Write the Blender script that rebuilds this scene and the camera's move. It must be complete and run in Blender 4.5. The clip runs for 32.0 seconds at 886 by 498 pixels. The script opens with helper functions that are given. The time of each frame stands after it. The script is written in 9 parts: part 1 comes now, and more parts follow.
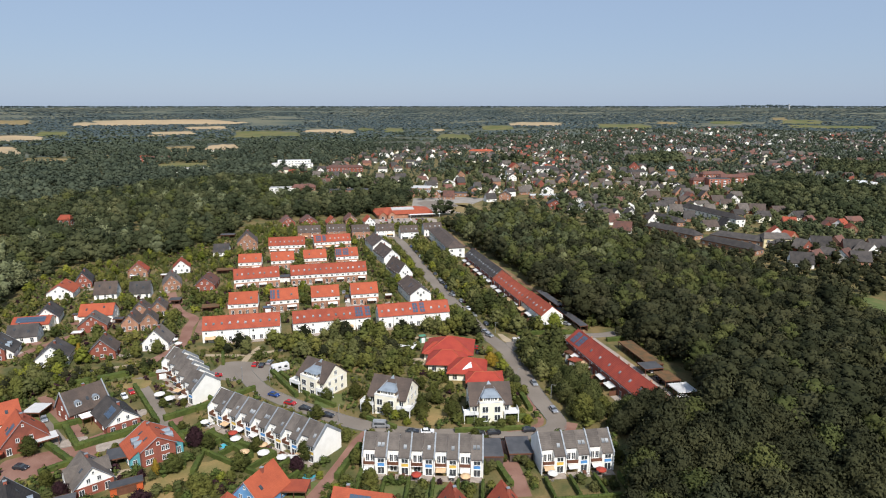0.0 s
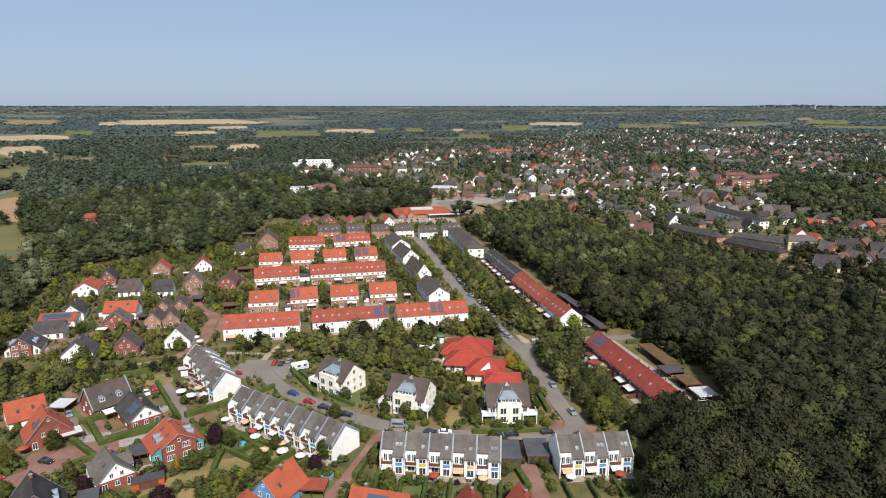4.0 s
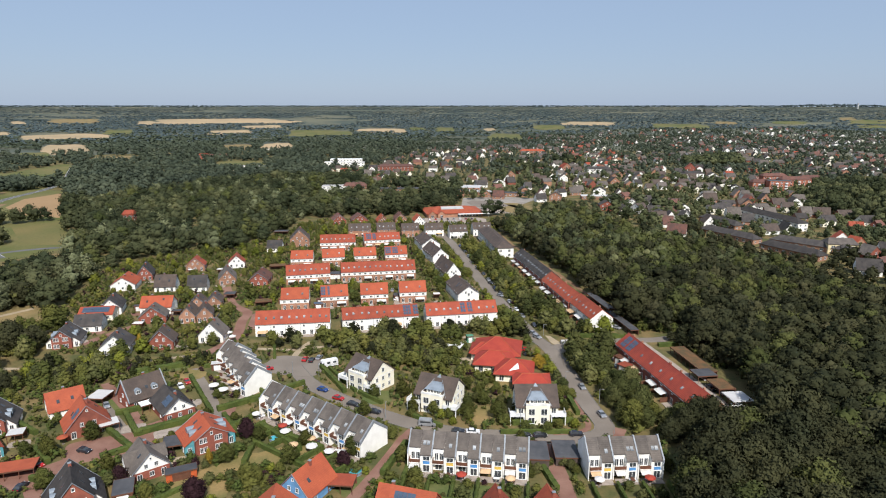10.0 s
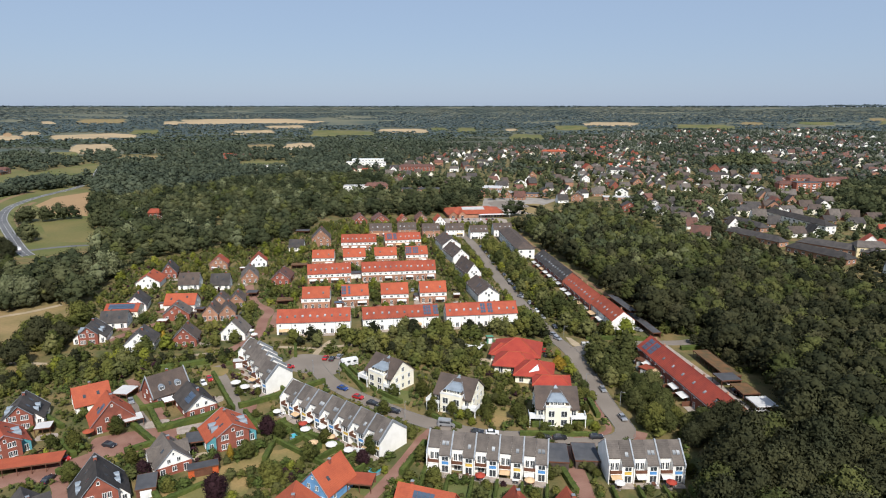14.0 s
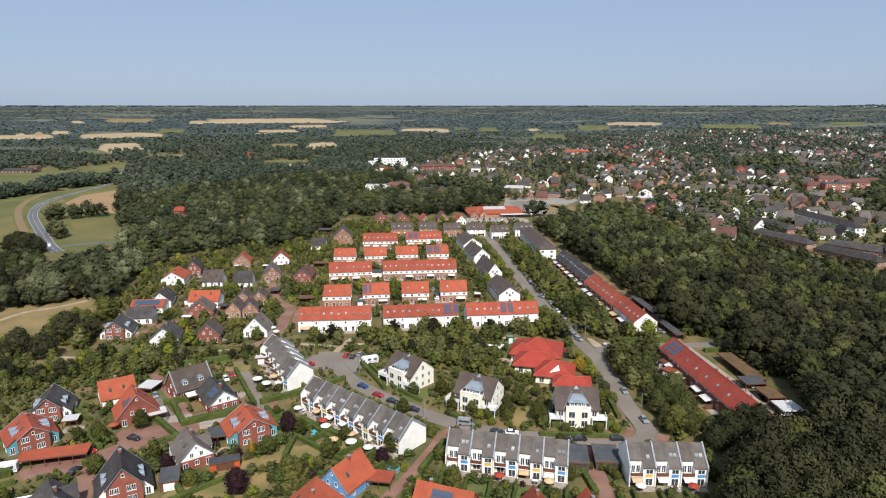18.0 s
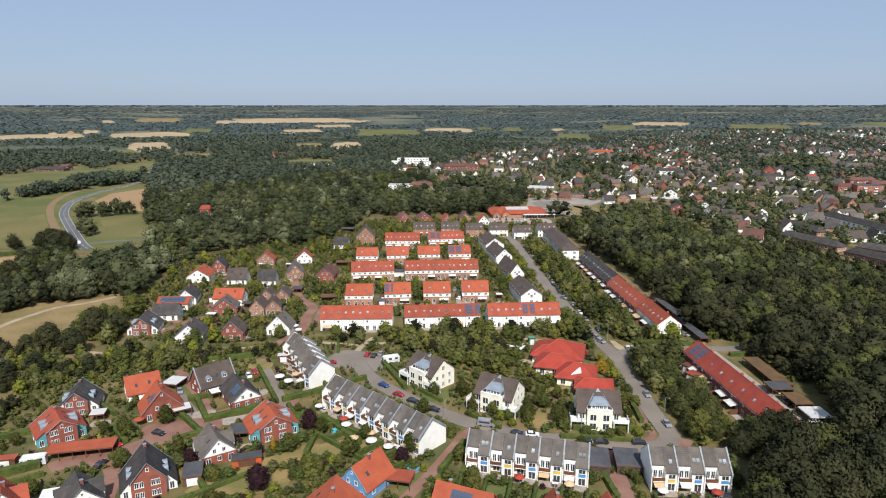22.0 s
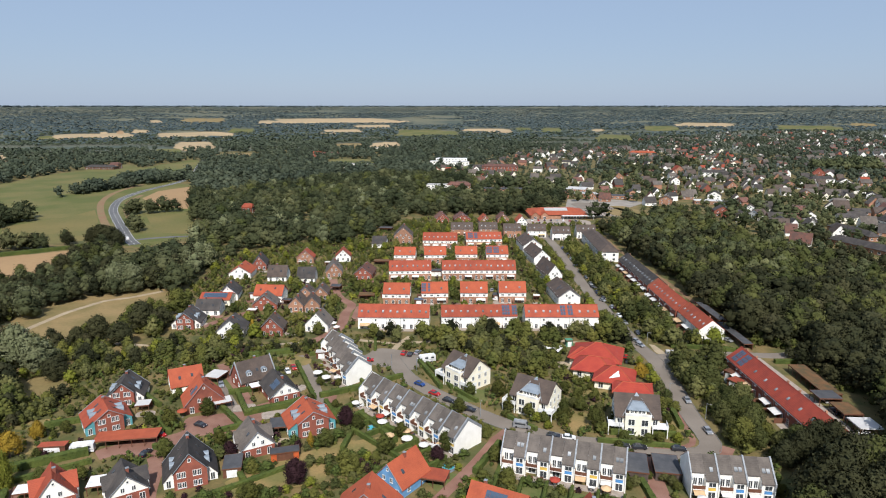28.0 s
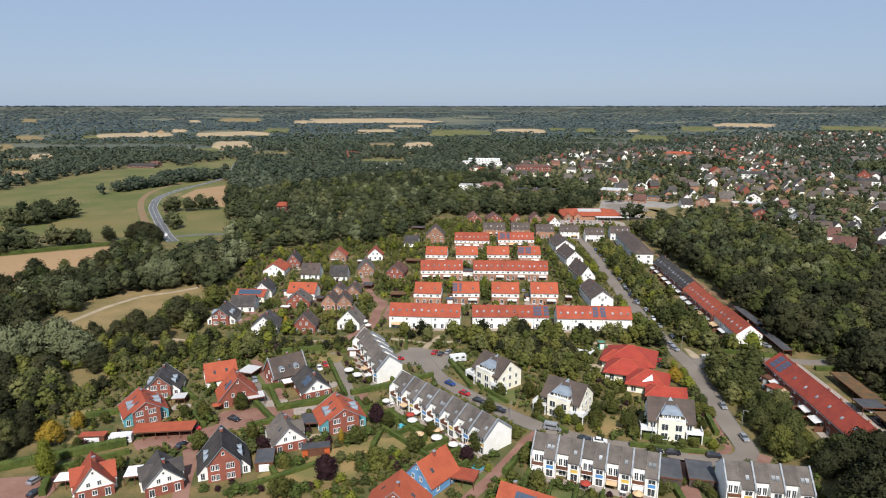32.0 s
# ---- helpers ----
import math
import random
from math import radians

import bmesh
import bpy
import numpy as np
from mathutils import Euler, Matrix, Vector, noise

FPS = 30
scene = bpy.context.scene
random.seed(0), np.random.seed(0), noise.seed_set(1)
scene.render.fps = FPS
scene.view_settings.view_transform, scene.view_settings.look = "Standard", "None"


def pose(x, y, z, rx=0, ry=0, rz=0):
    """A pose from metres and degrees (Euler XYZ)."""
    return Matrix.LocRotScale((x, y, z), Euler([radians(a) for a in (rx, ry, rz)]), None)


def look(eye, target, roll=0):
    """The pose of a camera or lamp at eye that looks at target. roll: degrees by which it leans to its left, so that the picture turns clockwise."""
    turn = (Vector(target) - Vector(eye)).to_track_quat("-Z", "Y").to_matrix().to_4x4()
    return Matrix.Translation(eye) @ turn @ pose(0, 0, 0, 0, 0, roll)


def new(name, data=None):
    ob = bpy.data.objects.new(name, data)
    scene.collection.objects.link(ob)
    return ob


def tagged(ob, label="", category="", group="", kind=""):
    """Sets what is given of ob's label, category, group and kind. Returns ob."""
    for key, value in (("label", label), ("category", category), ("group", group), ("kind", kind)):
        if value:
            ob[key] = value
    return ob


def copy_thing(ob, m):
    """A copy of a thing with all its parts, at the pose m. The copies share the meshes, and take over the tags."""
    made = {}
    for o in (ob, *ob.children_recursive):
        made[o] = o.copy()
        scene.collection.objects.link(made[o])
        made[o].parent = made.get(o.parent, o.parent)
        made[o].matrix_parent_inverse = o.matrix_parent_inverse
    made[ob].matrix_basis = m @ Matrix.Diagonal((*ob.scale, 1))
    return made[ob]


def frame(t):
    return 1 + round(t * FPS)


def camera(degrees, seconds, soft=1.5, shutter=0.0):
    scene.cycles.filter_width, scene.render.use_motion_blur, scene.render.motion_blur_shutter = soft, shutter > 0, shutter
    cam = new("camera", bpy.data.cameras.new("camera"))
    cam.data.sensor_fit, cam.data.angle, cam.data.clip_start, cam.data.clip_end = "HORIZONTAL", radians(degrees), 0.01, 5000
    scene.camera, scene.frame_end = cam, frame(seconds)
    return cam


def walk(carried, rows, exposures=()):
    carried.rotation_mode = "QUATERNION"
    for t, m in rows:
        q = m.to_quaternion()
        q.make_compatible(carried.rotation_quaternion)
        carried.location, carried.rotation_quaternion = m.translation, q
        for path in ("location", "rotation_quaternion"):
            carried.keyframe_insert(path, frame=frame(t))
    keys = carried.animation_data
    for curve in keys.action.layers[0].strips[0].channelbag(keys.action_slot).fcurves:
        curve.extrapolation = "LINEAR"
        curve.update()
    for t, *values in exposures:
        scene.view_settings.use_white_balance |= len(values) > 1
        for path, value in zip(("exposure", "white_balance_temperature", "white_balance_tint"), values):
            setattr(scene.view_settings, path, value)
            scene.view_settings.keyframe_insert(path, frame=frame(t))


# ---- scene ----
PATH = [
    (0, -0.23, -0.30, 95.26, 77.312, -8.910),
    (1, -0.25, -0.23, 95.33, 77.304, -8.506),
    (2, -0.22, -0.20, 95.41, 77.301, -8.078),
    (3, -0.22, -0.18, 95.46, 77.303, -7.616),
    (3.5, -0.23, -0.17, 95.48, 77.302, -7.381),
    (5.5, -0.22, -0.24, 95.45, 77.279, -6.454),
    (6, -0.21, -0.24, 95.42, 77.271, -6.223),
    (7, -0.21, -0.18, 95.38, 77.264, -5.767),
    (8, -0.21, -0.17, 95.33, 77.249, -5.310),
    (9, -0.24, -0.18, 95.33, 77.246, -4.848),
    (10, -0.22, -0.20, 95.37, 77.256, -4.386),
    (11, -0.19, -0.26, 95.44, 77.265, -3.922),
    (12, -0.17, -0.24, 95.44, 77.268, -3.450),
    (13, -0.20, -0.16, 95.40, 77.276, -2.960),
    (14, -0.19, -0.13, 95.35, 77.286, -2.479),
    (14.5, -0.19, -0.11, 95.31, 77.284, -2.239),
    (16.5, -0.13, -0.11, 95.13, 77.269, -1.267),
    (17, -0.13, -0.12, 95.09, 77.268, -1.018),
    (18, -0.08, -0.10, 95.03, 77.270, -0.514),
    (19, -0.00, -0.00, 95.00, 77.268, 0.000),
    (20, 0.10, -0.00, 95.02, 77.259, 0.521),
    (21, 0.20, 0.09, 95.08, 77.253, 1.048),
    (22, 0.21, 0.11, 95.12, 77.249, 1.576),
    (23, 0.21, 0.12, 95.16, 77.251, 2.099),
    (24, 0.18, 0.12, 95.18, 77.255, 2.634),
    (25, 0.10, 0.10, 95.14, 77.267, 3.166),
    (25.5, 0.09, 0.09, 95.12, 77.275, 3.450),
    (27.5, 0.04, 0.06, 95.00, 77.277, 4.689),
    (28, 0.00, 0.02, 94.97, 77.279, 5.016),
    (29, -0.05, -0.00, 94.92, 77.287, 5.709),
    (30, -0.03, 0.08, 94.85, 77.296, 6.439),
    (31, -0.01, 0.11, 94.76, 77.298, 7.191),
    (32, -0.07, 0.16, 94.71, 77.298, 7.954),
]
cam = camera(70.0, 32.0, 1.06)
walk(cam, [(t, pose(x, y, z, rx, 0, rz)) for t, x, y, z, rx, rz in PATH], [(0, 0.2), (32, 0.2)])

# ---- light ----
SUN_AZ, SUN_EL = 10.0, 45.0      # degrees to the right of straight behind the start, and above the horizon
to_sun = Vector((math.sin(radians(SUN_AZ)) * math.cos(radians(SUN_EL)), -math.cos(radians(SUN_AZ)) * math.cos(radians(SUN_EL)), math.sin(radians(SUN_EL))))
world = bpy.data.worlds.new("world")
scene.world = world
world.use_nodes = True
wn = world.node_tree
sky = wn.nodes.new("ShaderNodeTexSky")
sky.sky_type = 'NISHITA'
sky.sun_disc = False
sky.sun_elevation = radians(SUN_EL)
sky.sun_rotation = math.atan2(to_sun.x, to_sun.y)
sky.air_density, sky.dust_density, sky.ozone_density, sky.altitude = 1.0, 0.6, 3.0, 0
back = wn.nodes["Background"]
back.inputs[1].default_value = 0.105
haze = wn.nodes.new("ShaderNodeMix")          # summer haze evens out the clear sky
haze.data_type = 'RGBA'
haze.inputs[0].default_value = 0.8
haze.inputs[7].default_value = (2.95, 3.85, 5.45, 1)
wn.links.new(sky.outputs[0], haze.inputs[6])
wn.links.new(haze.outputs[2], back.inputs[0])
sun_data = bpy.data.lights.new("sun", 'SUN')
sun_data.energy, sun_data.angle, sun_data.color = 4.8, radians(0.6), (1.0, 0.965, 0.925)
sun = new("sun", sun_data)
sun.matrix_world = look((0, 0, 500), Vector((0, 0, 500)) - to_sun)

# ---- materials ----
rng = random.Random(7)


def material(name, col, rough=0.8, vary=0.25, big=0.15, fine=4.0, bump=0.2, second=None, island=0.0, obj=0.0, metal=0.0, spec=0.3, rows=0.0, relief=0.08, place=False, tint=0.0):
    """Base colour with stains of `big` and grain of `fine` cycles a metre; second: colour that the stains turn to; rows: spacing of tile courses."""
    m = bpy.data.materials.new(name)
    m.use_nodes = True
    t = m.node_tree
    b = t.nodes["Principled BSDF"]
    b.inputs["Roughness"].default_value, b.inputs["Metallic"].default_value, b.inputs["Specular IOR Level"].default_value = rough, metal, spec
    co = t.nodes.new("ShaderNodeNewGeometry" if place else "ShaderNodeTexCoord")
    def noise_node(scale, detail):
        n = t.nodes.new("ShaderNodeTexNoise")
        n.inputs["Scale"].default_value, n.inputs["Detail"].default_value = scale, detail
        t.links.new(co.outputs["Position" if place else "Object"], n.inputs["Vector"])
        return n.outputs[0]
    def math_node(op, a, b_):
        n = t.nodes.new("ShaderNodeMath")
        n.operation = op
        for i, v in enumerate((a, b_)):
            if isinstance(v, (int, float)):
                n.inputs[i].default_value = v
            else:
                t.links.new(v, n.inputs[i])
        return n.outputs[0]
    def mix(fac, a, b_):
        n = t.nodes.new("ShaderNodeMix")
        n.data_type = 'RGBA'
        for i, v in ((0, fac), (6, a), (7, b_)):
            if isinstance(v, (int, float)):
                n.inputs[i].default_value = v
            elif isinstance(v, tuple):
                n.inputs[i].default_value = (*v, 1)
            else:
                t.links.new(v, n.inputs[i])
        return n.outputs[2]
    large, small = noise_node(big, 4), noise_node(fine, 3)
    alt = second or tuple(c * 0.6 for c in col)
    step = t.nodes.new("ShaderNodeMapRange")
    step.inputs[1].default_value, step.inputs[2].default_value = 0.38, 0.64
    t.links.new(large, step.inputs[0])
    base = mix(math_node('MULTIPLY', step.outputs[0], 1.0 if second else 0.6), col, alt)
    value = math_node('ADD', 1.0 - vary, math_node('MULTIPLY', small, 2 * vary))
    if island:
        g = t.nodes.new("ShaderNodeNewGeometry")
        value = math_node('MULTIPLY', value, math_node('ADD', 1 - island, math_node('MULTIPLY', g.outputs["Random Per Island"], 2 * island)))
    if obj:
        o = t.nodes.new("ShaderNodeObjectInfo")
        value = math_node('MULTIPLY', value, math_node('ADD', 1 - obj, math_node('MULTIPLY', o.outputs["Random"], 2 * obj)))
    hsv = t.nodes.new("ShaderNodeHueSaturation")
    if tint:
        at = t.nodes.new("ShaderNodeAttribute")
        at.attribute_name = "tint"
        value = math_node('MULTIPLY', value, math_node('ADD', 1.0, math_node('MULTIPLY', at.outputs["Fac"], tint)))
        t.links.new(math_node('SUBTRACT', 0.5, math_node('MULTIPLY', at.outputs["Fac"], tint * 0.05)), hsv.inputs["Hue"])
    t.links.new(base, hsv.inputs["Color"])
    t.links.new(value, hsv.inputs["Value"])
    t.links.new(hsv.outputs[0], b.inputs["Base Color"])
    if bump:
        height = small
        if rows:
            w = t.nodes.new("ShaderNodeTexWave")
            w.bands_direction = 'Z'
            w.inputs["Scale"].default_value, w.inputs["Distortion"].default_value = 1 / rows / 3.14, 0.6
            t.links.new(co.outputs["Object"], w.inputs["Vector"])
            height = math_node('ADD', small, w.outputs["Fac"])
        bn = t.nodes.new("ShaderNodeBump")
        bn.inputs["Strength"].default_value, bn.inputs["Distance"].default_value = bump, relief
        t.links.new(height, bn.inputs["Height"])
        t.links.new(bn.outputs[0], b.inputs["Normal"])
    return m


M = {
    "tile_red": material("red_clay_tile", (0.3, 0.066, 0.033), 0.8, 0.22, 0.35, 3.0, 0.35, (0.24, 0.052, 0.029), obj=0.16, rows=0.34),
    "tile_orange": material("orange_clay_tile", (0.36, 0.083, 0.038), 0.8, 0.22, 0.35, 3.0, 0.35, (0.3, 0.068, 0.033), obj=0.07, rows=0.34),
    "tile_scarlet": material("scarlet_tile", (0.345, 0.05, 0.029), 0.65, 0.2, 0.3, 3.0, 0.3, (0.29, 0.038, 0.025), obj=0.05, rows=0.34),
    "tile_crimson": material("crimson_tile", (0.27, 0.047, 0.027), 0.7, 0.2, 0.3, 3.0, 0.3, (0.21, 0.038, 0.024), obj=0.1, rows=0.34),
    "tile_dark": material("anthracite_tile", (0.048, 0.044, 0.043), 0.9, 0.25, 0.3, 3.0, 0.35, (0.076, 0.067, 0.061), obj=0.25, rows=0.34, spec=0.15),
    "tile_brown": material("grey_brown_tile", (0.13, 0.11, 0.094), 0.85, 0.28, 0.4, 3.0, 0.35, (0.092, 0.078, 0.068), obj=0.15, rows=0.34),
    "tile_umber": material("dark_umber_tile", (0.098, 0.072, 0.058), 0.85, 0.25, 0.4, 3.0, 0.35, (0.068, 0.052, 0.044), rows=0.34),
    "tile_maroon": material("brown_clay_tile", (0.16, 0.07, 0.05), 0.75, 0.22, 0.4, 3.0, 0.35, (0.1, 0.055, 0.045), obj=0.2, rows=0.34),
    "white": material("white_render", (0.84, 0.82, 0.765), 0.85, 0.05, 0.5, 6.0, 0.05, (0.77, 0.745, 0.685)),
    "cream": material("cream_render", (0.82, 0.77, 0.63), 0.85, 0.05, 0.5, 6.0, 0.05, (0.76, 0.71, 0.57)),
    "yellowish": material("pale_yellow_render", (0.72, 0.6, 0.36), 0.85, 0.06, 0.5, 6.0, 0.05),
    "brick": material("red_brick", (0.27, 0.085, 0.055), 0.85, 0.25, 0.6, 7.0, 0.2, (0.2, 0.065, 0.045), obj=0.12),
    "brick_orange": material("orange_brick", (0.38, 0.14, 0.085), 0.85, 0.22, 0.6, 7.0, 0.2, (0.29, 0.105, 0.065), obj=0.1),
    "brick_tan": material("tan_brick", (0.36, 0.19, 0.12), 0.85, 0.2, 0.6, 7.0, 0.2, (0.27, 0.14, 0.09), obj=0.15),
    "teal": material("teal_board", (0.11, 0.33, 0.37), 0.6, 0.12, 0.5, 5.0, 0.1),
    "blue": material("blue_board", (0.16, 0.34, 0.58), 0.6, 0.12, 0.5, 5.0, 0.1),
    "zinc": material("zinc_sheet", (0.25, 0.29, 0.33), 0.6, 0.12, 0.6, 3.0, 0.1, metal=0.15),
    "coping": material("coping_sheet", (0.3, 0.32, 0.34), 0.6, 0.1, 0.6, 3.0, 0.05, metal=0.3),
    "frame": material("white_window_frame", (0.8, 0.8, 0.78), 0.4, 0.03, 0.5, 5.0, 0.0),
    "glass": material("dark_glass", (0.05, 0.056, 0.062), 0.1, 0.1, 0.5, 2.0, 0.0, spec=0.8),
    "roof_glass": material("roof_light_glass", (0.3, 0.31, 0.31), 0.25, 0.1, 0.5, 2.0, 0.0, (0.12, 0.13, 0.14), obj=0.6, spec=0.6),
    "solar": material("solar_cell", (0.055, 0.085, 0.13), 0.3, 0.2, 1.0, 2.0, 0.0, spec=0.7),
    "panel_blue": material("blue_panel", (0.1, 0.3, 0.62), 0.5, 0.05, 0.5, 5.0, 0.0),
    "panel_green": material("green_board", (0.08, 0.24, 0.15), 0.6, 0.12, 0.5, 5.0, 0.05),
    "panel_yellow": material("yellow_panel", (0.75, 0.5, 0.1), 0.5, 0.05, 0.5, 5.0, 0.0),
    "wood": material("stained_wood", (0.14, 0.06, 0.035), 0.7, 0.25, 0.8, 6.0, 0.2),
    "orange_wood": material("orange_stained_board", (0.5, 0.1, 0.03), 0.7, 0.15, 0.8, 6.0, 0.1),
    "deck": material("terrace_slab", (0.36, 0.3, 0.25), 0.9, 0.2, 0.7, 3.0, 0.1),
    "awning": material("awning_cloth", (0.68, 0.66, 0.62), 0.9, 0.08, 0.5, 5.0, 0.05),
    "awning_warm": material("apricot_awning_cloth", (0.62, 0.42, 0.24), 0.9, 0.08, 0.5, 5.0, 0.05),
    "asphalt": material("worn_asphalt", (0.18, 0.15, 0.122), 0.9, 0.15, 0.08, 2.0, 0.1, (0.215, 0.181, 0.148)),
    "asphalt_dark": material("dark_asphalt", (0.1, 0.1, 0.105), 0.9, 0.12, 0.05, 2.0, 0.1, (0.14, 0.14, 0.14)),
    "red_paving": material("red_block_paving", (0.2, 0.1, 0.072), 0.9, 0.2, 0.15, 3.0, 0.15, (0.255, 0.142, 0.105)),
    "verge": material("bare_brown_verge", (0.22, 0.125, 0.07), 0.95, 0.25, 0.1, 1.0, 0.1, (0.2, 0.15, 0.075)),
    "marking": material("road_paint", (0.55, 0.55, 0.52), 0.8, 0.15, 0.3, 2.0, 0.0),
    "path": material("sandy_path", (0.38, 0.3, 0.2), 0.95, 0.2, 0.2, 2.0, 0.1),
    "kerb": material("kerb_stone", (0.2, 0.185, 0.165), 0.9, 0.15, 0.5, 3.0, 0.1),
    "lawn": material("dry_lawn", (0.27, 0.185, 0.075), 0.95, 0.25, 0.12, 1.5, 0.2, (0.15, 0.135, 0.045)),
    "green_lawn": material("green_lawn", (0.085, 0.11, 0.03), 0.95, 0.25, 0.15, 1.5, 0.2, (0.13, 0.13, 0.045)),
    "meadow": material("dry_meadow", (0.25, 0.175, 0.078), 0.95, 0.25, 0.06, 0.8, 0.2, (0.165, 0.13, 0.05)),
    "pasture": material("green_pasture", (0.09, 0.102, 0.026), 0.95, 0.25, 0.02, 0.5, 0.1, (0.15, 0.13, 0.045)),
    "pasture_dry": material("dry_pasture", (0.165, 0.132, 0.046), 0.95, 0.25, 0.02, 0.5, 0.1, (0.12, 0.115, 0.036)),
    "path_grey": material("pale_paving", (0.3, 0.27, 0.235), 0.9, 0.15, 0.1, 2.0, 0.1, (0.24, 0.215, 0.185)),
    "stubble": material("stubble_field", (0.33, 0.21, 0.105), 0.95, 0.15, 0.01, 0.3, 0.1, (0.28, 0.18, 0.09)),
    "straw": material("ripe_grain_field", (0.4, 0.29, 0.165), 0.95, 0.15, 0.008, 0.3, 0.1, (0.33, 0.25, 0.145)),
    "soil": material("garden_ground", (0.076, 0.08, 0.026), 0.95, 0.35, 0.11, 1.4, 0.25, (0.185, 0.132, 0.054)),
    # base tone paled like the far leaves to include haze; second tone is pasture
    "heath": material("dark_heath", (0.062, 0.078, 0.06), 0.95, 0.2, 0.004, 0.05, 0.0, (0.14, 0.135, 0.085)),
    "roof_pale": material("pale_roof_sheet", (0.5, 0.49, 0.47), 0.7, 0.1, 0.2, 2.0, 0.05, (0.42, 0.41, 0.4), obj=0.15),
    "bark": material("bark", (0.1, 0.075, 0.055), 0.95, 0.3, 1.0, 6.0, 0.3),
    "leaf": material("broad_leaves", (0.056, 0.064, 0.0185), 0.9, 0.34, 0.09, 1.6, 0.12, (0.098, 0.097, 0.025), island=0.16, obj=0.3, spec=0.05, relief=0.6, place=True, tint=0.35),
    "leaf_wood": material("woodland_leaves", (0.0295, 0.0325, 0.0165), 0.9, 0.34, 0.06, 1.5, 0.12, (0.0465, 0.0465, 0.0215), island=0.16, obj=0.2, spec=0.05, relief=0.6, place=True, tint=0.5),
    "leaf_light": material("light_woodland_leaves", (0.052, 0.061, 0.021), 0.9, 0.34, 0.06, 1.5, 0.12, (0.077, 0.081, 0.027), island=0.16, obj=0.2, spec=0.05, relief=0.6, place=True, tint=0.35),
    # bluer than the near copse leaves: mid-distance haze mixed into the colour
    "leaf_hazed": material("copse_leaves", (0.044, 0.056, 0.039), 0.9, 0.24, 0.018, 1.2, 0.1, (0.064, 0.076, 0.048), island=0.1, obj=0, spec=0.05, relief=0.6, place=True, tint=0.34),
    "leaf_copse": material("mixed_copse_leaves", (0.041, 0.05, 0.0255), 0.9, 0.3, 0.02, 1.3, 0.1, (0.074, 0.08, 0.036), island=0.12, obj=0.2, spec=0.05, relief=0.6, place=True, tint=0.55),
    # the blue-grey tint puts distance haze into the leaf colour
    "leaf_far_hazed": material("hazed_far_woodland_leaves", (0.06, 0.081, 0.083), 0.95, 0.12, 0.004, 0.12, 0.0, (0.073, 0.096, 0.097), island=0.08, spec=0.05, tint=0.14),
    "leaf_olive": material("scrub_leaves", (0.066, 0.071, 0.026), 0.9, 0.34, 0.12, 1.6, 0.12, (0.094, 0.094, 0.034), island=0.16, obj=0.25, spec=0.05, relief=0.6, place=True, tint=0.35),
    "leaf_lime": material("lime_leaves", (0.15, 0.16, 0.026), 0.85, 0.45, 0.2, 1.5, 0.15, island=0.16, spec=0.05, relief=0.5, place=True, tint=0.35),
    "leaf_gold": material("golden_leaves", (0.3, 0.2, 0.03), 0.85, 0.45, 0.2, 1.5, 0.15, island=0.16, spec=0.05, relief=0.5, place=True, tint=0.35),
    "leaf_silver": material("willow_leaves", (0.142, 0.15, 0.08), 0.85, 0.3, 0.2, 1.5, 0.15, (0.112, 0.124, 0.062), island=0.16, spec=0.05, relief=0.5, place=True, tint=0.35),
    "leaf_purple": material("copper_leaves", (0.035, 0.017, 0.02), 0.85, 0.45, 0.2, 1.5, 0.15, island=0.16, spec=0.05, relief=0.5, place=True, tint=0.35),
    "hedge": material("clipped_hedge", (0.05, 0.07, 0.017), 0.85, 0.3, 0.4, 2.5, 0.3, (0.08, 0.098, 0.023), island=0.25, spec=0.15),
    "car_white": material("white_car_paint", (0.78, 0.78, 0.78), 0.25, 0.02, 0.5, 2, 0.0, spec=0.6),
    "car_red": material("red_car_paint", (0.42, 0.02, 0.02), 0.25, 0.02, 0.5, 2, 0.0, spec=0.6),
    "car_dark": material("dark_car_paint", (0.025, 0.027, 0.035), 0.25, 0.02, 0.5, 2, 0.0, spec=0.6),
    "car_silver": material("silver_car_paint", (0.42, 0.43, 0.45), 0.3, 0.02, 0.5, 2, 0.0, metal=0.5, spec=0.6),
    "car_blue": material("blue_car_paint", (0.02, 0.06, 0.22), 0.25, 0.02, 0.5, 2, 0.0, spec=0.6),
    "tyre": material("tyre_rubber", (0.02, 0.02, 0.02), 0.9, 0.1, 1, 5, 0.0),
    "flat_roof": material("flat_roof_felt", (0.055, 0.057, 0.062), 0.9, 0.15, 0.3, 2.0, 0.1, (0.08, 0.08, 0.085), obj=0.15),
    "green_roof": material("sedum_roof", (0.15, 0.077, 0.034), 0.95, 0.3, 0.35, 2.0, 0.2, (0.075, 0.06, 0.03)),
    "pool": material("pool_water", (0.08, 0.42, 0.5), 0.15, 0.05, 0.5, 2, 0.0),
}

# ---- mesh helpers ----


def link(name, verts, faces, mat, parent=None, smooth=False):
    me = bpy.data.meshes.new(name)
    me.from_pydata(verts, [], faces)
    me.materials.append(M[mat])
    if smooth:
        me.polygons.foreach_set("use_smooth", [True] * len(me.polygons))
    ob = new(name, me)
    ob.parent = parent
    return ob


def box(x0, y0, z0, x1, y1, z1):
    v = [(x, y, z) for z in (z0, z1) for x, y in ((x0, y0), (x1, y0), (x1, y1), (x0, y1))]
    f = [(3, 2, 1, 0), (4, 5, 6, 7), (0, 1, 5, 4), (1, 2, 6, 5), (2, 3, 7, 6), (3, 0, 4, 7)]
    return v, f


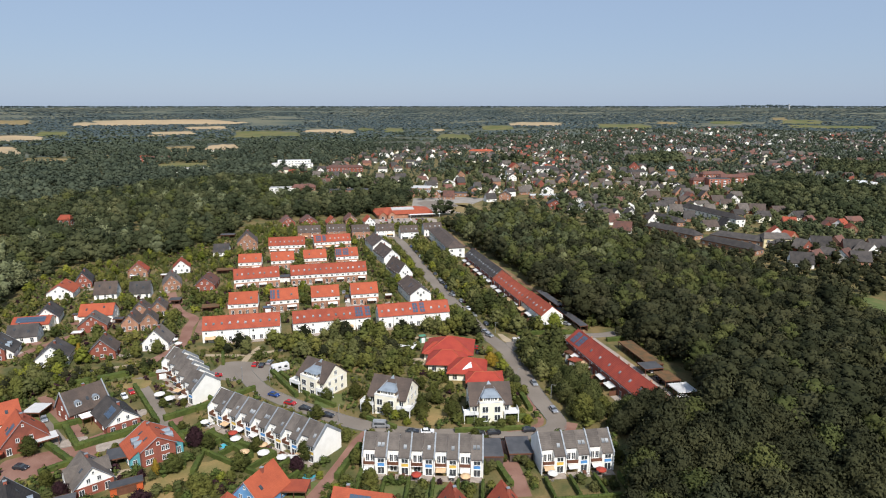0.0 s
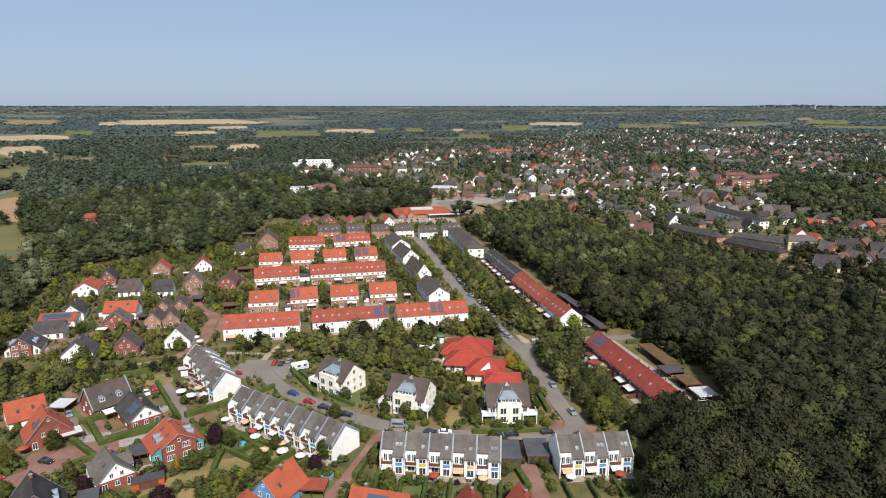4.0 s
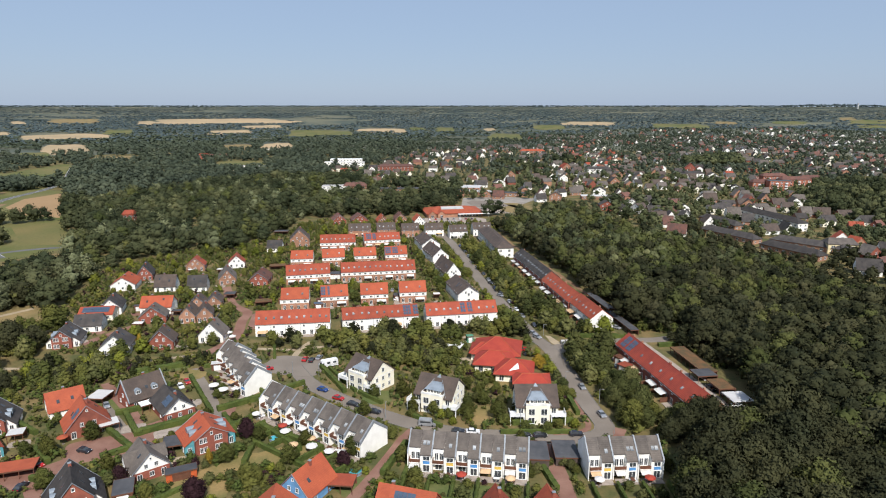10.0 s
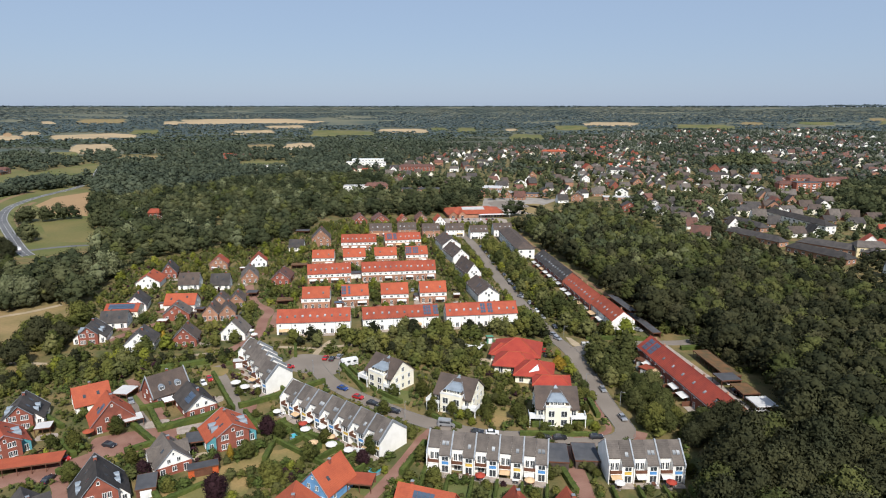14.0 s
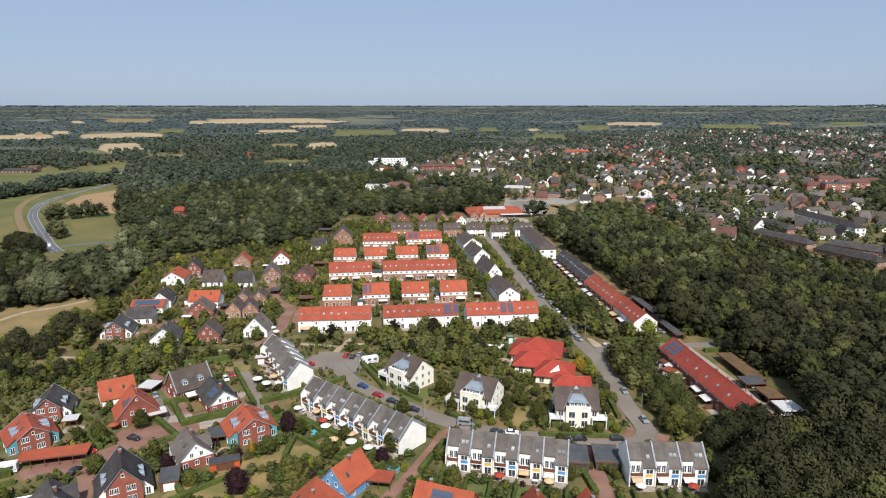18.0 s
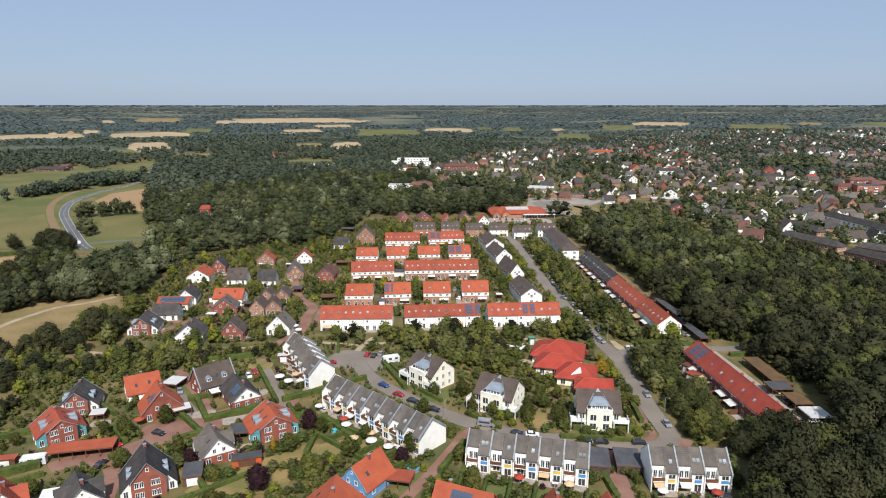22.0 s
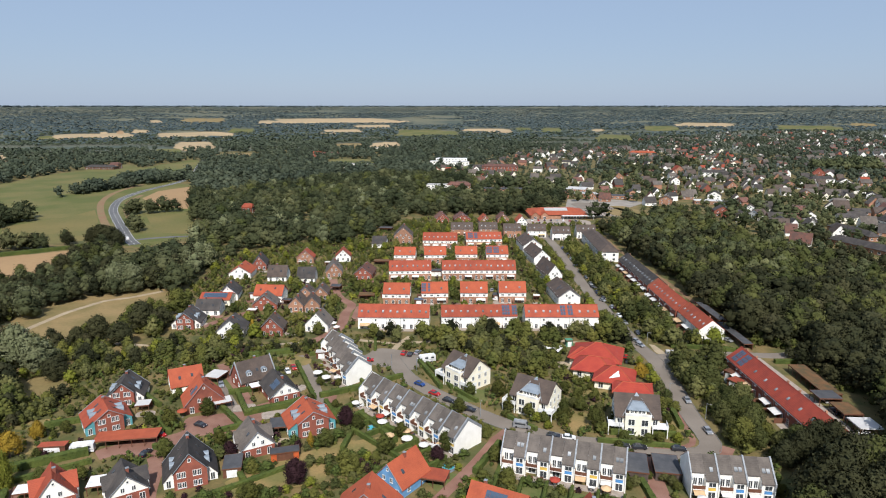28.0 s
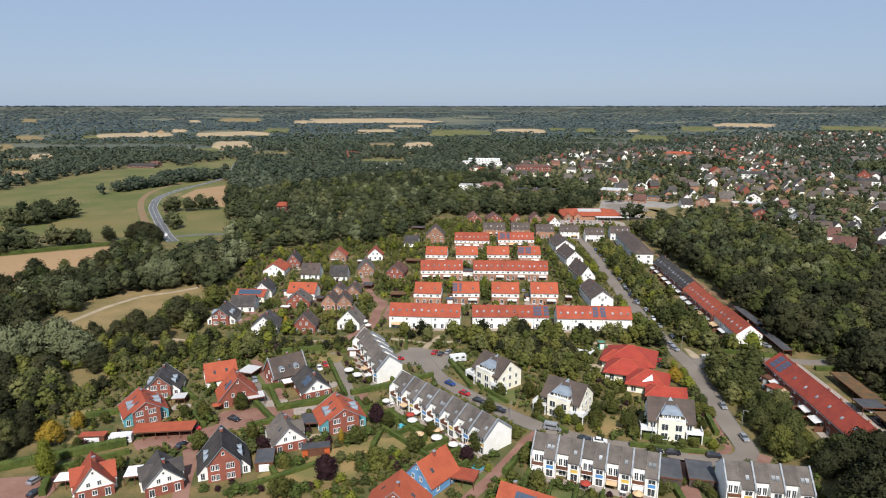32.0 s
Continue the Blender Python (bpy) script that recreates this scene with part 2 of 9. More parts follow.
def join(*pieces):
    vs, fs = [], []
    for v, f in pieces:
        fs += [tuple(i + len(vs) for i in q) for q in f]
        vs += v
    return vs, fs


def part(name, geo, mat, parent, label=""):
    ob = link(name, geo[0], geo[1], mat, parent)
    if label:
        ob["label"] = label
    return ob


def profile(points, x0, x1):
    """A closed outline in y, z, swept along x."""
    n = len(points)
    v = [(x0, y, z) for y, z in points] + [(x1, y, z) for y, z in points]
    f = [tuple(range(n))[::-1], tuple(range(n, 2 * n))] + [(i, (i + 1) % n, n + (i + 1) % n, n + i) for i in range(n)]
    return v, f


def swap(geo):
    """Turn a geometry a quarter round the upright axis."""
    return [(-y, x, z) for x, y, z in geo[0]], geo[1]


def shift(geo, dx, dy, dz=0.0):
    return [(x + dx, y + dy, z + dz) for x, y, z in geo[0]], geo[1]


def root_at(name, x, y, rot, label, category, group="", z=0.0):
    e = new(name)
    e.matrix_world = pose(x, y, z, 0, 0, rot)
    e.empty_display_size = 0.5
    return tagged(e, label, category, group)


SHARED = {}


def shared(key, build):
    if key not in SHARED:
        SHARED[key] = build()
    return SHARED[key]


def window_mesh(w, h, deep=0.08):
    """Frame with sill, mullion and two panes, facing -y, centred on its foot."""
    def build():
        t = 0.09
        bars = [box(-w / 2, -deep, 0, -w / 2 + t, 0.02, h), box(w / 2 - t, -deep, 0, w / 2, 0.02, h), box(-w / 2, -deep, h - t, w / 2, 0.02, h),
                box(-w / 2 - 0.05, -deep - 0.08, -0.06, w / 2 + 0.05, 0.02, t)]
        if w > 0.9:
            bars.append(box(-t / 2, -deep, t, t / 2, 0.02, h - t))
        v, f = join(*bars)
        me = bpy.data.meshes.new("window")
        n = len(v)
        g = -deep * 0.4
        v = v + [(-w / 2 + t, g, t), (w / 2 - t, g, t), (w / 2 - t, g, h - t), (-w / 2 + t, g, h - t)]
        me.from_pydata(v, [], f + [(n, n + 1, n + 2, n + 3)])
        me.materials.append(M["frame"])
        me.materials.append(M["glass"])
        me.polygons[len(f)].material_index = 1
        return me
    return shared(("window", round(w, 2), round(h, 2)), build)


def add_window(parent, x, y, z, w, h, turn=0.0, name="window"):
    """A window whose outer side faces -y when turn is 0."""
    o = new(name, window_mesh(w, h))
    o.parent = parent
    o.matrix_basis = pose(x, y, z, 0, 0, turn)
    return o


def slab(parent, name, mat, y, z, x, w, l, angle, t=0.06, label=""):
    """A flat panel on a roof slope: centred at x, y, z, l metres long up the slope, tilted by angle."""
    def build():
        v, f = box(-w / 2, -l / 2, 0, w / 2, l / 2, t)
        me = bpy.data.meshes.new(name)
        me.from_pydata(v, [], f)
        me.materials.append(M[mat])
        return me
    o = new(name, shared((name, mat, round(w, 2), round(l, 2)), build))
    o.parent = parent
    o.matrix_basis = pose(x, y, z, angle, 0, 0)
    return o


BLOCK = {}          # two-metre cells taken by houses, roads and the like


def take(x, y, r):
    n = int(r / 2) + 1
    i0, j0 = round(x / 2), round(y / 2)
    for i in range(i0 - n, i0 + n + 1):
        for j in range(j0 - n, j0 + n + 1):
            if (i * 2 - x) ** 2 + (j * 2 - y) ** 2 <= r * r:
                BLOCK[i, j] = 1


def take_rect(x, y, rot, w, d, pad=1.0):
    c, s = math.cos(radians(rot)), math.sin(radians(rot))
    nx, ny = int((w + 2 * pad) / 1.5) + 1, int((d + 2 * pad) / 1.5) + 1
    for i in range(nx + 1):
        for j in range(ny + 1):
            a, b = (i / nx - 0.5) * (w + 2 * pad), (j / ny - 0.5) * (d + 2 * pad)
            BLOCK[round((x + a * c - b * s) / 2), round((y + a * s + b * c) / 2)] = 1


def free(x, y):
    return (round(x / 2), round(y / 2)) not in BLOCK


def ground_z(x, y):
    r = math.hypot(x, y)
    return 0.0 if r < 2200 else 90 * min(1.0, (r - 2200) / 2650)


def inside(p, poly):
    x, y = p
    hit = False
    for (x0, y0), (x1, y1) in zip(poly, poly[1:] + poly[:1]):
        if (y0 > y) != (y1 > y) and x < (x1 - x0) * (y - y0) / (y1 - y0) + x0:
            hit = not hit
    return hit


def take_area(poly):
    for i in range(int(min(p[0] for p in poly) / 2), int(max(p[0] for p in poly) / 2) + 1):
        for j in range(int(min(p[1] for p in poly) / 2), int(max(p[1] for p in poly) / 2) + 1):
            if inside((2 * i, 2 * j), poly):
                BLOCK[i, j] = 1


# ---- ground ----


def build_ground():
    rings = [0, 60, 120, 200, 300, 450, 700, 1100, 1600, 2200, 2700, 3200, 3800, 4400, 4800, 4950]
    n = 96
    v, f = [(0, 0, 0)], []
    for r in rings[1:]:
        v += [(r * math.sin(2 * math.pi * k / n), r * math.cos(2 * math.pi * k / n), ground_z(r, 0)) for k in range(n)]
    f += [(0, 1 + (k + 1) % n, 1 + k) for k in range(n)]
    for i in range(len(rings) - 2):
        a, b = 1 + i * n, 1 + (i + 1) * n
        f += [(a + k, a + (k + 1) % n, b + (k + 1) % n, b + k) for k in range(n)]
    ob = link("ground", v, f, "soil")
    tagged(ob, "grassy brown and green ground spreading to the horizon", "ground", kind="structure")


build_ground()


def build_far_ground():
    """Dark heath and woodland floor from the edge of the farmland to the horizon."""
    rings, n = [1450, 1800, 2200, 2700, 3200, 3800, 4400, 4800, 4950], 96
    v = [(r * math.sin(2 * math.pi * k / n), r * math.cos(2 * math.pi * k / n), ground_z(r, 0) + 0.15) for r in rings for k in range(n)]
    f = [(i * n + k, i * n + (k + 1) % n, (i + 1) * n + (k + 1) % n, (i + 1) * n + k) for i in range(len(rings) - 1) for k in range(n)]
    tagged(link("ground_far", v, f, "heath"), "dark wooded heath stretching to the horizon", "ground", kind="structure")


build_far_ground()


def strip(name, pts, width, mat, z, label, category="road", kerb=False):
    """A road or path along a smoothed line, with kerb-like edges of its own thickness."""
    line = []
    p = [Vector((*q, 0)) for q in pts]
    for i in range(len(p) - 1):
        a, b, c, d = p[max(i - 1, 0)], p[i], p[i + 1], p[min(i + 2, len(p) - 1)]
        m = max(2, int((c - b).length / 4))
        for k in range(m):
            t = k / m
            line.append(0.5 * ((2 * b) + (c - a) * t + (2 * a - 5 * b + 4 * c - d) * t * t + (3 * b - a - 3 * c + d) * t ** 3))
    line.append(p[-1])
    v, f = [], []
    for i, q in enumerate(line):
        t = (line[min(i + 1, len(line) - 1)] - line[max(i - 1, 0)]).normalized()
        s = Vector((-t.y, t.x, 0)) * width / 2
        g = ground_z(q.x, q.y)
        v += [(q.x + s.x, q.y + s.y, g - 0.1), (q.x + s.x, q.y + s.y, g + z), (q.x - s.x, q.y - s.y, g + z), (q.x - s.x, q.y - s.y, g - 0.1)]
        take(q.x, q.y, width / 2 + 1.0)
        if i:
            a, b = 4 * i - 4, 4 * i
            f += [(a + k + 1, a + k, b + k, b + k + 1) for k in range(3)]
    ob = link(name, v, f, mat)
    if kerb:
        for side in (-1, 1):
            kv, kf = [], []
            for i, q in enumerate(line):
                t = (line[min(i + 1, len(line) - 1)] - line[max(i - 1, 0)]).normalized()
                n = Vector((-t.y, t.x, 0)) * side
                a, b = q + n * (width / 2 - 0.02), q + n * (width / 2 + 0.2)
                kv += [(a.x, a.y, 0), (a.x, a.y, z + 0.1), (b.x, b.y, z + 0.1), (b.x, b.y, 0)]
                if i:
                    m = 4 * i
                    kf += [(m - 3 + k, m - 4 + k, m + k, m + 1 + k) if side > 0 else (m - 4 + k, m - 3 + k, m + 1 + k, m + k) for k in range(3)]
            tagged(link("kerb_" + name, kv, kf, "kerb"), "low grey kerb stones edging the street", "kerb", kind="structure")
    if name.startswith("road_rural"):
        for off in (-width / 2 + 0.5, 0.0, width / 2 - 0.5):
            kv, kf = [], []
            for i, q in enumerate(line):
                t = (line[min(i + 1, len(line) - 1)] - line[max(i - 1, 0)]).normalized()
                n = Vector((-t.y, t.x, 0))
                a, b = q + n * (off + 0.14), q + n * (off - 0.14)
                g = ground_z(q.x, q.y) + z + 0.006
                kv += [(a.x, a.y, g), (b.x, b.y, g)]
                if i and (off or i % 3):
                    kf.append((2 * i - 1, 2 * i - 2, 2 * i, 2 * i + 1))
            tagged(link("road_marking", kv, kf, "marking"), "white painted line along the rural road", "road marking", kind="structure")
    return tagged(ob, label, category, kind="structure")


def patch(name, x, y, w, d, rot, mat, z, label, category="ground", wobble=0.06, block=True, round_=4.0):
    """A field, lawn or yard with soft corners and an uneven outline."""
    n = 48
    c, s = math.cos(radians(rot)), math.sin(radians(rot))
    seed = x * 0.37 + y * 0.11
    v = []
    for k in range(n):
        a = 2 * math.pi * k / n
        ca, sa = math.cos(a), math.sin(a)
        r = (abs(ca) ** round_ + abs(sa) ** round_) ** (-1 / round_)
        r *= 1 + wobble * noise.noise((ca * 2 + seed, sa * 2, 0.3))
        px, py = ca * r * w / 2, sa * r * d / 2
        px, py = x + px * c - py * s, y + px * s + py * c
        v.append((px, py, ground_z(px, py) + z))
    v += [(px, py, pz - z - 0.2) for px, py, pz in v]
    f = [tuple(range(n))] + [(k, k + n, (k + 1) % n + n, (k + 1) % n) for k in range(n)]
    if block:
        take_rect(x, y, rot, w, d, -2.2 if category == "lawn" else -1.0)
    return tagged(link(name, v, f, mat), label, category, kind="structure")


strip("road_main", [(33.3, 482.2), (39.4, 440.7), (43.3, 389.7), (47.1, 337.0), (52.1, 291.9), (56.2, 260.3), (57.8, 247.5), (60.2, 238.5), (61.4, 228.0), (61.8, 217.0), (61.9, 206.0), (61.6, 194.0), (61.9, 183.1), (62.6, 172.4), (58.6, 166.4), (48.2, 165.3), (33.3, 168.5), (19.4, 170.7), (2.8, 178.6), (-11.7, 189.9), (-24.0, 201.3), (-32.2, 211.5), (-39.2, 225.9)], 5.8, "asphalt", 0.050, "worn grey asphalt street winding through the estate", "road", True)
strip("road_spur", [(62.4, 236.3), (74.0, 239.3), (93.1, 241.8), (109.2, 241.8), (119.7, 245.0)], 4.6, "asphalt", 0.060, "asphalt side street beside the long red-roofed row", "road", True)
strip("road_service", [(99.5, 239.4), (102.7, 211.7), (104.7, 190.9), (105.5, 175.2)], 5.0, "deck", 0.055, "paved service lane beside the carports", "road")
strip("road_service_north", [(79.0, 471.3), (82.5, 422.5), (93.5, 349.0), (99.9, 292.0), (99.6, 256.9), (100.4, 241.8)], 2.6, "verge", 0.055, "paved lane behind the northern rows", "road")
strip("path_red", [(4.8, 175.1), (1.0, 169.1), (-3.0, 159.8), (-8.0, 148.8), (-13.1, 139.0), (-16.3, 130.3)], 3.2, "red_paving", 0.050, "red paved footpath between hedges", "road")
strip("drive_garages", [(43.1, 164.4), (42.0, 155.5), (41.8, 145.0), (41.2, 135.7)], 5.0, "red_paving", 0.050, "red paved driveway between the garages", "road")
strip("pavement", [(57.8, 212.0), (57.6, 197.0), (57.8, 182.0), (58.0, 173.6), (54.8, 169.4), (45.6, 168.6)], 1.8, "red_paving", 0.090, "red paved footway along the bend", "pavement")
strip("pavement_east", [(66.9, 170.1), (64.1, 164.4), (68.7, 163.8), (71.4, 162.3)], 3.5, "red_paving", 0.070, "red paved footway at the street corner", "pavement")
patch("lot", -38.5, 225.9, 24.0, 17.0, -20.0, "asphalt", 0.067, "asphalt parking court with parked cars", "parking lot")
strip("lane_west", [(-110.0, 150.2), (-104.9, 154.8), (-97.3, 157.7), (-89.5, 164.2), (-82.0, 173.3), (-76.2, 180.3), (-66.3, 187.9), (-52.4, 190.7)], 6.0, "red_paving", 0.050, "red block-paved residential lane", "road")
strip("lane_west_two", [(-81.2, 173.3), (-80.6, 184.8), (-95.7, 205.7), (-102.8, 215.3)], 3.6, "red_paving", 0.055, "red paved lane to the garages", "road")
strip("lane_west_three", [(-98.4, 156.8), (-91.0, 147.4), (-86.6, 135.5), (-81.2, 123.3)], 4.0, "red_paving", 0.055, "red paved branch lane", "road")
strip("lane_west_four", [(-56.9, 186.7), (-62.8, 201.2), (-71.7, 217.9), (-76.2, 225.8)], 3.4, "asphalt", 0.055, "paved yard lane with parked cars", "road")
strip("lane_mid", [(-77.5, 237.3), (-68.7, 256.6), (-70.4, 279.0), (-70.6, 291.6), (-80.8, 305.3), (-91.7, 336.7)], 4.5, "red_paving", 0.050, "red paved lane in the northern estate", "road")
strip("lane_mid_two", [(-130.0, 253.1), (-117.1, 274.9), (-104.6, 291.6), (-82.4, 300.6)], 4.0, "red_paving", 0.055, "red paved lane between brick houses", "road")
strip("drive_house", [(-95.5, 197.0), (-86.4, 184.9), (-78.7, 174.8)], 3.4, "asphalt", 0.062, "grey paved drive beside the orange-roofed house", "driveway")
strip("path_garden", [(-101.3, 212.6), (-96.6, 206.5), (-92.2, 201.4)], 1.2, "red_paving", 0.05, "narrow red brick garden path", "path")
strip("path_hedge", [(-138.9, 230.2), (-125.8, 232.5), (-107.0, 232.5), (-82.4, 238.5), (-61.2, 244.7), (-42.2, 242.2), (-19.6, 246.7), (22.8, 251.3), (41.1, 246.8)], 2.2, "path", 0.045, "sandy footpath along the tree belt", "path")
strip("path_meadow", [(-202.7, 240.1), (-203.6, 246.5), (-202.6, 258.3), (-201.4, 268.5), (-198.4, 277.0), (-194.4, 287.1), (-185.3, 293.3), (-174.6, 305.5)], 3.0, "path", 0.060, "pale sandy track across the meadow", "path")
strip("path_court", [(-40.4, 232.6), (-39.5, 240.7), (-35.8, 250.5)], 2.5, "path", 0.060, "sandy path leading off the parking court", "path")
strip("path_scrub", [(-199.7, 231.5), (-175.7, 234.8), (-155.7, 232.1), (-136.8, 230.0)], 2.5, "path", 0.060, "sandy footpath through scrub", "path")
strip("road_rural", [(-253.4, 413.8), (-267.5, 430.0), (-295.0, 467.1), (-332.2, 518.0), (-362.1, 562.0), (-389.1, 614.9), (-399.8, 653.1), (-405.8, 693.3), (-406.5, 731.7), (-406.3, 756.3), (-411.2, 794.5), (-432.0, 861.2), (-456.6, 927.7)], 8.0, "asphalt_dark", 0.090, "curving rural asphalt road past fields", "road")
strip("road_rural_far", [(-456.6, 927.7), (-481.5, 985.6), (-520.9, 1087.5), (-530.1, 1152.6), (-514.1, 1190.6)], 9.0, "asphalt_dark", 0.100, "far stretch of the rural road", "road")
strip("road_edge", [(-282.9, 436.3), (-323.1, 488.3), (-367.2, 550.3), (-401.3, 605.5), (-424.9, 659.0), (-436.3, 706.5), (-440.7, 750.1)], 6.0, "verge", 0.085, "sandy verge beside the rural road", "verge")
strip("road_verge", [(-279.0, 463.0), (-291.0, 478.0), (-322.0, 521.0), (-350.5, 564.4), (-376.5, 613.5), (-388.0, 656.0)], 5.0, "verge", 0.09, "sandy verge on the inner side of the bend", "verge")
strip("road_side", [(-264.8, 426.4), (-256.2, 434.2), (-242.9, 441.3), (-225.3, 446.3)], 5.0, "asphalt_dark", 0.08, "narrow side road leaving the rural road", "road")
strip("road_north", [(77.2, 586.4), (110.6, 610.5), (122.9, 576.8), (140.0, 561.3)], 7.0, "asphalt", 0.060, "street past the store", "road")
patch("meadow", -190.9, 267.7, 99.3, 79.3, 65.1, "meadow", 0.05, "dry straw-coloured meadow with a track", "meadow", 0.25, False)
def field(name, corners, mat, z, label, block=True):
    """A field between straight boundaries, from its corners in order."""
    n = len(corners)
    v = [(x, y, z) for x, y in corners] + [(x, y, -0.1) for x, y in corners]
    area = sum(a[0] * b[1] - b[0] * a[1] for a, b in zip(corners, corners[1:] + corners[:1]))
    ring = list(range(n)) if area > 0 else list(range(n))[::-1]
    fs = [tuple(ring)] + [(ring[k], ring[k] + n, ring[(k + 1) % n] + n, ring[(k + 1) % n]) for k in range(n)]
    if block:
        take_area(corners)
    return tagged(link(name, v, fs, mat), label, name.split("_")[0], kind="structure")


field("road_apron", [(55.4, 247.0), (59.2, 240.6), (63.5, 237.9), (69.3, 238.4), (68.0, 233.6), (64.2, 229.6), (63.2, 220.0), (60.5, 219.0), (58.4, 228.6), (57.2, 238.2)], "asphalt", 0.056, "grey asphalt apron where two estate streets meet")
field("path_corner", [(62.6, 250.5), (64.6, 249.2), (67.2, 240.6), (73.6, 242.0), (73.4, 239.9), (64.6, 238.4), (63.0, 242.0)], "path", 0.058, "sandy corner with a trodden footpath beside the containers")
field("field_wheat", [(-374.3, 633.2), (-387.7, 689.0), (-369.5, 740.1), (-292.2, 568.6), (-336.3, 588.6)], "stubble", 0.07, "striped harvested grain field")
CLEAR_WEST = [(-432.9, 381.5), (-387.1, 419.0), (-285.1, 425.2), (-245.1, 405.1), (-224.0, 443.7), (-284.0, 560.8), (-371.2, 743.6), (-410.0, 769.8), (-507.1, 1051.3), (-555.6, 1123.7), (-559.5, 956.7), (-650.2, 1033.3), (-629.6, 917.5), (-633.0, 835.8), (-621.2, 751.3), (-602.2, 661.9), (-582.7, 557.5), (-562.9, 485.1)]
field("field_pasture", CLEAR_WEST, "pasture", 0.035, "rolling green pasture round the rural road", False)
field("field_stubble", [(-351.7, 343.8), (-333.4, 358.4), (-275.6, 400.9), (-268.6, 393.5), (-270.9, 374.4), (-264.9, 329.5), (-275.1, 309.5), (-287.2, 277.4)], "stubble", 0.055, "harvested tan stubble field")
field("field_front", [(-398.6, 468.3), (-386.9, 489.8), (-377.0, 518.5), (-376.4, 556.0), (-336.4, 499.5), (-295.0, 426.4), (-318.3, 410.8), (-349.4, 408.1)], "pasture_dry", 0.055, "dry olive-brown front part of the pasture", False)
field("field_small", [(-312.7, 532.2), (-278.1, 548.8), (-231.4, 454.1), (-262.6, 456.0)], "pasture_dry", 0.05, "dry olive pasture beside the road")
take_area([(-219.6, 242.5), (-213.1, 256.8), (-214.4, 269.5), (-214.2, 281.7), (-199.1, 291.6), (-180.7, 298.0), (-174.1, 309.6), (-165.1, 296.9), (-167.1, 277.3), (-172.7, 263.5), (-174.3, 249.7), (-183.4, 234.0), (-203.2, 226.1)])
patch("scrub_lawn", -156.5, 191.0, 16.0, 19.1, 35.0, "meadow", 0.05, "dry grass clearing in the scrub", "meadow", 0.25)
patch("clearing", 244.0, 244.3, 42.3, 62.1, -8.7, "green_lawn", 0.05, "grassy clearing in the wood", "clearing", 0.25)
patch("field_meadow_1", -2099.8, 2450.5, 51.3, 316.9, 40.6, "meadow", 0.30, "dry grass meadow between hedgerows", "field", 0.3, True, 4.0)
patch("field_pasture_2", -1312.4, 1765.4, 55.2, 264.2, 36.6, "pasture", 0.32, "green pasture between hedgerows", "field", 0.3, True, 4.0)
patch("field_straw_3", -1250.5, 1883.7, 217.6, 277.6, 33.6, "straw", 0.34, "pale ripe grain field between hedgerows", "field", 0.3, True, 4.0)
patch("field_straw_4", -1306.8, 2023.4, 21.5, 132.0, 32.9, "straw", 0.36, "pale ripe grain field between hedgerows", "field", 0.3, True, 4.0)
patch("field_stubble_5", -1281.0, 2076.1, 22.1, 163.2, 31.7, "stubble", 0.38, "tan stubble field between hedgerows", "field", 0.3, True, 4.0)
patch("field_straw_6", -1232.7, 2115.9, 56.4, 208.3, 30.2, "straw", 0.40, "pale ripe grain field between hedgerows", "field", 0.3, True, 4.0)
patch("field_straw_7", -983.5, 2018.1, 235.7, 313.5, 26.0, "straw", 0.42, "pale ripe grain field between hedgerows", "field", 0.3, True, 4.0)
patch("field_straw_8", -748.4, 1513.1, 90.5, 343.8, 26.3, "straw", 0.44, "pale ripe grain field between hedgerows", "field", 0.3, True, 4.0)
patch("field_pasture_9", -700.7, 1301.8, 49.0, 193.8, 28.3, "pasture", 0.46, "green pasture between hedgerows", "field", 0.3, True, 4.0)
patch("field_meadow_10", -510.4, 1217.7, 76.8, 148.2, 22.7, "meadow", 0.48, "dry grass meadow between hedgerows", "field", 0.3, True, 4.0)
patch("field_meadow_11", -1340.5, 2828.8, 180.9, 336.1, 25.4, "meadow", 0.50, "dry grass meadow between hedgerows", "field", 0.3, True, 4.0)
patch("field_straw_12", -1482.6, 2676.4, 47.2, 228.0, 29.0, "straw", 0.52, "pale ripe grain field between hedgerows", "field", 0.3, True, 4.0)
patch("field_pasture_13", -923.4, 2246.8, 88.9, 228.0, 22.3, "pasture", 0.54, "green pasture between hedgerows", "field", 0.3, True, 4.0)
patch("field_meadow_14", -1451.3, 1684.3, 69.7, 274.8, 40.8, "meadow", 0.56, "dry grass meadow between hedgerows", "field", 0.3, True, 4.0)
patch("field_meadow_15", -1193.3, 1311.5, 28.5, 407.1, 42.3, "meadow", 0.58, "dry grass meadow between hedgerows", "field", 0.3, True, 4.0)
patch("field_meadow_16", -875.2, 991.2, 60.7, 135.4, 41.4, "meadow", 0.60, "dry grass meadow between hedgerows", "field", 0.3, True, 4.0)
patch("field_straw_17", -928.0, 1101.2, 37.9, 189.4, 40.1, "straw", 0.62, "pale ripe grain field between hedgerows", "field", 0.3, True, 4.0)
patch("field_stubble_18", -728.2, 792.5, 63.2, 142.5, 42.6, "stubble", 0.64, "tan stubble field between hedgerows", "field", 0.3, True, 4.0)
patch("field_straw_19", -1022.7, 2756.6, 64.1, 266.6, 20.4, "straw", 0.66, "pale ripe grain field between hedgerows", "field", 0.3, True, 4.0)
patch("field_straw_20", -755.2, 2931.1, 564.3, 399.6, 14.4, "straw", 0.68, "pale ripe grain field between hedgerows", "field", 0.3, True, 4.0)
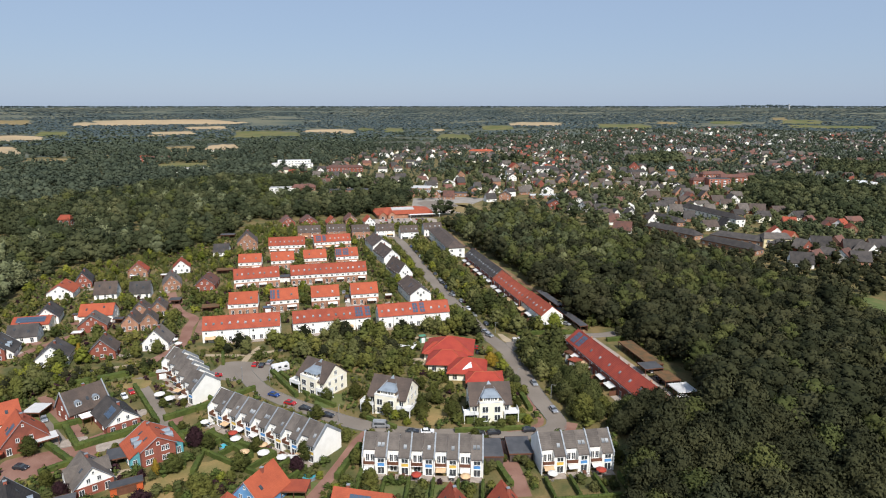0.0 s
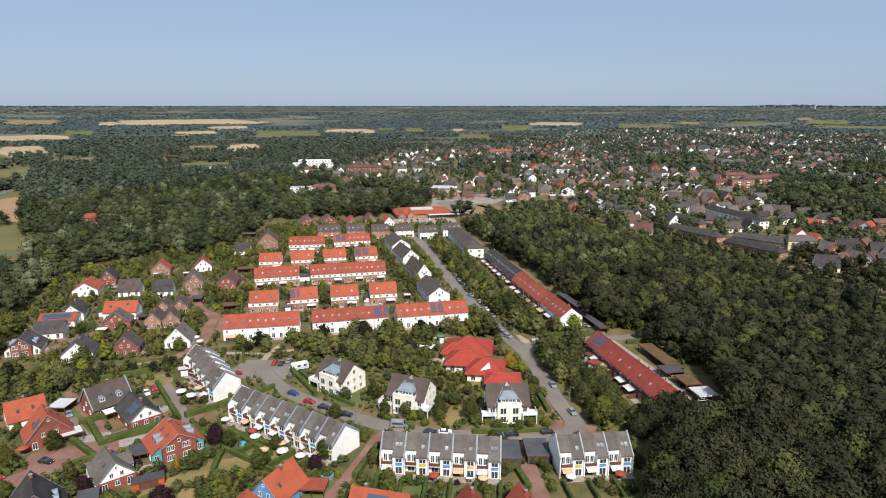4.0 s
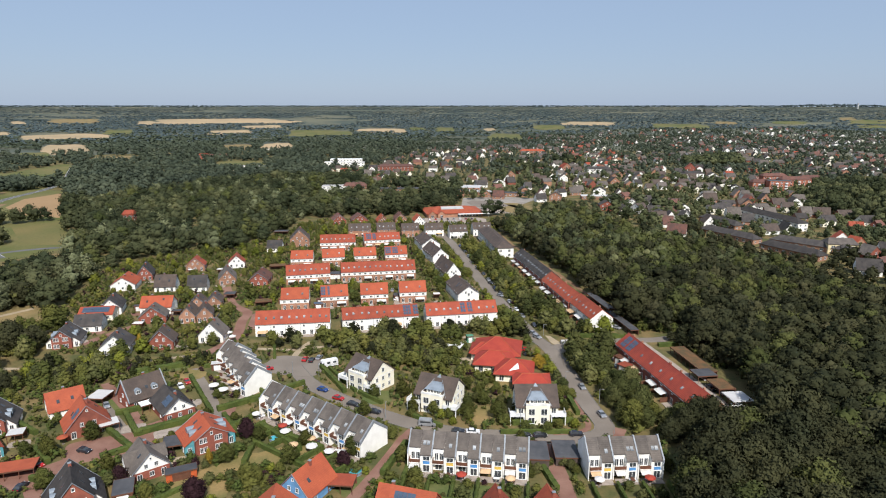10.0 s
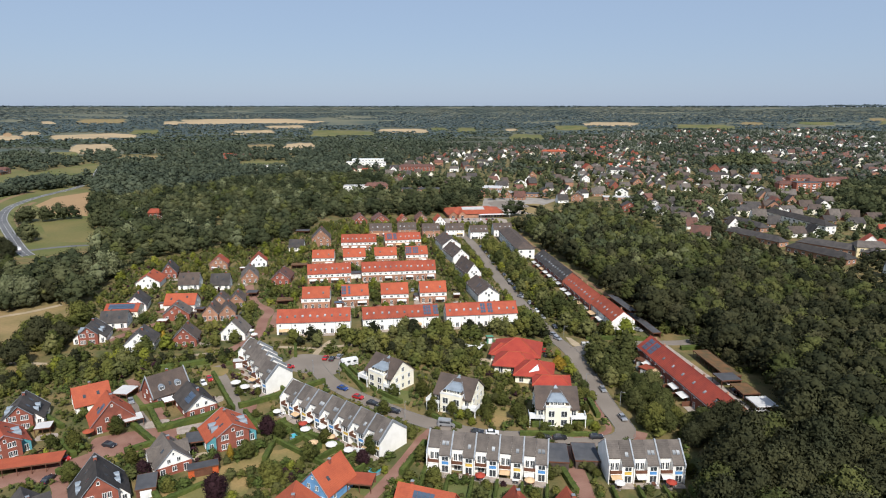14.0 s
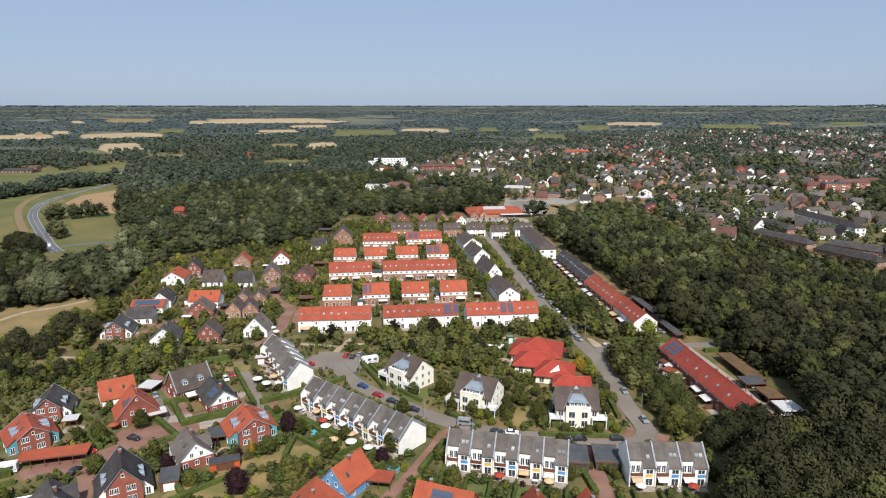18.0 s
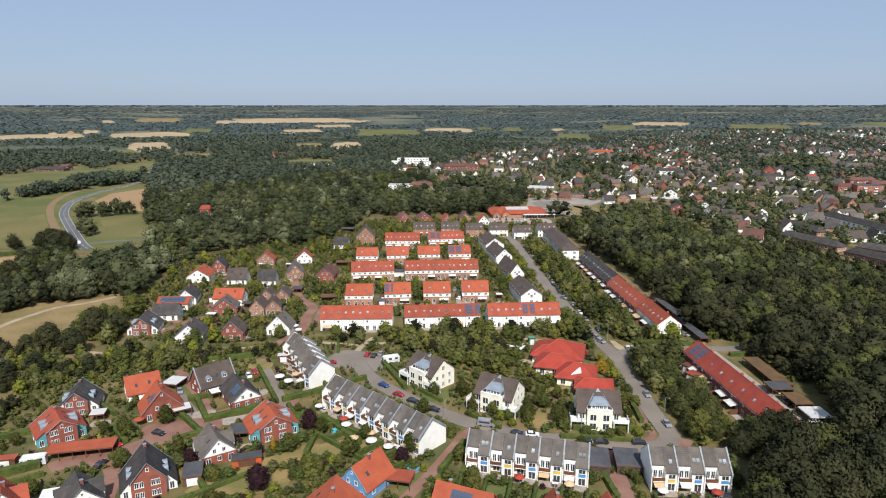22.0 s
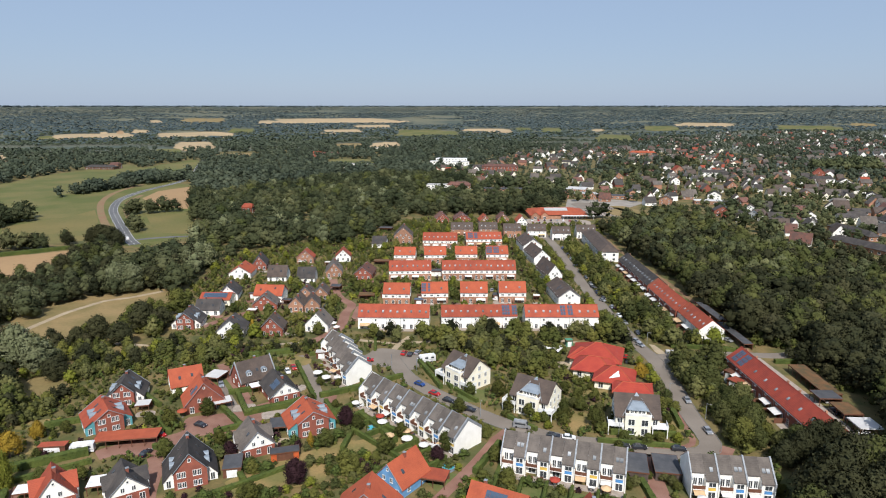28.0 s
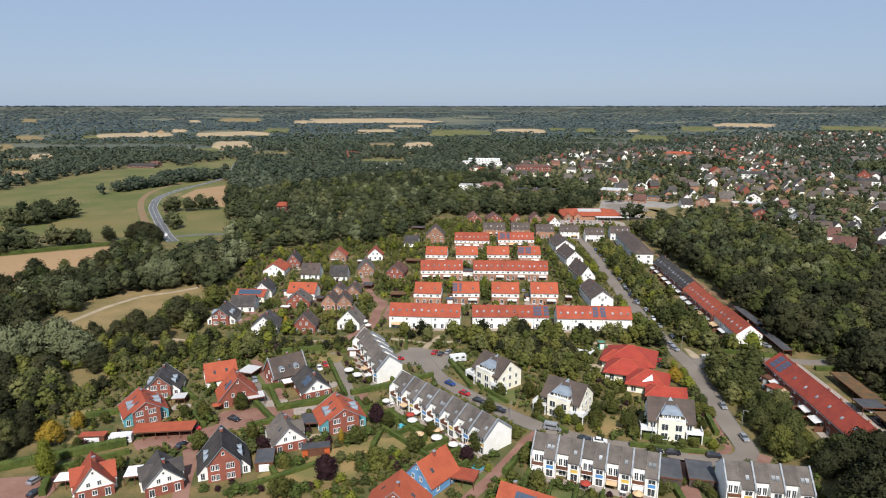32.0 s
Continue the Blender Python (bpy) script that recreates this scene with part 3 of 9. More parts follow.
patch("field_straw_21", -509.1, 2566.8, 141.9, 191.7, 11.2, "straw", 0.70, "pale ripe grain field between hedgerows", "field", 0.3, True, 4.0)
patch("field_pasture_22", -251.1, 2223.8, 212.4, 347.2, 6.4, "pasture", 0.72, "green pasture between hedgerows", "field", 0.3, True, 4.0)
patch("field_straw_23", -563.8, 2282.8, 139.2, 192.8, 13.9, "straw", 0.74, "pale ripe grain field between hedgerows", "field", 0.3, True, 4.0)
patch("field_meadow_24", -368.2, 1545.4, 67.0, 204.8, 13.4, "meadow", 0.76, "dry grass meadow between hedgerows", "field", 0.3, True, 4.0)
patch("field_straw_25", -280.9, 1564.2, 70.1, 298.8, 10.2, "straw", 0.78, "pale ripe grain field between hedgerows", "field", 0.3, True, 4.0)
patch("field_pasture_26", -253.5, 1074.0, 76.1, 147.7, 13.3, "pasture", 0.80, "green pasture between hedgerows", "field", 0.3, True, 4.0)
patch("field_straw_27", -47.4, 2382.1, 173.6, 196.2, 1.1, "straw", 0.82, "pale ripe grain field between hedgerows", "field", 0.3, True, 4.0)
patch("field_straw_28", 19.8, 2332.2, 50.3, 217.5, -0.5, "straw", 0.84, "pale ripe grain field between hedgerows", "field", 0.3, True, 4.0)
patch("field_pasture_29", 88.3, 2441.4, 61.4, 173.2, -2.1, "pasture", 0.86, "green pasture between hedgerows", "field", 0.3, True, 4.0)
patch("field_pasture_30", 190.7, 2401.7, 71.7, 230.1, -4.5, "pasture", 0.88, "green pasture between hedgerows", "field", 0.3, True, 4.0)
patch("field_straw_31", 360.9, 2391.1, 40.3, 141.4, -8.6, "straw", 0.90, "pale ripe grain field between hedgerows", "field", 0.3, True, 4.0)
patch("field_pasture_32", 342.8, 1975.7, 104.2, 408.0, -9.8, "pasture", 0.92, "green pasture between hedgerows", "field", 0.3, True, 4.0)
patch("field_straw_33", 827.1, 2694.5, 215.9, 252.6, -17.1, "straw", 0.94, "pale ripe grain field between hedgerows", "field", 0.3, True, 4.0)
patch("field_pasture_34", 609.8, 2496.6, 125.5, 254.5, -13.7, "pasture", 0.96, "green pasture between hedgerows", "field", 0.3, True, 4.0)
patch("field_pasture_35", 1116.3, 2439.3, 211.1, 264.9, -24.6, "pasture", 0.98, "green pasture between hedgerows", "field", 0.3, True, 4.0)
patch("field_meadow_36", 1375.5, 2581.7, 78.6, 195.1, -28.0, "meadow", 1.00, "dry grass meadow between hedgerows", "field", 0.3, True, 4.0)
patch("field_pasture_37", 1619.5, 2531.4, 121.1, 197.9, -32.6, "pasture", 1.02, "green pasture between hedgerows", "field", 0.3, True, 4.0)
patch("field_pasture_38", 1907.2, 2441.3, 139.8, 349.5, -38.0, "pasture", 1.04, "green pasture between hedgerows", "field", 0.3, True, 4.0)
patch("field_pasture_39", 1788.3, 2130.3, 272.3, 169.6, -40.0, "pasture", 1.06, "green pasture between hedgerows", "field", 0.3, True, 4.0)
patch("field_meadow_40", 1978.8, 2682.6, 60.6, 248.0, -36.4, "meadow", 1.08, "dry grass meadow between hedgerows", "field", 0.3, True, 4.0)
patch("play_sand", 26.7, 225.5, 9.0, 7.0, 0.0, "path", 0.05, "sandy play area of the kindergarten", "playground", 0.2)
patch("lawn", -34.3, 162.7, 20.0, 8.0, 30.0, "lawn", 0.044, "dry mown garden lawn", "lawn", 0.2)
patch("lawn", -48.3, 155.4, 24.0, 8.0, 35.0, "lawn", 0.051, "dry mown garden lawn", "lawn", 0.2)
patch("lawn", 26.7, 181.2, 9.0, 12.0, 0.0, "lawn", 0.058, "dry mown garden lawn", "lawn", 0.2)
patch("lawn", 54.9, 181.2, 6.0, 14.0, 10.0, "lawn", 0.065, "dry mown garden lawn", "lawn", 0.2)
patch("lawn", -55.2, 143.7, 26.0, 10.0, 20.0, "lawn", 0.072, "dry mown garden lawn", "lawn", 0.2)
patch("lawn", -7.4, 196.9, 10.0, 10.0, 0.0, "green_lawn", 0.079, "dry mown garden lawn", "lawn", 0.2)
patch("lawn", -74.5, 220.5, 9.0, 8.0, -20.0, "lawn", 0.086, "dry mown garden lawn", "lawn", 0.2)
patch("lawn", 34.2, 201.4, 9.0, 8.0, 0.0, "lawn", 0.093, "dry mown garden lawn", "lawn", 0.2)
patch("lawn", -87.0, 225.8, 18.0, 4.0, 8.0, "green_lawn", 0.100, "dry mown garden lawn", "lawn", 0.2)
patch("lawn", -147.2, 225.7, 30.0, 8.0, 5.0, "meadow", 0.107, "dry mown garden lawn", "lawn", 0.2)
patch("lawn", -92.0, 196.8, 12.0, 7.0, -30.0, "green_lawn", 0.030, "dry mown garden lawn", "lawn", 0.2)
patch("lawn", -12.2, 146.2, 8.0, 8.0, 0.0, "green_lawn", 0.037, "dry mown garden lawn", "lawn", 0.2)
patch("lawn", 13.7, 142.5, 24.0, 6.0, -10.0, "green_lawn", 0.044, "dry mown garden lawn", "lawn", 0.2)
patch("lawn", -124.2, 153.4, 26.0, 5.0, 15.0, "lawn", 0.051, "dry mown garden lawn", "lawn", 0.2)
patch("lawn", -138.8, 165.4, 12.0, 6.0, 10.0, "lawn", 0.058, "dry mown garden lawn", "lawn", 0.2)
patch("lawn", -159.8, 208.7, 16.0, 6.0, 0.0, "meadow", 0.072, "dry mown garden lawn", "lawn", 0.2)
patch("court_west", -82.5, 171.3, 24.0, 13.0, 18.0, "red_paving", 0.099, "red block-paved court between the houses", "yard", 0.02, True, 9.0)
patch("court_middle", -96.0, 156.8, 18.0, 9.0, 15.0, "red_paving", 0.106, "red block-paved court between the houses", "yard", 0.02, True, 9.0)
patch("drive_west", -66.2, 179.2, 14.0, 5.0, 22.0, "deck", 0.113, "pale paved driveway beside a hedge", "driveway", 0.02, True, 9.0)
patch("drive_north", -63.8, 279.0, 6.0, 22.0, 5.0, "red_paving", 0.120, "red paved parking lane beside the row", "driveway", 0.02, True, 9.0)
patch("yard_west", -127.2, 127.0, 20.0, 11.0, 15.0, "red_paving", 0.127, "red block-paved yard with parked cars", "yard", 0.02, True, 9.0)
patch("plaza_store", 81.2, 576.6, 90.0, 26.0, 0.0, "deck", 0.040, "paved forecourt of the store", "forecourt")
patch("forecourt", 46.0, 529.4, 62.0, 30.0, 0.0, "deck", 0.072, "paved car park before the store", "forecourt")
patch("junction", 91.1, 619.3, 34.0, 46.0, 10.0, "asphalt", 0.11, "asphalt junction beside the store", "road")
patch("site", 113.3, 594.6, 35.6, 56.3, 16.8, "meadow", 0.06, "sandy open ground near the store", "ground", 0.03, True, 9.0)
patch("school_lawn", -77.2, 1012.0, 90.0, 34.0, 0.0, "green_lawn", 0.084, "mown lawn before the school", "lawn", 0.1)
patch("clinic_lawn", -52.4, 694.8, 80.0, 46.0, 0.0, "green_lawn", 0.091, "mown lawn before the clinic", "lawn", 0.1)
patch("hall_lawn", 3.7, 690.5, 80.0, 40.0, 0.0, "green_lawn", 0.098, "grass before the sports hall", "lawn", 0.1)
patch("school_yard", 1.6, 940.0, 60.0, 30.0, 0.0, "green_lawn", 0.105, "grass before the brick school", "lawn", 0.1)
patch("terrace", -138.8, 329.0, 5.0, 4.0, 10.0, "deck", 0.082, "small paved garden terrace beside a house", "terrace", 0.1, False)
patch("terrace", -136.1, 349.7, 6.0, 4.0, 0.0, "deck", 0.089, "small paved garden terrace beside a house", "terrace", 0.1, False)
patch("terrace", -110.3, 328.8, 5.0, 4.0, 0.0, "deck", 0.096, "small paved garden terrace beside a house", "terrace", 0.1, False)
patch("terrace", -95.6, 337.6, 6.0, 5.0, 0.0, "deck", 0.103, "small paved garden terrace beside a house", "terrace", 0.1, False)
patch("terrace", -104.3, 292.5, 6.0, 4.0, 0.0, "deck", 0.110, "small paved garden terrace beside a house", "terrace", 0.1, False)
patch("terrace", -121.2, 292.6, 7.0, 4.0, 0.0, "red_paving", 0.117, "small paved garden terrace beside a house", "terrace", 0.1, False)
patch("terrace", -110.0, 244.3, 6.0, 4.0, 0.0, "deck", 0.040, "small paved garden terrace beside a house", "terrace", 0.1, False)
patch("terrace", -107.1, 256.1, 5.0, 5.0, 0.0, "red_paving", 0.047, "small paved garden terrace beside a house", "terrace", 0.1, False)
patch("terrace", -88.1, 249.3, 6.0, 4.0, 0.0, "deck", 0.054, "small paved garden terrace beside a house", "terrace", 0.1, False)
patch("terrace", -78.9, 253.9, 7.0, 4.0, 0.0, "deck", 0.061, "small paved garden terrace beside a house", "terrace", 0.1, False)
patch("terrace", -131.4, 257.7, 6.0, 4.0, 0.0, "deck", 0.068, "small paved garden terrace beside a house", "terrace", 0.1, False)
patch("terrace", -128.9, 268.4, 6.0, 4.0, 0.0, "red_paving", 0.075, "small paved garden terrace beside a house", "terrace", 0.1, False)
patch("terrace", -87.5, 362.1, 6.0, 8.0, 0.0, "red_paving", 0.082, "small paved garden terrace beside a house", "terrace", 0.1, False)
patch("terrace", -70.5, 331.8, 9.0, 7.0, 0.0, "red_paving", 0.089, "small paved garden terrace beside a house", "terrace", 0.1, False)
patch("terrace", -80.5, 315.9, 7.0, 9.0, 0.0, "red_paving", 0.096, "small paved garden terrace beside a house", "terrace", 0.1, False)
patch("terrace", -59.9, 292.2, 6.0, 4.0, 0.0, "deck", 0.103, "small paved garden terrace beside a house", "terrace", 0.1, False)
patch("terrace", -43.4, 349.1, 5.0, 4.0, 0.0, "deck", 0.110, "small paved garden terrace beside a house", "terrace", 0.1, False)
patch("terrace", -19.3, 296.4, 5.0, 4.0, 0.0, "red_paving", 0.117, "small paved garden terrace beside a house", "terrace", 0.1, False)
patch("terrace", 1.0, 300.8, 5.0, 8.0, 0.0, "deck", 0.040, "small paved garden terrace beside a house", "terrace", 0.1, False)
patch("terrace", 19.8, 300.7, 5.0, 5.0, 0.0, "deck", 0.047, "small paved garden terrace beside a house", "terrace", 0.1, False)
patch("terrace", -101.7, 197.7, 6.0, 4.0, 20.0, "deck", 0.054, "small paved garden terrace beside a house", "terrace", 0.1, False)
patch("terrace", -109.8, 174.9, 6.0, 4.0, 15.0, "deck", 0.061, "small paved garden terrace beside a house", "terrace", 0.1, False)
patch("terrace", -80.3, 181.7, 7.0, 5.0, 15.0, "deck", 0.068, "small paved garden terrace beside a house", "terrace", 0.1, False)
patch("terrace", -67.5, 197.5, 5.0, 5.0, 15.0, "deck", 0.075, "small paved garden terrace beside a house", "terrace", 0.1, False)
patch("terrace", -47.2, 179.7, 7.0, 4.0, -20.0, "deck", 0.082, "small paved garden terrace beside a house", "terrace", 0.1, False)
patch("terrace", -60.5, 161.7, 7.0, 5.0, 15.0, "path", 0.089, "small paved garden terrace beside a house", "terrace", 0.1, False)
# ---- houses ----


def roof_geo(w, d, eave, ridge, over=0.45, t=0.22):
    """Two slopes with the ridge along x, over a body w wide and d deep."""
    k = (ridge - eave) / (d / 2)
    ye, ze = d / 2 + over, eave - over * k
    pts = [(-ye, ze), (0, ridge), (ye, ze), (ye, ze + t), (0, ridge + t * 1.25), (-ye, ze + t)]
    return profile(pts, -w / 2 - over * 0.7, w / 2 + over * 0.7)


def house(x, y, rot, w, d, eave, ridge, axis, roof, wall, label, cols=3, extra="", foot="", kind="house", group="", sky=2, solar=0, chimney=True, sides=2, name=""):
    """A pitched house. axis x: ridge along the front; axis y: gable to the front. Local -y is the front."""
    e = root_at(name or "house", x, y, rot, label, kind, group)
    take_rect(x, y, rot, w, d)
    L, D = (w, d) if axis == "x" else (d, w)
    body = profile([(-D / 2, 0), (D / 2, 0), (D / 2, eave), (0, ridge), (-D / 2, eave)], -L / 2, L / 2)
    rf = roof_geo(L, D, eave + 0.02, ridge + 0.02)
    if axis == "y":
        body, rf = swap(body), swap(rf)
    part("wall", body, wall, e)
    part("roof", rf, roof, e)
    if axis == "y":
        kk = (ridge - eave) / (w / 2)
        verge(e, w / 2 + 0.47, ridge + 0.33, kk, -d / 2 - 0.4, -d / 2 - 0.22)
    if foot:
        part("plinth", box(-w / 2 - 0.04, -d / 2 - 0.04, 0, w / 2 + 0.04, d / 2 + 0.04, min(eave, 2.9) - 0.1), foot, e, "brick ground storey")
    off = 0.05 if foot else 0.012
    floors = 2 if eave > 4.4 else 1
    for fl in range(floors):
        for i in range(cols):
            u = (i + 0.5) / cols * w - w / 2
            door = fl == 0 and i % 2 == 0
            add_window(e, u, -d / 2 - off, 0.15 if door else 0.95 + 2.75 * fl, 1.3 if door else 1.15, 2.1 if door else 1.35, 0, "door" if door else "window")
        for sx in (-1, 1):
            for i in range(sides):
                u = (i + 0.5) / sides * d - d / 2
                add_window(e, sx * (w / 2 + off), u, 0.95 + 2.75 * fl, 1.0, 1.3, 90 * sx)
        for i in range(cols):
            add_window(e, (i + 0.5) / cols * w - w / 2, d / 2 + off, 0.95 + 2.75 * fl, 1.0, 1.3, 180)
    if axis == "y" and ridge - eave > 2.2:
        z = eave + (0.2 if floors == 1 else -0.1) + 0.3
        for u in ((-w * 0.14, w * 0.14) if w > 7 else (0,)):
            add_window(e, u, -d / 2 - 0.012, z, 0.95, 1.25)
        if ridge - eave > 4:
            add_window(e, 0, -d / 2 - 0.012, ridge - 1.7, 0.6, 0.7)
    elif axis == "x" and ridge - eave > 2.5:
        for sx in (-1, 1):
            add_window(e, sx * (w / 2 + 0.012), 0, eave + 0.3, 1.0, 1.2, 90 * sx)
    ang = math.degrees(math.atan2(ridge - eave, D / 2))
    slope = (lambda u, q: (-D / 2 * (1 - q), eave + (ridge - eave) * q + 0.25))
    r2 = random.Random(round(x * 13 + y * 7))
    if axis == "x":
        for i in range(sky):
            q = r2.uniform(0.35, 0.65)
            yy, zz = slope(0, q)
            slab(e, "skylight", "glass", yy, zz, (i + 0.5 + r2.uniform(-0.25, 0.25)) / sky * w - w / 2, 0.8, 1.2, ang, 0.1)
        if "dormer" in extra:
            for u in (-w * 0.22, w * 0.22):
                o = part("dormer", dormer_geo(2.1, 1.9, 2.8), "zinc", e, "rounded zinc roof dormer")
                yy, zz = slope(0, 0.22)
                o.matrix_basis = pose(u, yy, zz - 0.3)
                add_window(o, 0, -0.02, 0.25, 1.4, 1.1)
        if solar:
            yy, zz = slope(0, 0.55)
            u0 = r2.uniform(-w * 0.2, w * 0.1) if solar < 8 else -solar * 0.5
            for i in range(solar):
                for j in range(2):
                    slab(e, "solar_panel", "solar", yy + (j - 0.5) * 1.66 * math.cos(radians(ang)), zz + 0.05 + (j - 0.5) * 1.66 * math.sin(radians(ang)), u0 + i * 1.05, 1.0, 1.6, ang, 0.06)
    else:
        for sx in (-1, 1):
            for i in range(max(1, sky // 2)):
                q = r2.uniform(0.4, 0.65)
                yy, zz = slope(0, q)
                o = slab(e, "skylight", "glass", 0, 0, 0, 0.8, 1.2, ang, 0.1)
                o.matrix_basis = pose(sx * -yy, r2.uniform(-d * 0.35, d * 0.35), zz, 0, 0, 90 * sx) @ pose(0, 0, 0, ang)
        if "dormer" in extra:
            for sx in (-1, 1):
                for i in range(2):
                    g = dormer_geo(1.9, 1.5, 2.6)
                    o = part("dormer", g, "zinc", e, "rounded zinc roof dormer")
                    yy, zz = slope(0, 0.42)
                    o.matrix_basis = pose(sx * -yy, -d * 0.22 + i * 2.5 * (1 if d > 9 else 0.8), zz - 0.55, 0, 0, 90 * sx)
        if solar:
            for sx in (-1,):
                for i in range(solar):
                    for j in range(2):
                        yy, zz = slope(0, 0.55)
                        o = slab(e, "solar_panel", "solar", 0, 0, 0, 1.0, 1.6, ang, 0.06)
                        o.matrix_basis = pose(sx * -yy + sx * (0.5 - j) * 1.66 * math.cos(radians(ang)), -d * 0.3 + i * 1.05, zz + 0.05 + (j - 0.5) * 1.66 * math.sin(radians(ang)), 0, 0, 90 * sx) @ pose(0, 0, 0, ang)
    if "parapet" in extra:
        kk = (ridge - eave) / (D / 2)
        for sx in (-1, 1):
            half, top = D / 2 + 0.5, ridge + 0.75
            pts = [(-half, top - kk * half - 0.7), (0, top - 0.7), (half, top - kk * half - 0.7), (half, top - kk * half), (0, top), (-half, top - kk * half)]
            part("gable_coping", profile(pts, sx * (L / 2 + 0.25) - 0.16, sx * (L / 2 + 0.25) + 0.16), "coping", e, "raised sheet-metal gable coping")
    if "cross" in extra and axis == "y":
        ze, zr, hw, cy = eave + 0.5, eave + (ridge - eave) * 0.68, 2.1, d * 0.1
        part("cross_wing", shift(profile([(-hw, 0), (hw, 0), (hw, ze), (0, zr), (-hw, ze)], -w / 2 - 0.7, w / 2 + 0.7), 0, cy), wall, e, "low cross wing with its own gables")
        part("cross_roof", shift(roof_geo(w + 1.4, 2 * hw, ze + 0.02, zr + 0.02, 0.3, 0.2), 0, cy), roof, e)
        for sx in (-1, 1):
            add_window(e, sx * (w / 2 + 0.712), cy, eave - 1.6, 1.2, 1.4, 90 * sx)
    if chimney:
        cx, cy = (r2.uniform(-0.3, 0.3) * w, 0.5) if axis == "x" else (0.5, r2.uniform(-0.2, 0.3) * d)
        ch = part("chimney", box(cx - 0.35, cy - 0.35, ridge - 1.2, cx + 0.35, cy + 0.35, ridge + 0.8), "brick", e)
        part("chimney_cap", box(cx - 0.42, cy - 0.42, ridge + 0.8, cx + 0.42, cy + 0.42, ridge + 0.9), "coping", ch)
    return e


def verge(parent, half, top, k, y0, y1, t=0.16):
    """Sheet-metal trim along the edge of a gable."""
    pts = [(-half, top - k * half - t), (0, top - t), (half, top - k * half - t), (half, top - k * half), (0, top), (-half, top - k * half)]
    part("verge", swap(profile(pts, y0, y1)), "coping", parent, "grey sheet-metal verge trim")


def winged_house(x, y, rot, w, d, eave, ridge, roof, side, label):
    """A brick gable standing forward between low side wings under one wide roof. w is the gable's width."""
    e = root_at("house", x, y, rot, label, "house", "winged houses")
    full = w + 5.0
    k = (ridge - eave) / (w / 2)
    low = max(1.9, ridge - k * full / 2)
    k = (ridge - low) / (full / 2)
    eave = ridge - k * w / 2
    take_rect(x, y, rot, full, d)
    set_back = 1.7
    part("wall", swap(profile([(-w / 2, 0), (w / 2, 0), (w / 2, eave), (0, ridge), (-w / 2, eave)], -d / 2, d / 2)), "brick", e)
    part("side_wing", swap(profile([(-full / 2, 0), (full / 2, 0), (full / 2, low), (0, ridge - 0.05), (-full / 2, low)], -d / 2 + set_back, d / 2 - 0.3)), side, e, "boarded side wing set back from the gable")
    def slopes(half, y0, y1, name):
        o, t = 0.3, 0.24
        pts = [(-half - o, ridge - k * (half + o) + 0.03), (0, ridge + 0.03), (half + o, ridge - k * (half + o) + 0.03), (half + o, ridge - k * (half + o) + 0.03 + t), (0, ridge + 0.03 + t * 1.3), (-half - o, ridge - k * (half + o) + 0.03 + t)]
        part(name, swap(profile(pts, y0, y1)), roof, e)
    slopes(full / 2, -d / 2 + set_back - 0.3, d / 2 + 0.3, "roof")
    slopes(w / 2, -d / 2 - 0.35, -d / 2 + set_back - 0.3, "gable_roof")
    verge(e, w / 2 + 0.34, ridge + 0.36, k, -d / 2 - 0.42, -d / 2 - 0.2)
    verge(e, full / 2 + 0.34, ridge + 0.36, k, d / 2 + 0.1, d / 2 + 0.34)
    y0 = -d / 2 - 0.012
    for z in (0.5, 3.3):
        for u in (-w * 0.27, w * 0.2):
            for q in (-0.55, 0.55):
                add_window(e, u + q, y0, z, 0.95, 1.6)
    add_window(e, 0, y0, ridge - 2.1, 0.75, 0.95)
    ang = math.degrees(math.atan(k))
    for sx in (-1, 1):
        add_window(e, sx * (w / 2 + 1.3), -d / 2 + set_back - 0.012, 0.2, 1.1, 2.0, 0, "door")
        for i in range(2):
            xx = full * 0.29
            o = part("dormer", dormer_geo(1.9, 1.7, 2.4), "zinc", e, "rounded zinc roof dormer")
            o.matrix_basis = pose(sx * (xx + 1.1), -d * 0.12 + i * 2.6, ridge - k * (xx + 1.1) + 0.1, 0, 0, 90 * sx)
            part("dormer_window", box(-0.6, -0.03, 0.35, 0.6, 0.01, 1.15), "glass", o)
        for i in range(2):
            o = slab(e, "skylight", "glass", 0, 0, 0, 0.7, 1.4, ang, 0.1)
            o.matrix_basis = pose(sx * full * 0.16, -d * 0.2 + i * 4.5, ridge - k * full * 0.16 + 0.28, 0, 0, 90 * sx) @ pose(0, 0, 0, ang)
        for u in (-2.0, 1.5):
            add_window(e, sx * (full / 2 + 0.012), u, 0.5, 1.0, 1.3, 90 * sx)
    ch = part("chimney", box(-0.35, d * 0.2, ridge - 1, 0.35, d * 0.2 + 0.7, ridge + 0.9), "brick", e)
    part("chimney_cap", box(-0.42, d * 0.2 - 0.07, ridge + 0.9, 0.42, d * 0.2 + 0.77, ridge + 1.0), "coping", ch)
    return e


def dormer_geo(w, h, l):
    """A barrel-topped dormer, front at y = 0 facing -y, running back l."""
    n = 8
    pts = [(-w / 2, 0), (w / 2, 0)] + [(w / 2 * math.cos(math.pi * k / n), h * 0.55 + h * 0.45 * math.sin(math.pi * k / n)) for k in range(n + 1)]
    v = [(px, 0.0, pz) for px, pz in pts] + [(px, l, pz) for px, pz in pts]
    m = len(pts)
    return v, [tuple(range(m)), tuple(range(m, 2 * m))[::-1]] + [(i, i + m, (i + 1) % m + m, (i + 1) % m) for i in range(m)]


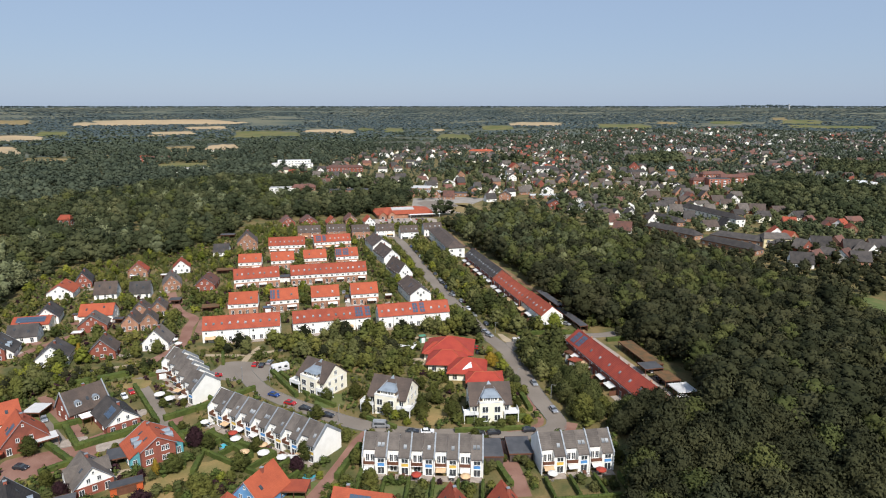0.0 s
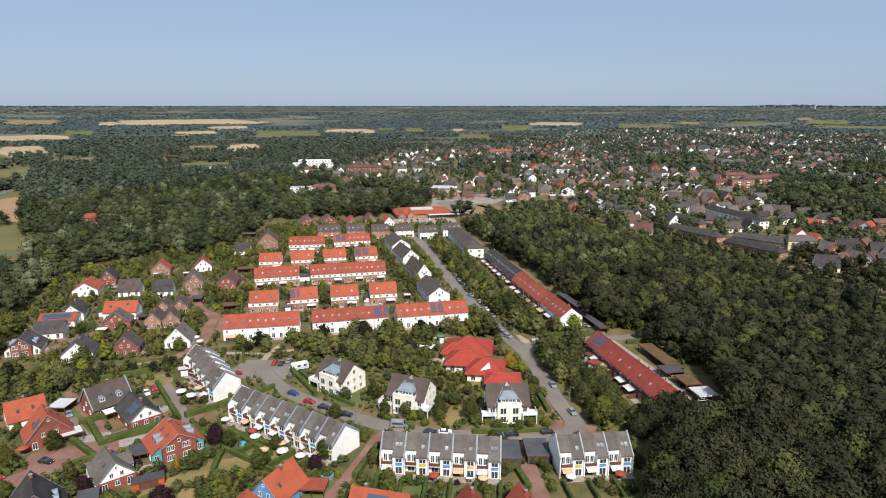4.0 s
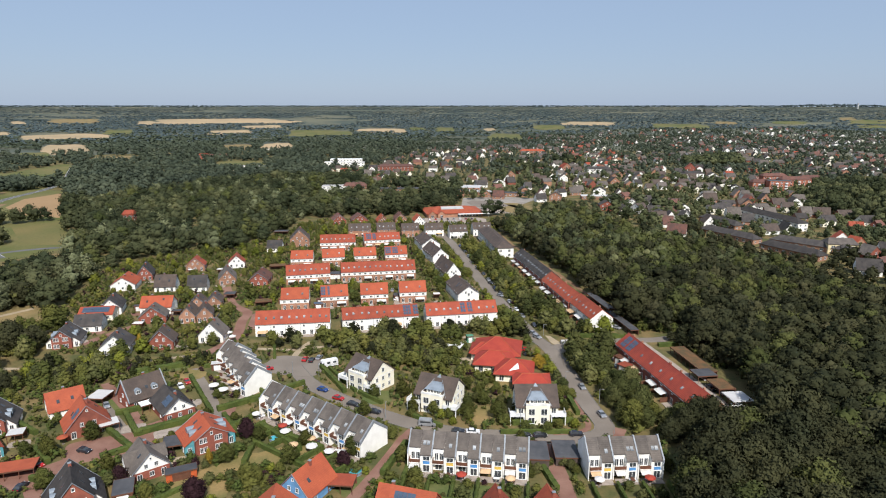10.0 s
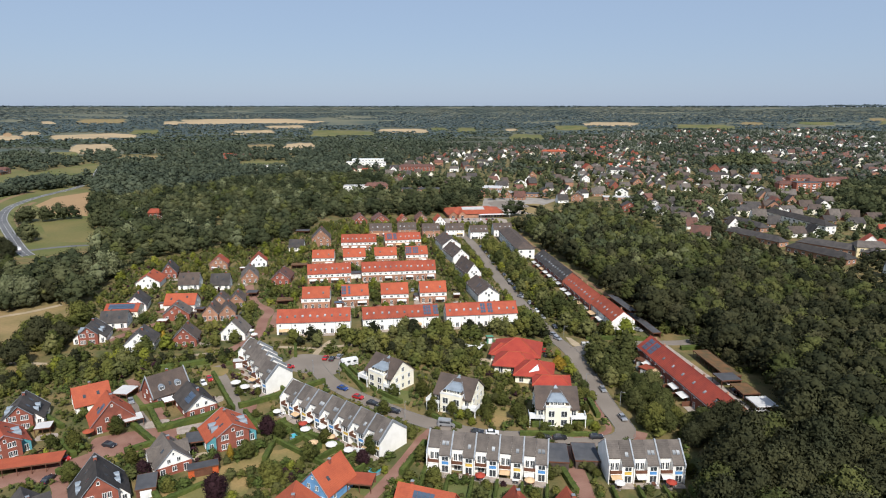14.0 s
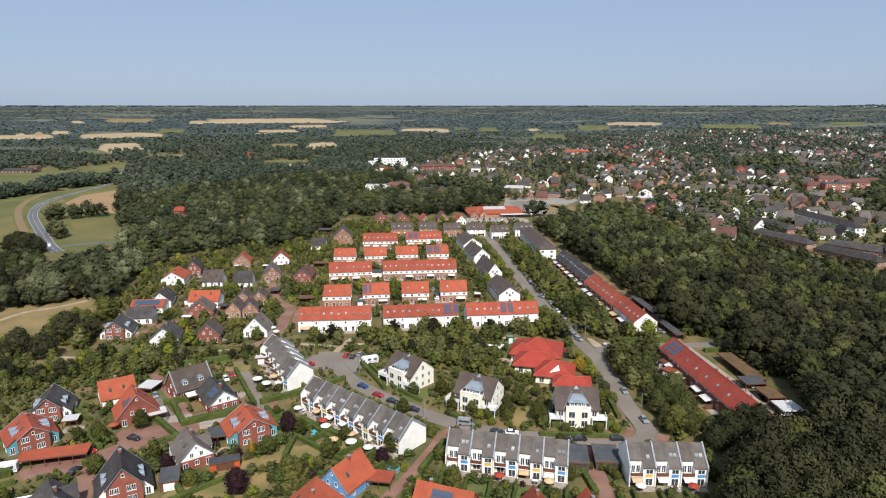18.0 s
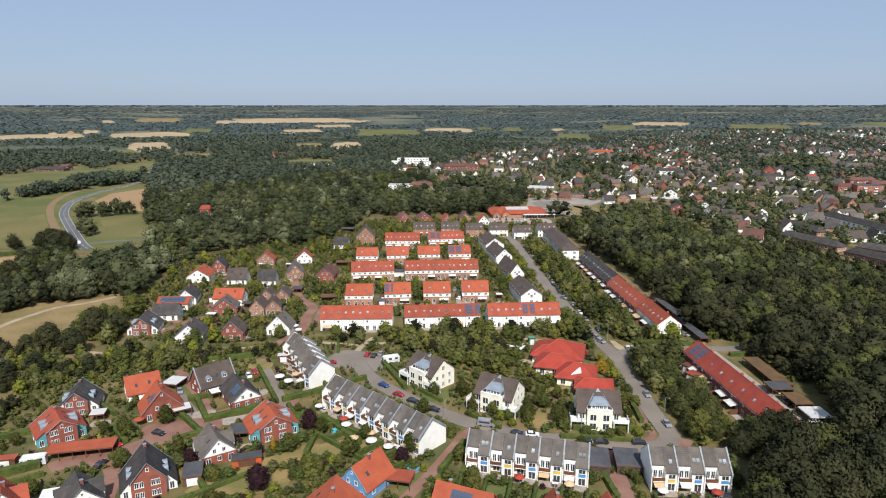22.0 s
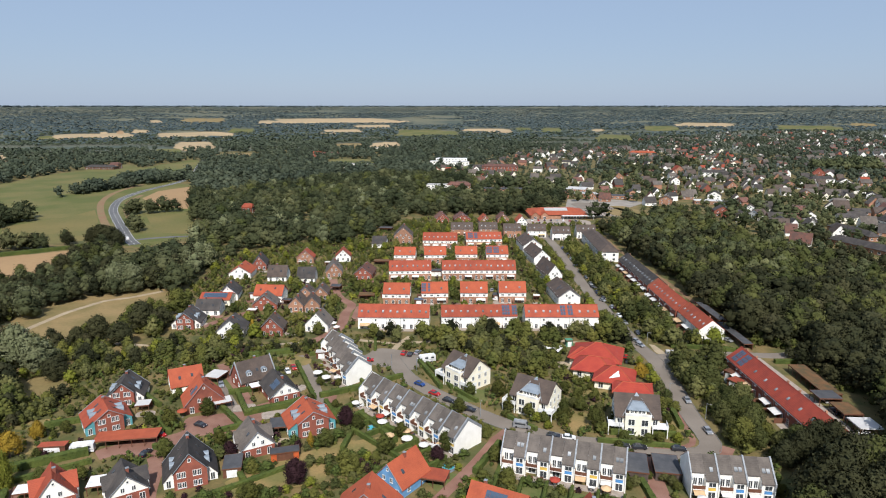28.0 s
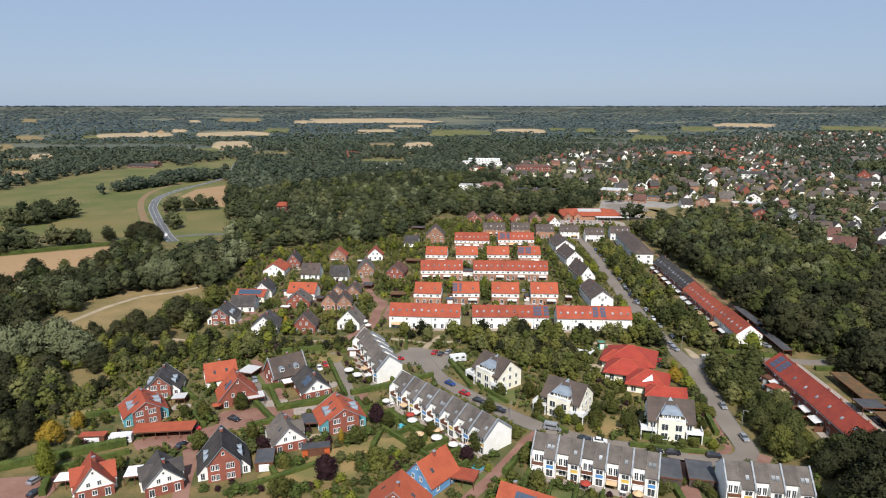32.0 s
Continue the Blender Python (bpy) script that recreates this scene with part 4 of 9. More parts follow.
def terrace_unit(w, panel, label, shade="awning"):
    """One house of the white terraces: recessed left half with balcony and attic front, right half under the long roof."""
    d, eave, ridge = 10.2, 5.3, 9.3
    e = root_at("terraced_house", 0, 0, 0, label, "terraced house", "white terraced houses")
    h = w / 2
    right = profile([(-d / 2, 0), (d / 2, 0), (d / 2, eave), (0, ridge), (-d / 2, eave)], 0, h)
    left = profile([(-d / 2 + 1.5, 0), (d / 2, 0), (d / 2, eave), (0, ridge), (-d / 2 + 1.5, 6.55)], -h, 0)
    part("wall", join(right, left), "white", e)
    k = (ridge - eave) / (d / 2)
    rr = profile([(-d / 2 - 0.35, eave - 0.35 * k), (0, ridge + 0.02), (d / 2 + 0.35, eave - 0.35 * k), (d / 2 + 0.35, eave - 0.35 * k + 0.2), (0, ridge + 0.25), (-d / 2 - 0.35, eave - 0.35 * k + 0.2)], 0.02, h)
    k2 = (ridge - 6.55) / (d / 2 - 1.5)
    rl = profile([(-d / 2 + 1.2, 6.57 - 0.3 * k2), (0, ridge + 0.02), (d / 2 + 0.35, eave - 0.35 * k), (d / 2 + 0.35, eave - 0.35 * k + 0.2), (0, ridge + 0.25), (-d / 2 + 1.2, 6.77 - 0.3 * k2)], -h, -0.02)
    part("roof", rr, "tile_brown", e)
    part("attic_roof", rl, "tile_brown", e)
    pp = profile([(-d / 2 - 0.4, 0), (-d / 2 - 0.4, eave + 0.1), (0, ridge + 0.42), (d / 2 + 0.4, eave + 0.1), (d / 2 + 0.4, 0)], h - 0.13, h + 0.13)
    part("party_wall", pp, "white", e)
    cp = profile([(-d / 2 - 0.45, eave - 0.8), (0, ridge - 0.45), (d / 2 + 0.45, eave - 0.8), (d / 2 + 0.45, eave + 0.2), (0, ridge + 0.55), (-d / 2 - 0.45, eave + 0.2)], h - 0.2, h + 0.2)
    part("coping", cp, "coping", e, "grey sheet-metal coping over the party wall")
    y = -d / 2 - 0.012
    add_window(e, h * 0.52, y, 3.45, 1.8, 1.3)
    part("facade_panel", box(h * 0.52 - 0.9, y - 0.05, 2.45, h * 0.52 + 0.9, y + 0.01, 3.3), panel, e)
    add_window(e, h * 0.52, y, 0.15, 1.8, 2.05, 0, "garden_door")
    yb = -d / 2 + 1.488
    add_window(e, -h * 0.68, yb, 2.95, 1.0, 2.1, 0, "balcony_door")
    add_window(e, -h * 0.28, yb, 2.95, 1.0, 2.1)
    add_window(e, -h * 0.5, yb, 0.15, 1.9, 2.1, 0, "garden_door")
    b = part("balcony", box(-h + 0.15, -d / 2 - 0.25, 2.62, -0.02, yb, 2.84), "white", e)
    rail = join(box(-h + 0.15, -d / 2 - 0.25, 2.84, -0.02, -d / 2 - 0.17, 3.8), box(-h + 0.15, -d / 2 - 0.17, 2.84, -h + 0.23, yb, 3.8))
    part("balustrade", rail, "wood", b, "brown boarded balustrade")
    aw = ([(-h + 0.3, yb - 0.05, 2.55), (-0.2, yb - 0.05, 2.55), (-0.2, yb - 3.2, 2.0), (-h + 0.3, yb - 3.2, 2.0), (-h + 0.3, yb - 0.05, 2.6), (-0.2, yb - 0.05, 2.6), (-0.2, yb - 3.2, 2.05), (-h + 0.3, yb - 3.2, 2.05)],
          box(0, 0, 0, 1, 1, 1)[1])
    if shade != "none":
        part("awning", aw, shade, e, "extended cloth awning")
    else:
        part("garden_bench", join(box(-h + 0.6, -d / 2 - 1.9, 0.12, -0.8, -d / 2 - 1.4, 0.55), box(-h + 0.6, -d / 2 - 1.4, 0.12, -0.8, -d / 2 - 1.3, 1.0)), "wood", e)
    part("terrace", box(-h + 0.2, -d / 2 - 2.6, 0.0, h - 0.25, -d / 2 - 0.02, 0.12), "deck", e)
    ang = math.degrees(math.atan(k))
    for u, q in (((h * 0.3, 0.45), (h * 0.62, 0.45)) if shade == "awning" else ((h * 0.5, 0.38),)):
        slab(e, "skylight", "roof_glass", -d / 2 * (1 - q), eave + (ridge - eave) * q + 0.26, u, 0.8, 1.2, ang, 0.1)
    for i in range(3):
        add_window(e, (i - 1) * w * 0.3, d / 2 + 0.012, 0.9, 1.0, 1.3, 180)
        add_window(e, (i - 1) * w * 0.3, d / 2 + 0.012, 3.5, 1.0, 1.3, 180)
    return e


UNITS = [terrace_unit(6.3, "panel_" + c, "white terraced house with grey-brown roof, balcony and %s panel" % c, s) for c, s in (("blue", "awning"), ("yellow", "none"), ("blue", "none"), ("yellow", "awning_warm"), ("blue", "awning"))]
USED = set()


def terrace_row(x, y, rot, count, w, shift_back=0.0, end=True):
    """A row of units from its left end at x, y (middle of the depth)."""
    c, s = math.cos(radians(rot)), math.sin(radians(rot))
    for i in range(count):
        u = (i + 0.5) * w
        px, py = x + u * c + i * shift_back * s, y + u * s - i * shift_back * c
        color = (i + count) % len(UNITS)
        m = pose(px, py, 0, 0, 0, rot)
        take_rect(px, py, rot, w, 13)
        if color in USED:
            copy_thing(UNITS[color], m)
        else:
            UNITS[color].matrix_basis = m
            USED.add(color)
        if end and i == 0:
            g = root_at("end_gable", px, py, rot, "white rendered end wall closing the terrace", "wall")
            h, d = w / 2, 10.2
            part("wall", profile([(-d / 2 - 0.4, 0), (-d / 2 - 0.4, 5.4), (0, 9.85), (d / 2 + 0.4, 5.4), (d / 2 + 0.4, 0)], -h - 0.22, -h - 0.01), "white", g)
            part("coping", profile([(-d / 2 - 0.45, 5.4), (0, 9.88), (d / 2 + 0.45, 5.4), (d / 2 + 0.45, 5.52), (0, 10.0), (-d / 2 - 0.45, 5.52)], -h - 0.28, -h + 0.05), "coping", g)


def row_block(x, y, rot, w, d, eave, ridge, roof, wall, n, label, solar=(), brick=False, cols=2, awn=0.35, lights=2):
    """A block of n narrow houses under one roof. solar: pairs of place along the row (0 to 1) and columns."""
    e = root_at("row_houses", x, y, rot, label, "row houses", "red-roofed rows")
    take_rect(x, y, rot, w, d + 11)
    part("wall", profile([(-d / 2, 0), (d / 2, 0), (d / 2, eave), (0, ridge), (-d / 2, eave)], -w / 2, w / 2), wall, e)
    part("roof", roof_geo(w, d, eave + 0.02, ridge + 0.02, 0.16), roof, e)
    part("ridge_cap", shift(profile([(-0.22, -0.02), (0.22, -0.02), (0, 0.2)], -w / 2 - 0.3, w / 2 + 0.3), 0, 0, ridge + 0.2), roof, e)
    part("gutter", box(-w / 2 - 0.1, -d / 2 - 0.3, eave - 0.24, w / 2 + 0.1, -d / 2 - 0.17, eave - 0.12), "coping", e)
    if brick:
        part("plinth", box(-w / 2 - 0.04, -d / 2 - 0.04, 0, w / 2 + 0.04, d / 2 + 0.04, 3.25), "brick_tan", e, "brick ground storey")
    u = w / n
    ang = math.degrees(math.atan2(ridge - eave, d / 2))
    r2 = random.Random(round(x * 3 + y))
    for i in range(n):
        c = (i + 0.5) * u - w / 2
        for j in range(cols):
            q = c + (j - (cols - 1) / 2) * u / cols
            if brick:
                add_window(e, q, -d / 2 - 0.05, 3.7, 1.3, 0.95)
            elif j == 0 or r2.random() < 0.25:
                add_window(e, q, -d / 2 - 0.05, 3.6, 0.85, 1.0)
            add_window(e, q, -d / 2 - 0.05, 0.15, 1.3, 2.1, 0, "garden_door")
            add_window(e, q, d / 2 + 0.05, 3.4, 1.0, 1.3, 180)
        if r2.random() < awn:
            a0, a1 = c - u * 0.34, c + u * 0.34
            o = r2.uniform(1.8, 2.8)
            part("awning", ([(a0, -d / 2, 2.6), (a1, -d / 2, 2.6), (a1, -d / 2 - o, 2.1), (a0, -d / 2 - o, 2.1), (a0, -d / 2, 2.65), (a1, -d / 2, 2.65), (a1, -d / 2 - o, 2.15), (a0, -d / 2 - o, 2.15)], box(0, 0, 0, 1, 1, 1)[1]),
                 r2.choice(("awning", "awning", "awning", "awning_warm")), e, "extended cloth awning")
        else:
            part("terrace", box(c - u * 0.42, -d / 2 - 3.0, 0.02, c + u * 0.42, -d / 2 - 0.06, 0.14), "deck", e, "paved garden terrace")
        if i:
            part("downpipe", box(c - u / 2 - 0.06, -d / 2 - 0.1, 0.0, c - u / 2 + 0.06, -d / 2 + 0.02, eave - 0.1), "coping", e)
            part("fence", box(c - u / 2 - 0.05, -d / 2 - 3.2, 0, c - u / 2 + 0.05, -d / 2 - 0.1, 1.7), "wood", e)
        for j in range(lights):
            qq = 0.42 + r2.uniform(-0.03, 0.03)
            gx = c + (j - (lights - 1) / 2) * u * 0.45 + r2.uniform(-0.3, 0.3)
            if not any(s0 * w - w / 2 - 1.2 < gx < s0 * w - w / 2 + sn * 1.16 + 1.8 for s0, sn in solar):
                slab(e, "skylight", "roof_glass", -d / 2 * (1 - qq), eave + (ridge - eave) * qq + 0.25, gx, 0.85, 1.2, ang, 0.1)
        if r2.random() < 0.4:
            part("chimney", box(c - 0.3, 0.2, ridge - 0.8, c + 0.3, 0.8, ridge + 0.7), "brick_tan", e)
    for sx in (-1, 1):
        add_window(e, sx * (w / 2 + 0.05), -1, 3.4, 0.9, 1.1, 90 * sx)
    yy, zz = -d / 2 * 0.5, (eave + ridge) / 2 + 0.3
    for s0, sn in solar:
        for i in range(sn):
            for j in range(3):
                k = (j - 1) * 1.72
                slab(e, "solar_panel", "solar", yy + k * math.cos(radians(ang)), zz + k * math.sin(radians(ang)), s0 * w - w / 2 + i * 1.16 + (0.9 if i >= (sn + 1) // 2 else 0), 0.98, 1.5, ang, 0.06)
    return e


def hip_geo(w, d, eave, ridge, over=0.6, t=0.22, ridge_part=0.4):
    """A hipped roof as a closed solid, ridge along x."""
    a, b, r = w / 2 + over, d / 2 + over, w / 2 * ridge_part
    v = [(-a, -b, eave), (a, -b, eave), (a, b, eave), (-a, b, eave), (-a, -b, eave + t), (a, -b, eave + t), (a, b, eave + t), (-a, b, eave + t), (-r, 0, ridge), (r, 0, ridge)]
    f = [(3, 2, 1, 0), (0, 1, 5, 4), (1, 2, 6, 5), (2, 3, 7, 6), (3, 0, 4, 7), (4, 5, 9, 8), (5, 6, 9), (6, 7, 8, 9), (7, 4, 8)]
    return v, f


def villa(x, y, rot):
    w, d, eave, ridge = 12.6, 11.0, 5.7, 10.2
    e = root_at("villa", x, y, rot, "cream rendered town villa with dark hipped roof and glazed attic gable", "house", "cream villas")
    take_rect(x, y, rot, w + 4, d)
    part("wall", profile([(-d / 2, 0), (d / 2, 0), (d / 2, eave), (0, ridge), (-d / 2, eave)], -w / 2, w / 2), "cream", e)
    part("roof", roof_geo(w, d, eave + 0.02, ridge + 0.02, 0.6, 0.25), "tile_umber", e)
    for sx in (-1, 1):
        kk = (ridge - eave) / (d / 2)
        part("valley_flashing", rod((sx * 1.4, -1.2, ridge - 1.2 * kk + 0.3), (sx * 4.4, -d / 2 - 0.3, eave - 0.3 * kk + 0.32), 0.1), "coping", e, "pale metal strip down the roof valley")
    for sx in (-1, 1):
        add_window(e, sx * (w / 2 + 0.012), 0, 6.6, 1.2, 1.5, 90 * sx)
    part("cornice", box(-w / 2 - 0.06, -d / 2 - 0.06, eave - 0.35, w / 2 + 0.06, d / 2 + 0.06, eave - 0.15), "frame", e)
    bay = part("bay", box(-3.7, -d / 2 - 1.2, 0, 3.7, -d / 2 + 0.5, 6.35), "cream", e, "projecting cream bay")
    y0 = -d / 2 + 0.5
    part("dormer_wall", box(-2.5, y0 + 0.02, 5.9, 2.5, -1.6, 7.55), "cream", e)
    for u in (-1.5, -0.5, 0.5, 1.5):
        add_window(e, u * 1.1, y0, 6.35, 1.0, 1.15)
    gl = ([(-3.1, y0 - 0.6, 7.56), (3.1, y0 - 0.6, 7.56), (3.1, -1.0, 7.56), (-3.1, -1.0, 7.56), (-1.5, -2.7, 9.0), (1.5, -2.7, 9.0), (1.4, -0.8, 9.05), (-1.4, -0.8, 9.05)],
          [(3, 2, 1, 0), (4, 5, 6, 7), (0, 1, 5, 4), (1, 2, 6, 5), (2, 3, 7, 6), (3, 0, 4, 7)])
    part("dormer_roof", gl, "zinc", e, "pale blue-grey sheet-metal dormer roof")
    part("terrace_rail", join(box(-3.7, -d / 2 - 1.2, 6.354, 3.7, -d / 2 - 1.1, 6.9), box(-3.7, -d / 2 - 1.1, 6.354, -3.6, y0, 6.9), box(3.6, -d / 2 - 1.1, 6.354, 3.7, y0, 6.9)), "frame", e)
    part("roof_lantern", ([(-1.0, -1.0, ridge - 0.6), (1.0, -1.0, ridge - 0.6), (1.0, 1.0, ridge - 0.6), (-1.0, 1.0, ridge - 0.6), (0, 0, ridge + 0.65)], [(0, 1, 4), (1, 2, 4), (2, 3, 4), (3, 0, 4), (3, 2, 1, 0)]), "zinc", e, "small glass pyramid on the ridge")
    for z in (0.5, 3.3):
        for u in (-1.9, 1.9):
            add_window(e, u, -d / 2 - 1.212, z, 1.9, 2.0)
        for u in (-5.0, 5.0):
            add_window(e, u, -d / 2 - 0.012, z, 1.4, 2.0)
        for sx in (-1, 1):
            for u in (-3, 0, 3):
                add_window(e, sx * (w / 2 + 0.012), u, z + 0.3, 1.1, 1.5, 90 * sx)
        for u in (-4, 0, 4):
            add_window(e, u, d / 2 + 0.012, z + 0.3, 1.1, 1.5, 180)
    for sx in (-1, 1):
        a, b = sorted((sx * 4.0, sx * (w / 2 + 2.3)))
        bal = part("balcony", box(a, -d / 2 - 1.7, 2.9, b, -d / 2 + 2.0, 3.12), "frame", e)
        part("balustrade", join(box(a, -d / 2 - 1.7, 3.12, b, -d / 2 - 1.6, 4.1), box(b - 0.1 if sx > 0 else a, -d / 2 - 1.6, 3.12, b if sx > 0 else a + 0.1, -d / 2 + 2.0, 4.1)), "frame", bal)
        for u, q in ((a + 0.2, -d / 2 - 1.5), (b - 0.2, -d / 2 - 1.5), (b - 0.2 if sx > 0 else a + 0.2, -d / 2 + 1.8)):
            part("column", box(u - 0.13, q - 0.13, 0, u + 0.13, q + 0.13, 2.9), "frame", bal)
    return e


def flat_hut(name, x, y, rot, w, d, h, roof, wall, label, category, is_open=False, cover=""):
    """A flat-roofed garage, shed or carport."""
    e = root_at(name, x, y, rot, label, category)
    take_rect(x, y, rot, w, d, 0.5)
    part("roof", box(-w / 2 - 0.2, -d / 2 - 0.2, h, w / 2 + 0.2, d / 2 + 0.2, h + 0.2), roof, e)
    part("fascia", join(box(-w / 2 - 0.24, -d / 2 - 0.24, h - 0.12, w / 2 + 0.24, -d / 2 - 0.18, h + 0.24), box(-w / 2 - 0.24, d / 2 + 0.18, h - 0.12, w / 2 + 0.24, d / 2 + 0.24, h + 0.24),
         box(-w / 2 - 0.24, -d / 2 - 0.18, h - 0.12, -w / 2 - 0.18, d / 2 + 0.18, h + 0.24), box(w / 2 + 0.18, -d / 2 - 0.18, h - 0.12, w / 2 + 0.24, d / 2 + 0.18, h + 0.24)), cover or "wood", e)
    if is_open:
        n = max(2, int(w / 3))
        for i in range(n + 1):
            for sy in (-1, 1):
                u = -w / 2 + w * i / n
                part("post", box(u - 0.08, sy * d / 2 - 0.08, 0, u + 0.08, sy * d / 2 + 0.08, h), "wood", e)
        part("back_wall", box(-w / 2, d / 2 - 0.06, 0, w / 2, d / 2 - 0.01, h), "wood", e)
    else:
        part("wall", box(-w / 2, -d / 2, 0, w / 2, d / 2, h), wall, e)
        part("door", box(-w * 0.3, -d / 2 - 0.05, 0, w * 0.3, -d / 2 - 0.01, h * 0.85), "frame" if wall != "orange_wood" else "wood", e)
    return e


def car(x, y, rot, paint, label, van=False, z=0.06):
    """Body with cabin, glass and wheels; local +x is forward."""
    def make():
        L, W, H = (5.4, 2.0, 2.1) if van else (4.0, 1.7, 1.42)
        e = root_at("van" if van else "car", 0, 0, 0, label, "van" if van else "car", "parked cars")
        y0, y1 = -W / 2, W / 2
        if van:
            low = [(-L / 2, 0.3), (L / 2, 0.3), (L / 2, 0.95), (L / 2 - 0.9, 1.15), (L / 2 - 1.5, H), (-L / 2 + 0.1, H), (-L / 2, 0.9)]
        else:
            low = [(-L / 2, 0.32), (L / 2, 0.32), (L / 2, 0.7), (L / 2 - 0.25, 0.82), (L / 2 - 1.1, 0.93), (-L / 2 + 0.3, 0.98), (-L / 2, 0.85)]
        n = len(low)
        v = [(a, y0, b) for a, b in low] + [(a, y1, b) for a, b in low]
        part("body", (v, [tuple(range(n)), tuple(range(n, 2 * n))[::-1]] + [((i + 1) % n, i, i + n, (i + 1) % n + n) for i in range(n)]), paint, e)
        if not van:
            cab = [(-L / 2 + 0.3, 0.94), (L / 2 - 1.15, 0.94), (L / 2 - 1.85, H - 0.04), (-L / 2 + 0.85, H - 0.04)]
            v = [(a, y0 + (0.05 if b < 1 else 0.2), b) for a, b in cab] + [(a, y1 - (0.05 if b < 1 else 0.2), b) for a, b in cab]
            part("window_band", (v, [(0, 1, 2, 3), (7, 6, 5, 4)] + [((i + 1) % 4, i, i + 4, (i + 1) % 4 + 4) for i in range(4)]), "glass", e)
            part("roof", box(-L / 2 + 0.8, y0 + 0.19, H - 0.06, L / 2 - 1.8, y1 - 0.19, H), paint, e)
        else:
            part("windscreen", ([(L / 2 - 0.88, y0 + 0.12, 1.2), (L / 2 - 0.88, y1 - 0.12, 1.2), (L / 2 - 1.44, y1 - 0.15, H - 0.1), (L / 2 - 1.44, y0 + 0.15, H - 0.1)], [(0, 1, 2, 3)]), "glass", e)
            for sy in (-1, 1):
                part("side_window", box(-L / 2 + 0.6, sy * W / 2 - 0.012, 1.2, L / 2 - 1.6, sy * W / 2 + 0.012, 1.75), "glass", e)
        for sx in (-1, 1):
            for sy in (-1, 1):
                m = 12
                cx, cy = sx * L * 0.31, sy * (W / 2 - 0.1)
                v = [(cx + 0.33 * math.cos(2 * math.pi * k / m), cy + o, 0.33 + 0.33 * math.sin(2 * math.pi * k / m)) for o in (-0.11, 0.11) for k in range(m)]
                part("wheel", (v, [tuple(range(m)), tuple(range(m, 2 * m))[::-1]] + [((k + 1) % m, k, k + m, (k + 1) % m + m) for k in range(m)]), "tyre", e)
            part("headlight" if sx > 0 else "tail_light", join(*[box(sx * L / 2 - 0.03, s * W * 0.34 - 0.17, 0.62, sx * L / 2 + 0.03, s * W * 0.34 + 0.17, 0.76) for s in (-1, 1)]), "frame" if sx > 0 else "car_red", e)
        return e
    key = ("car", paint, van)
    if key in SHARED:
        o = copy_thing(SHARED[key], pose(x, y, z, 0, 0, rot))
    else:
        o = shared(key, make)
        o.matrix_basis = pose(x, y, z, 0, 0, rot)
    take(x, y, 2.5)
    o["label"] = label
    return o


def rod(p, q, r, sides=4):
    """A thin bar from p to q."""
    p, q = Vector(p), Vector(q)
    t = (q - p).normalized()
    u = t.cross(Vector((0, 0, 1))).normalized() if abs(t.z) < 0.95 else Vector((1, 0, 0))
    w = t.cross(u)
    ring = [u * r * math.cos(2 * math.pi * k / sides) + w * r * math.sin(2 * math.pi * k / sides) for k in range(sides)]
    v = [tuple(p + c) for c in ring] + [tuple(q + c) for c in ring]
    return v, [(k, (k + 1) % sides, sides + (k + 1) % sides, sides + k) for k in range(sides)] + [tuple(range(sides))[::-1], tuple(range(sides, 2 * sides))]


def hall(name, x, y, rot, w, d, eave, ridge, roof, wall, label, category, ridge_part, light=0.0):
    """A low hall under a hipped roof."""
    e = root_at(name, x, y, rot, label, category)
    take_rect(x, y, rot, w, d)
    part("wall", box(-w / 2, -d / 2, 0, w / 2, d / 2, eave + 0.03), wall, e)
    part("roof", hip_geo(w, d, eave, ridge, 0.9, 0.25, ridge_part), roof, e)
    a, b, r, z0 = w / 2 + 0.9, d / 2 + 0.9, w / 2 * ridge_part, eave + 0.25
    for cx in (-1, 1):
        for cy in (-1, 1):
            part("hip_cap", rod((cx * a, cy * b, z0), (cx * r, 0, ridge), 0.16), "tile_orange" if roof == "tile_scarlet" else roof, e)
    if r > 0.5:
        part("ridge_cap", rod((-r, 0, ridge), (r, 0, ridge), 0.16), "tile_orange" if roof == "tile_scarlet" else roof, e)
    part("fascia", join(box(-a, -b - 0.04, eave - 0.12, a, -b, eave + 0.1), box(-a - 0.04, -b, eave - 0.12, -a, b, eave + 0.1), box(a, -b, eave - 0.12, a + 0.04, b, eave + 0.1)), "wood", e)
    if light:
        k = (ridge - z0) / b
        pts = [(-light * 0.9, -b * 0.78), (light * 1.1, -b * 0.62), (light * 0.75, -b * 0.3)]
        v = [(px, py, z0 + (b + py) * k + 0.1) for px, py in pts] + [(px, py, z0 + (b + py) * k + 0.35) for px, py in pts]
        part("triangular_skylight", (v, [(0, 2, 1), (3, 4, 5), (0, 1, 4, 3), (1, 2, 5, 4), (2, 0, 3, 5)]), "frame", e, "white triangular roof light")
    n = max(3, int(w / 3.5))
    for i in range(n):
        add_window(e, (i + 0.5) / n * w - w / 2, -d / 2 - 0.012, 0.4, 1.6, 2.0)
    for sx in (-1, 1):
        for i in range(3):
            add_window(e, sx * (w / 2 + 0.012), (i - 1) * d * 0.3, 0.6, 1.4, 1.7, 90 * sx)
    return e


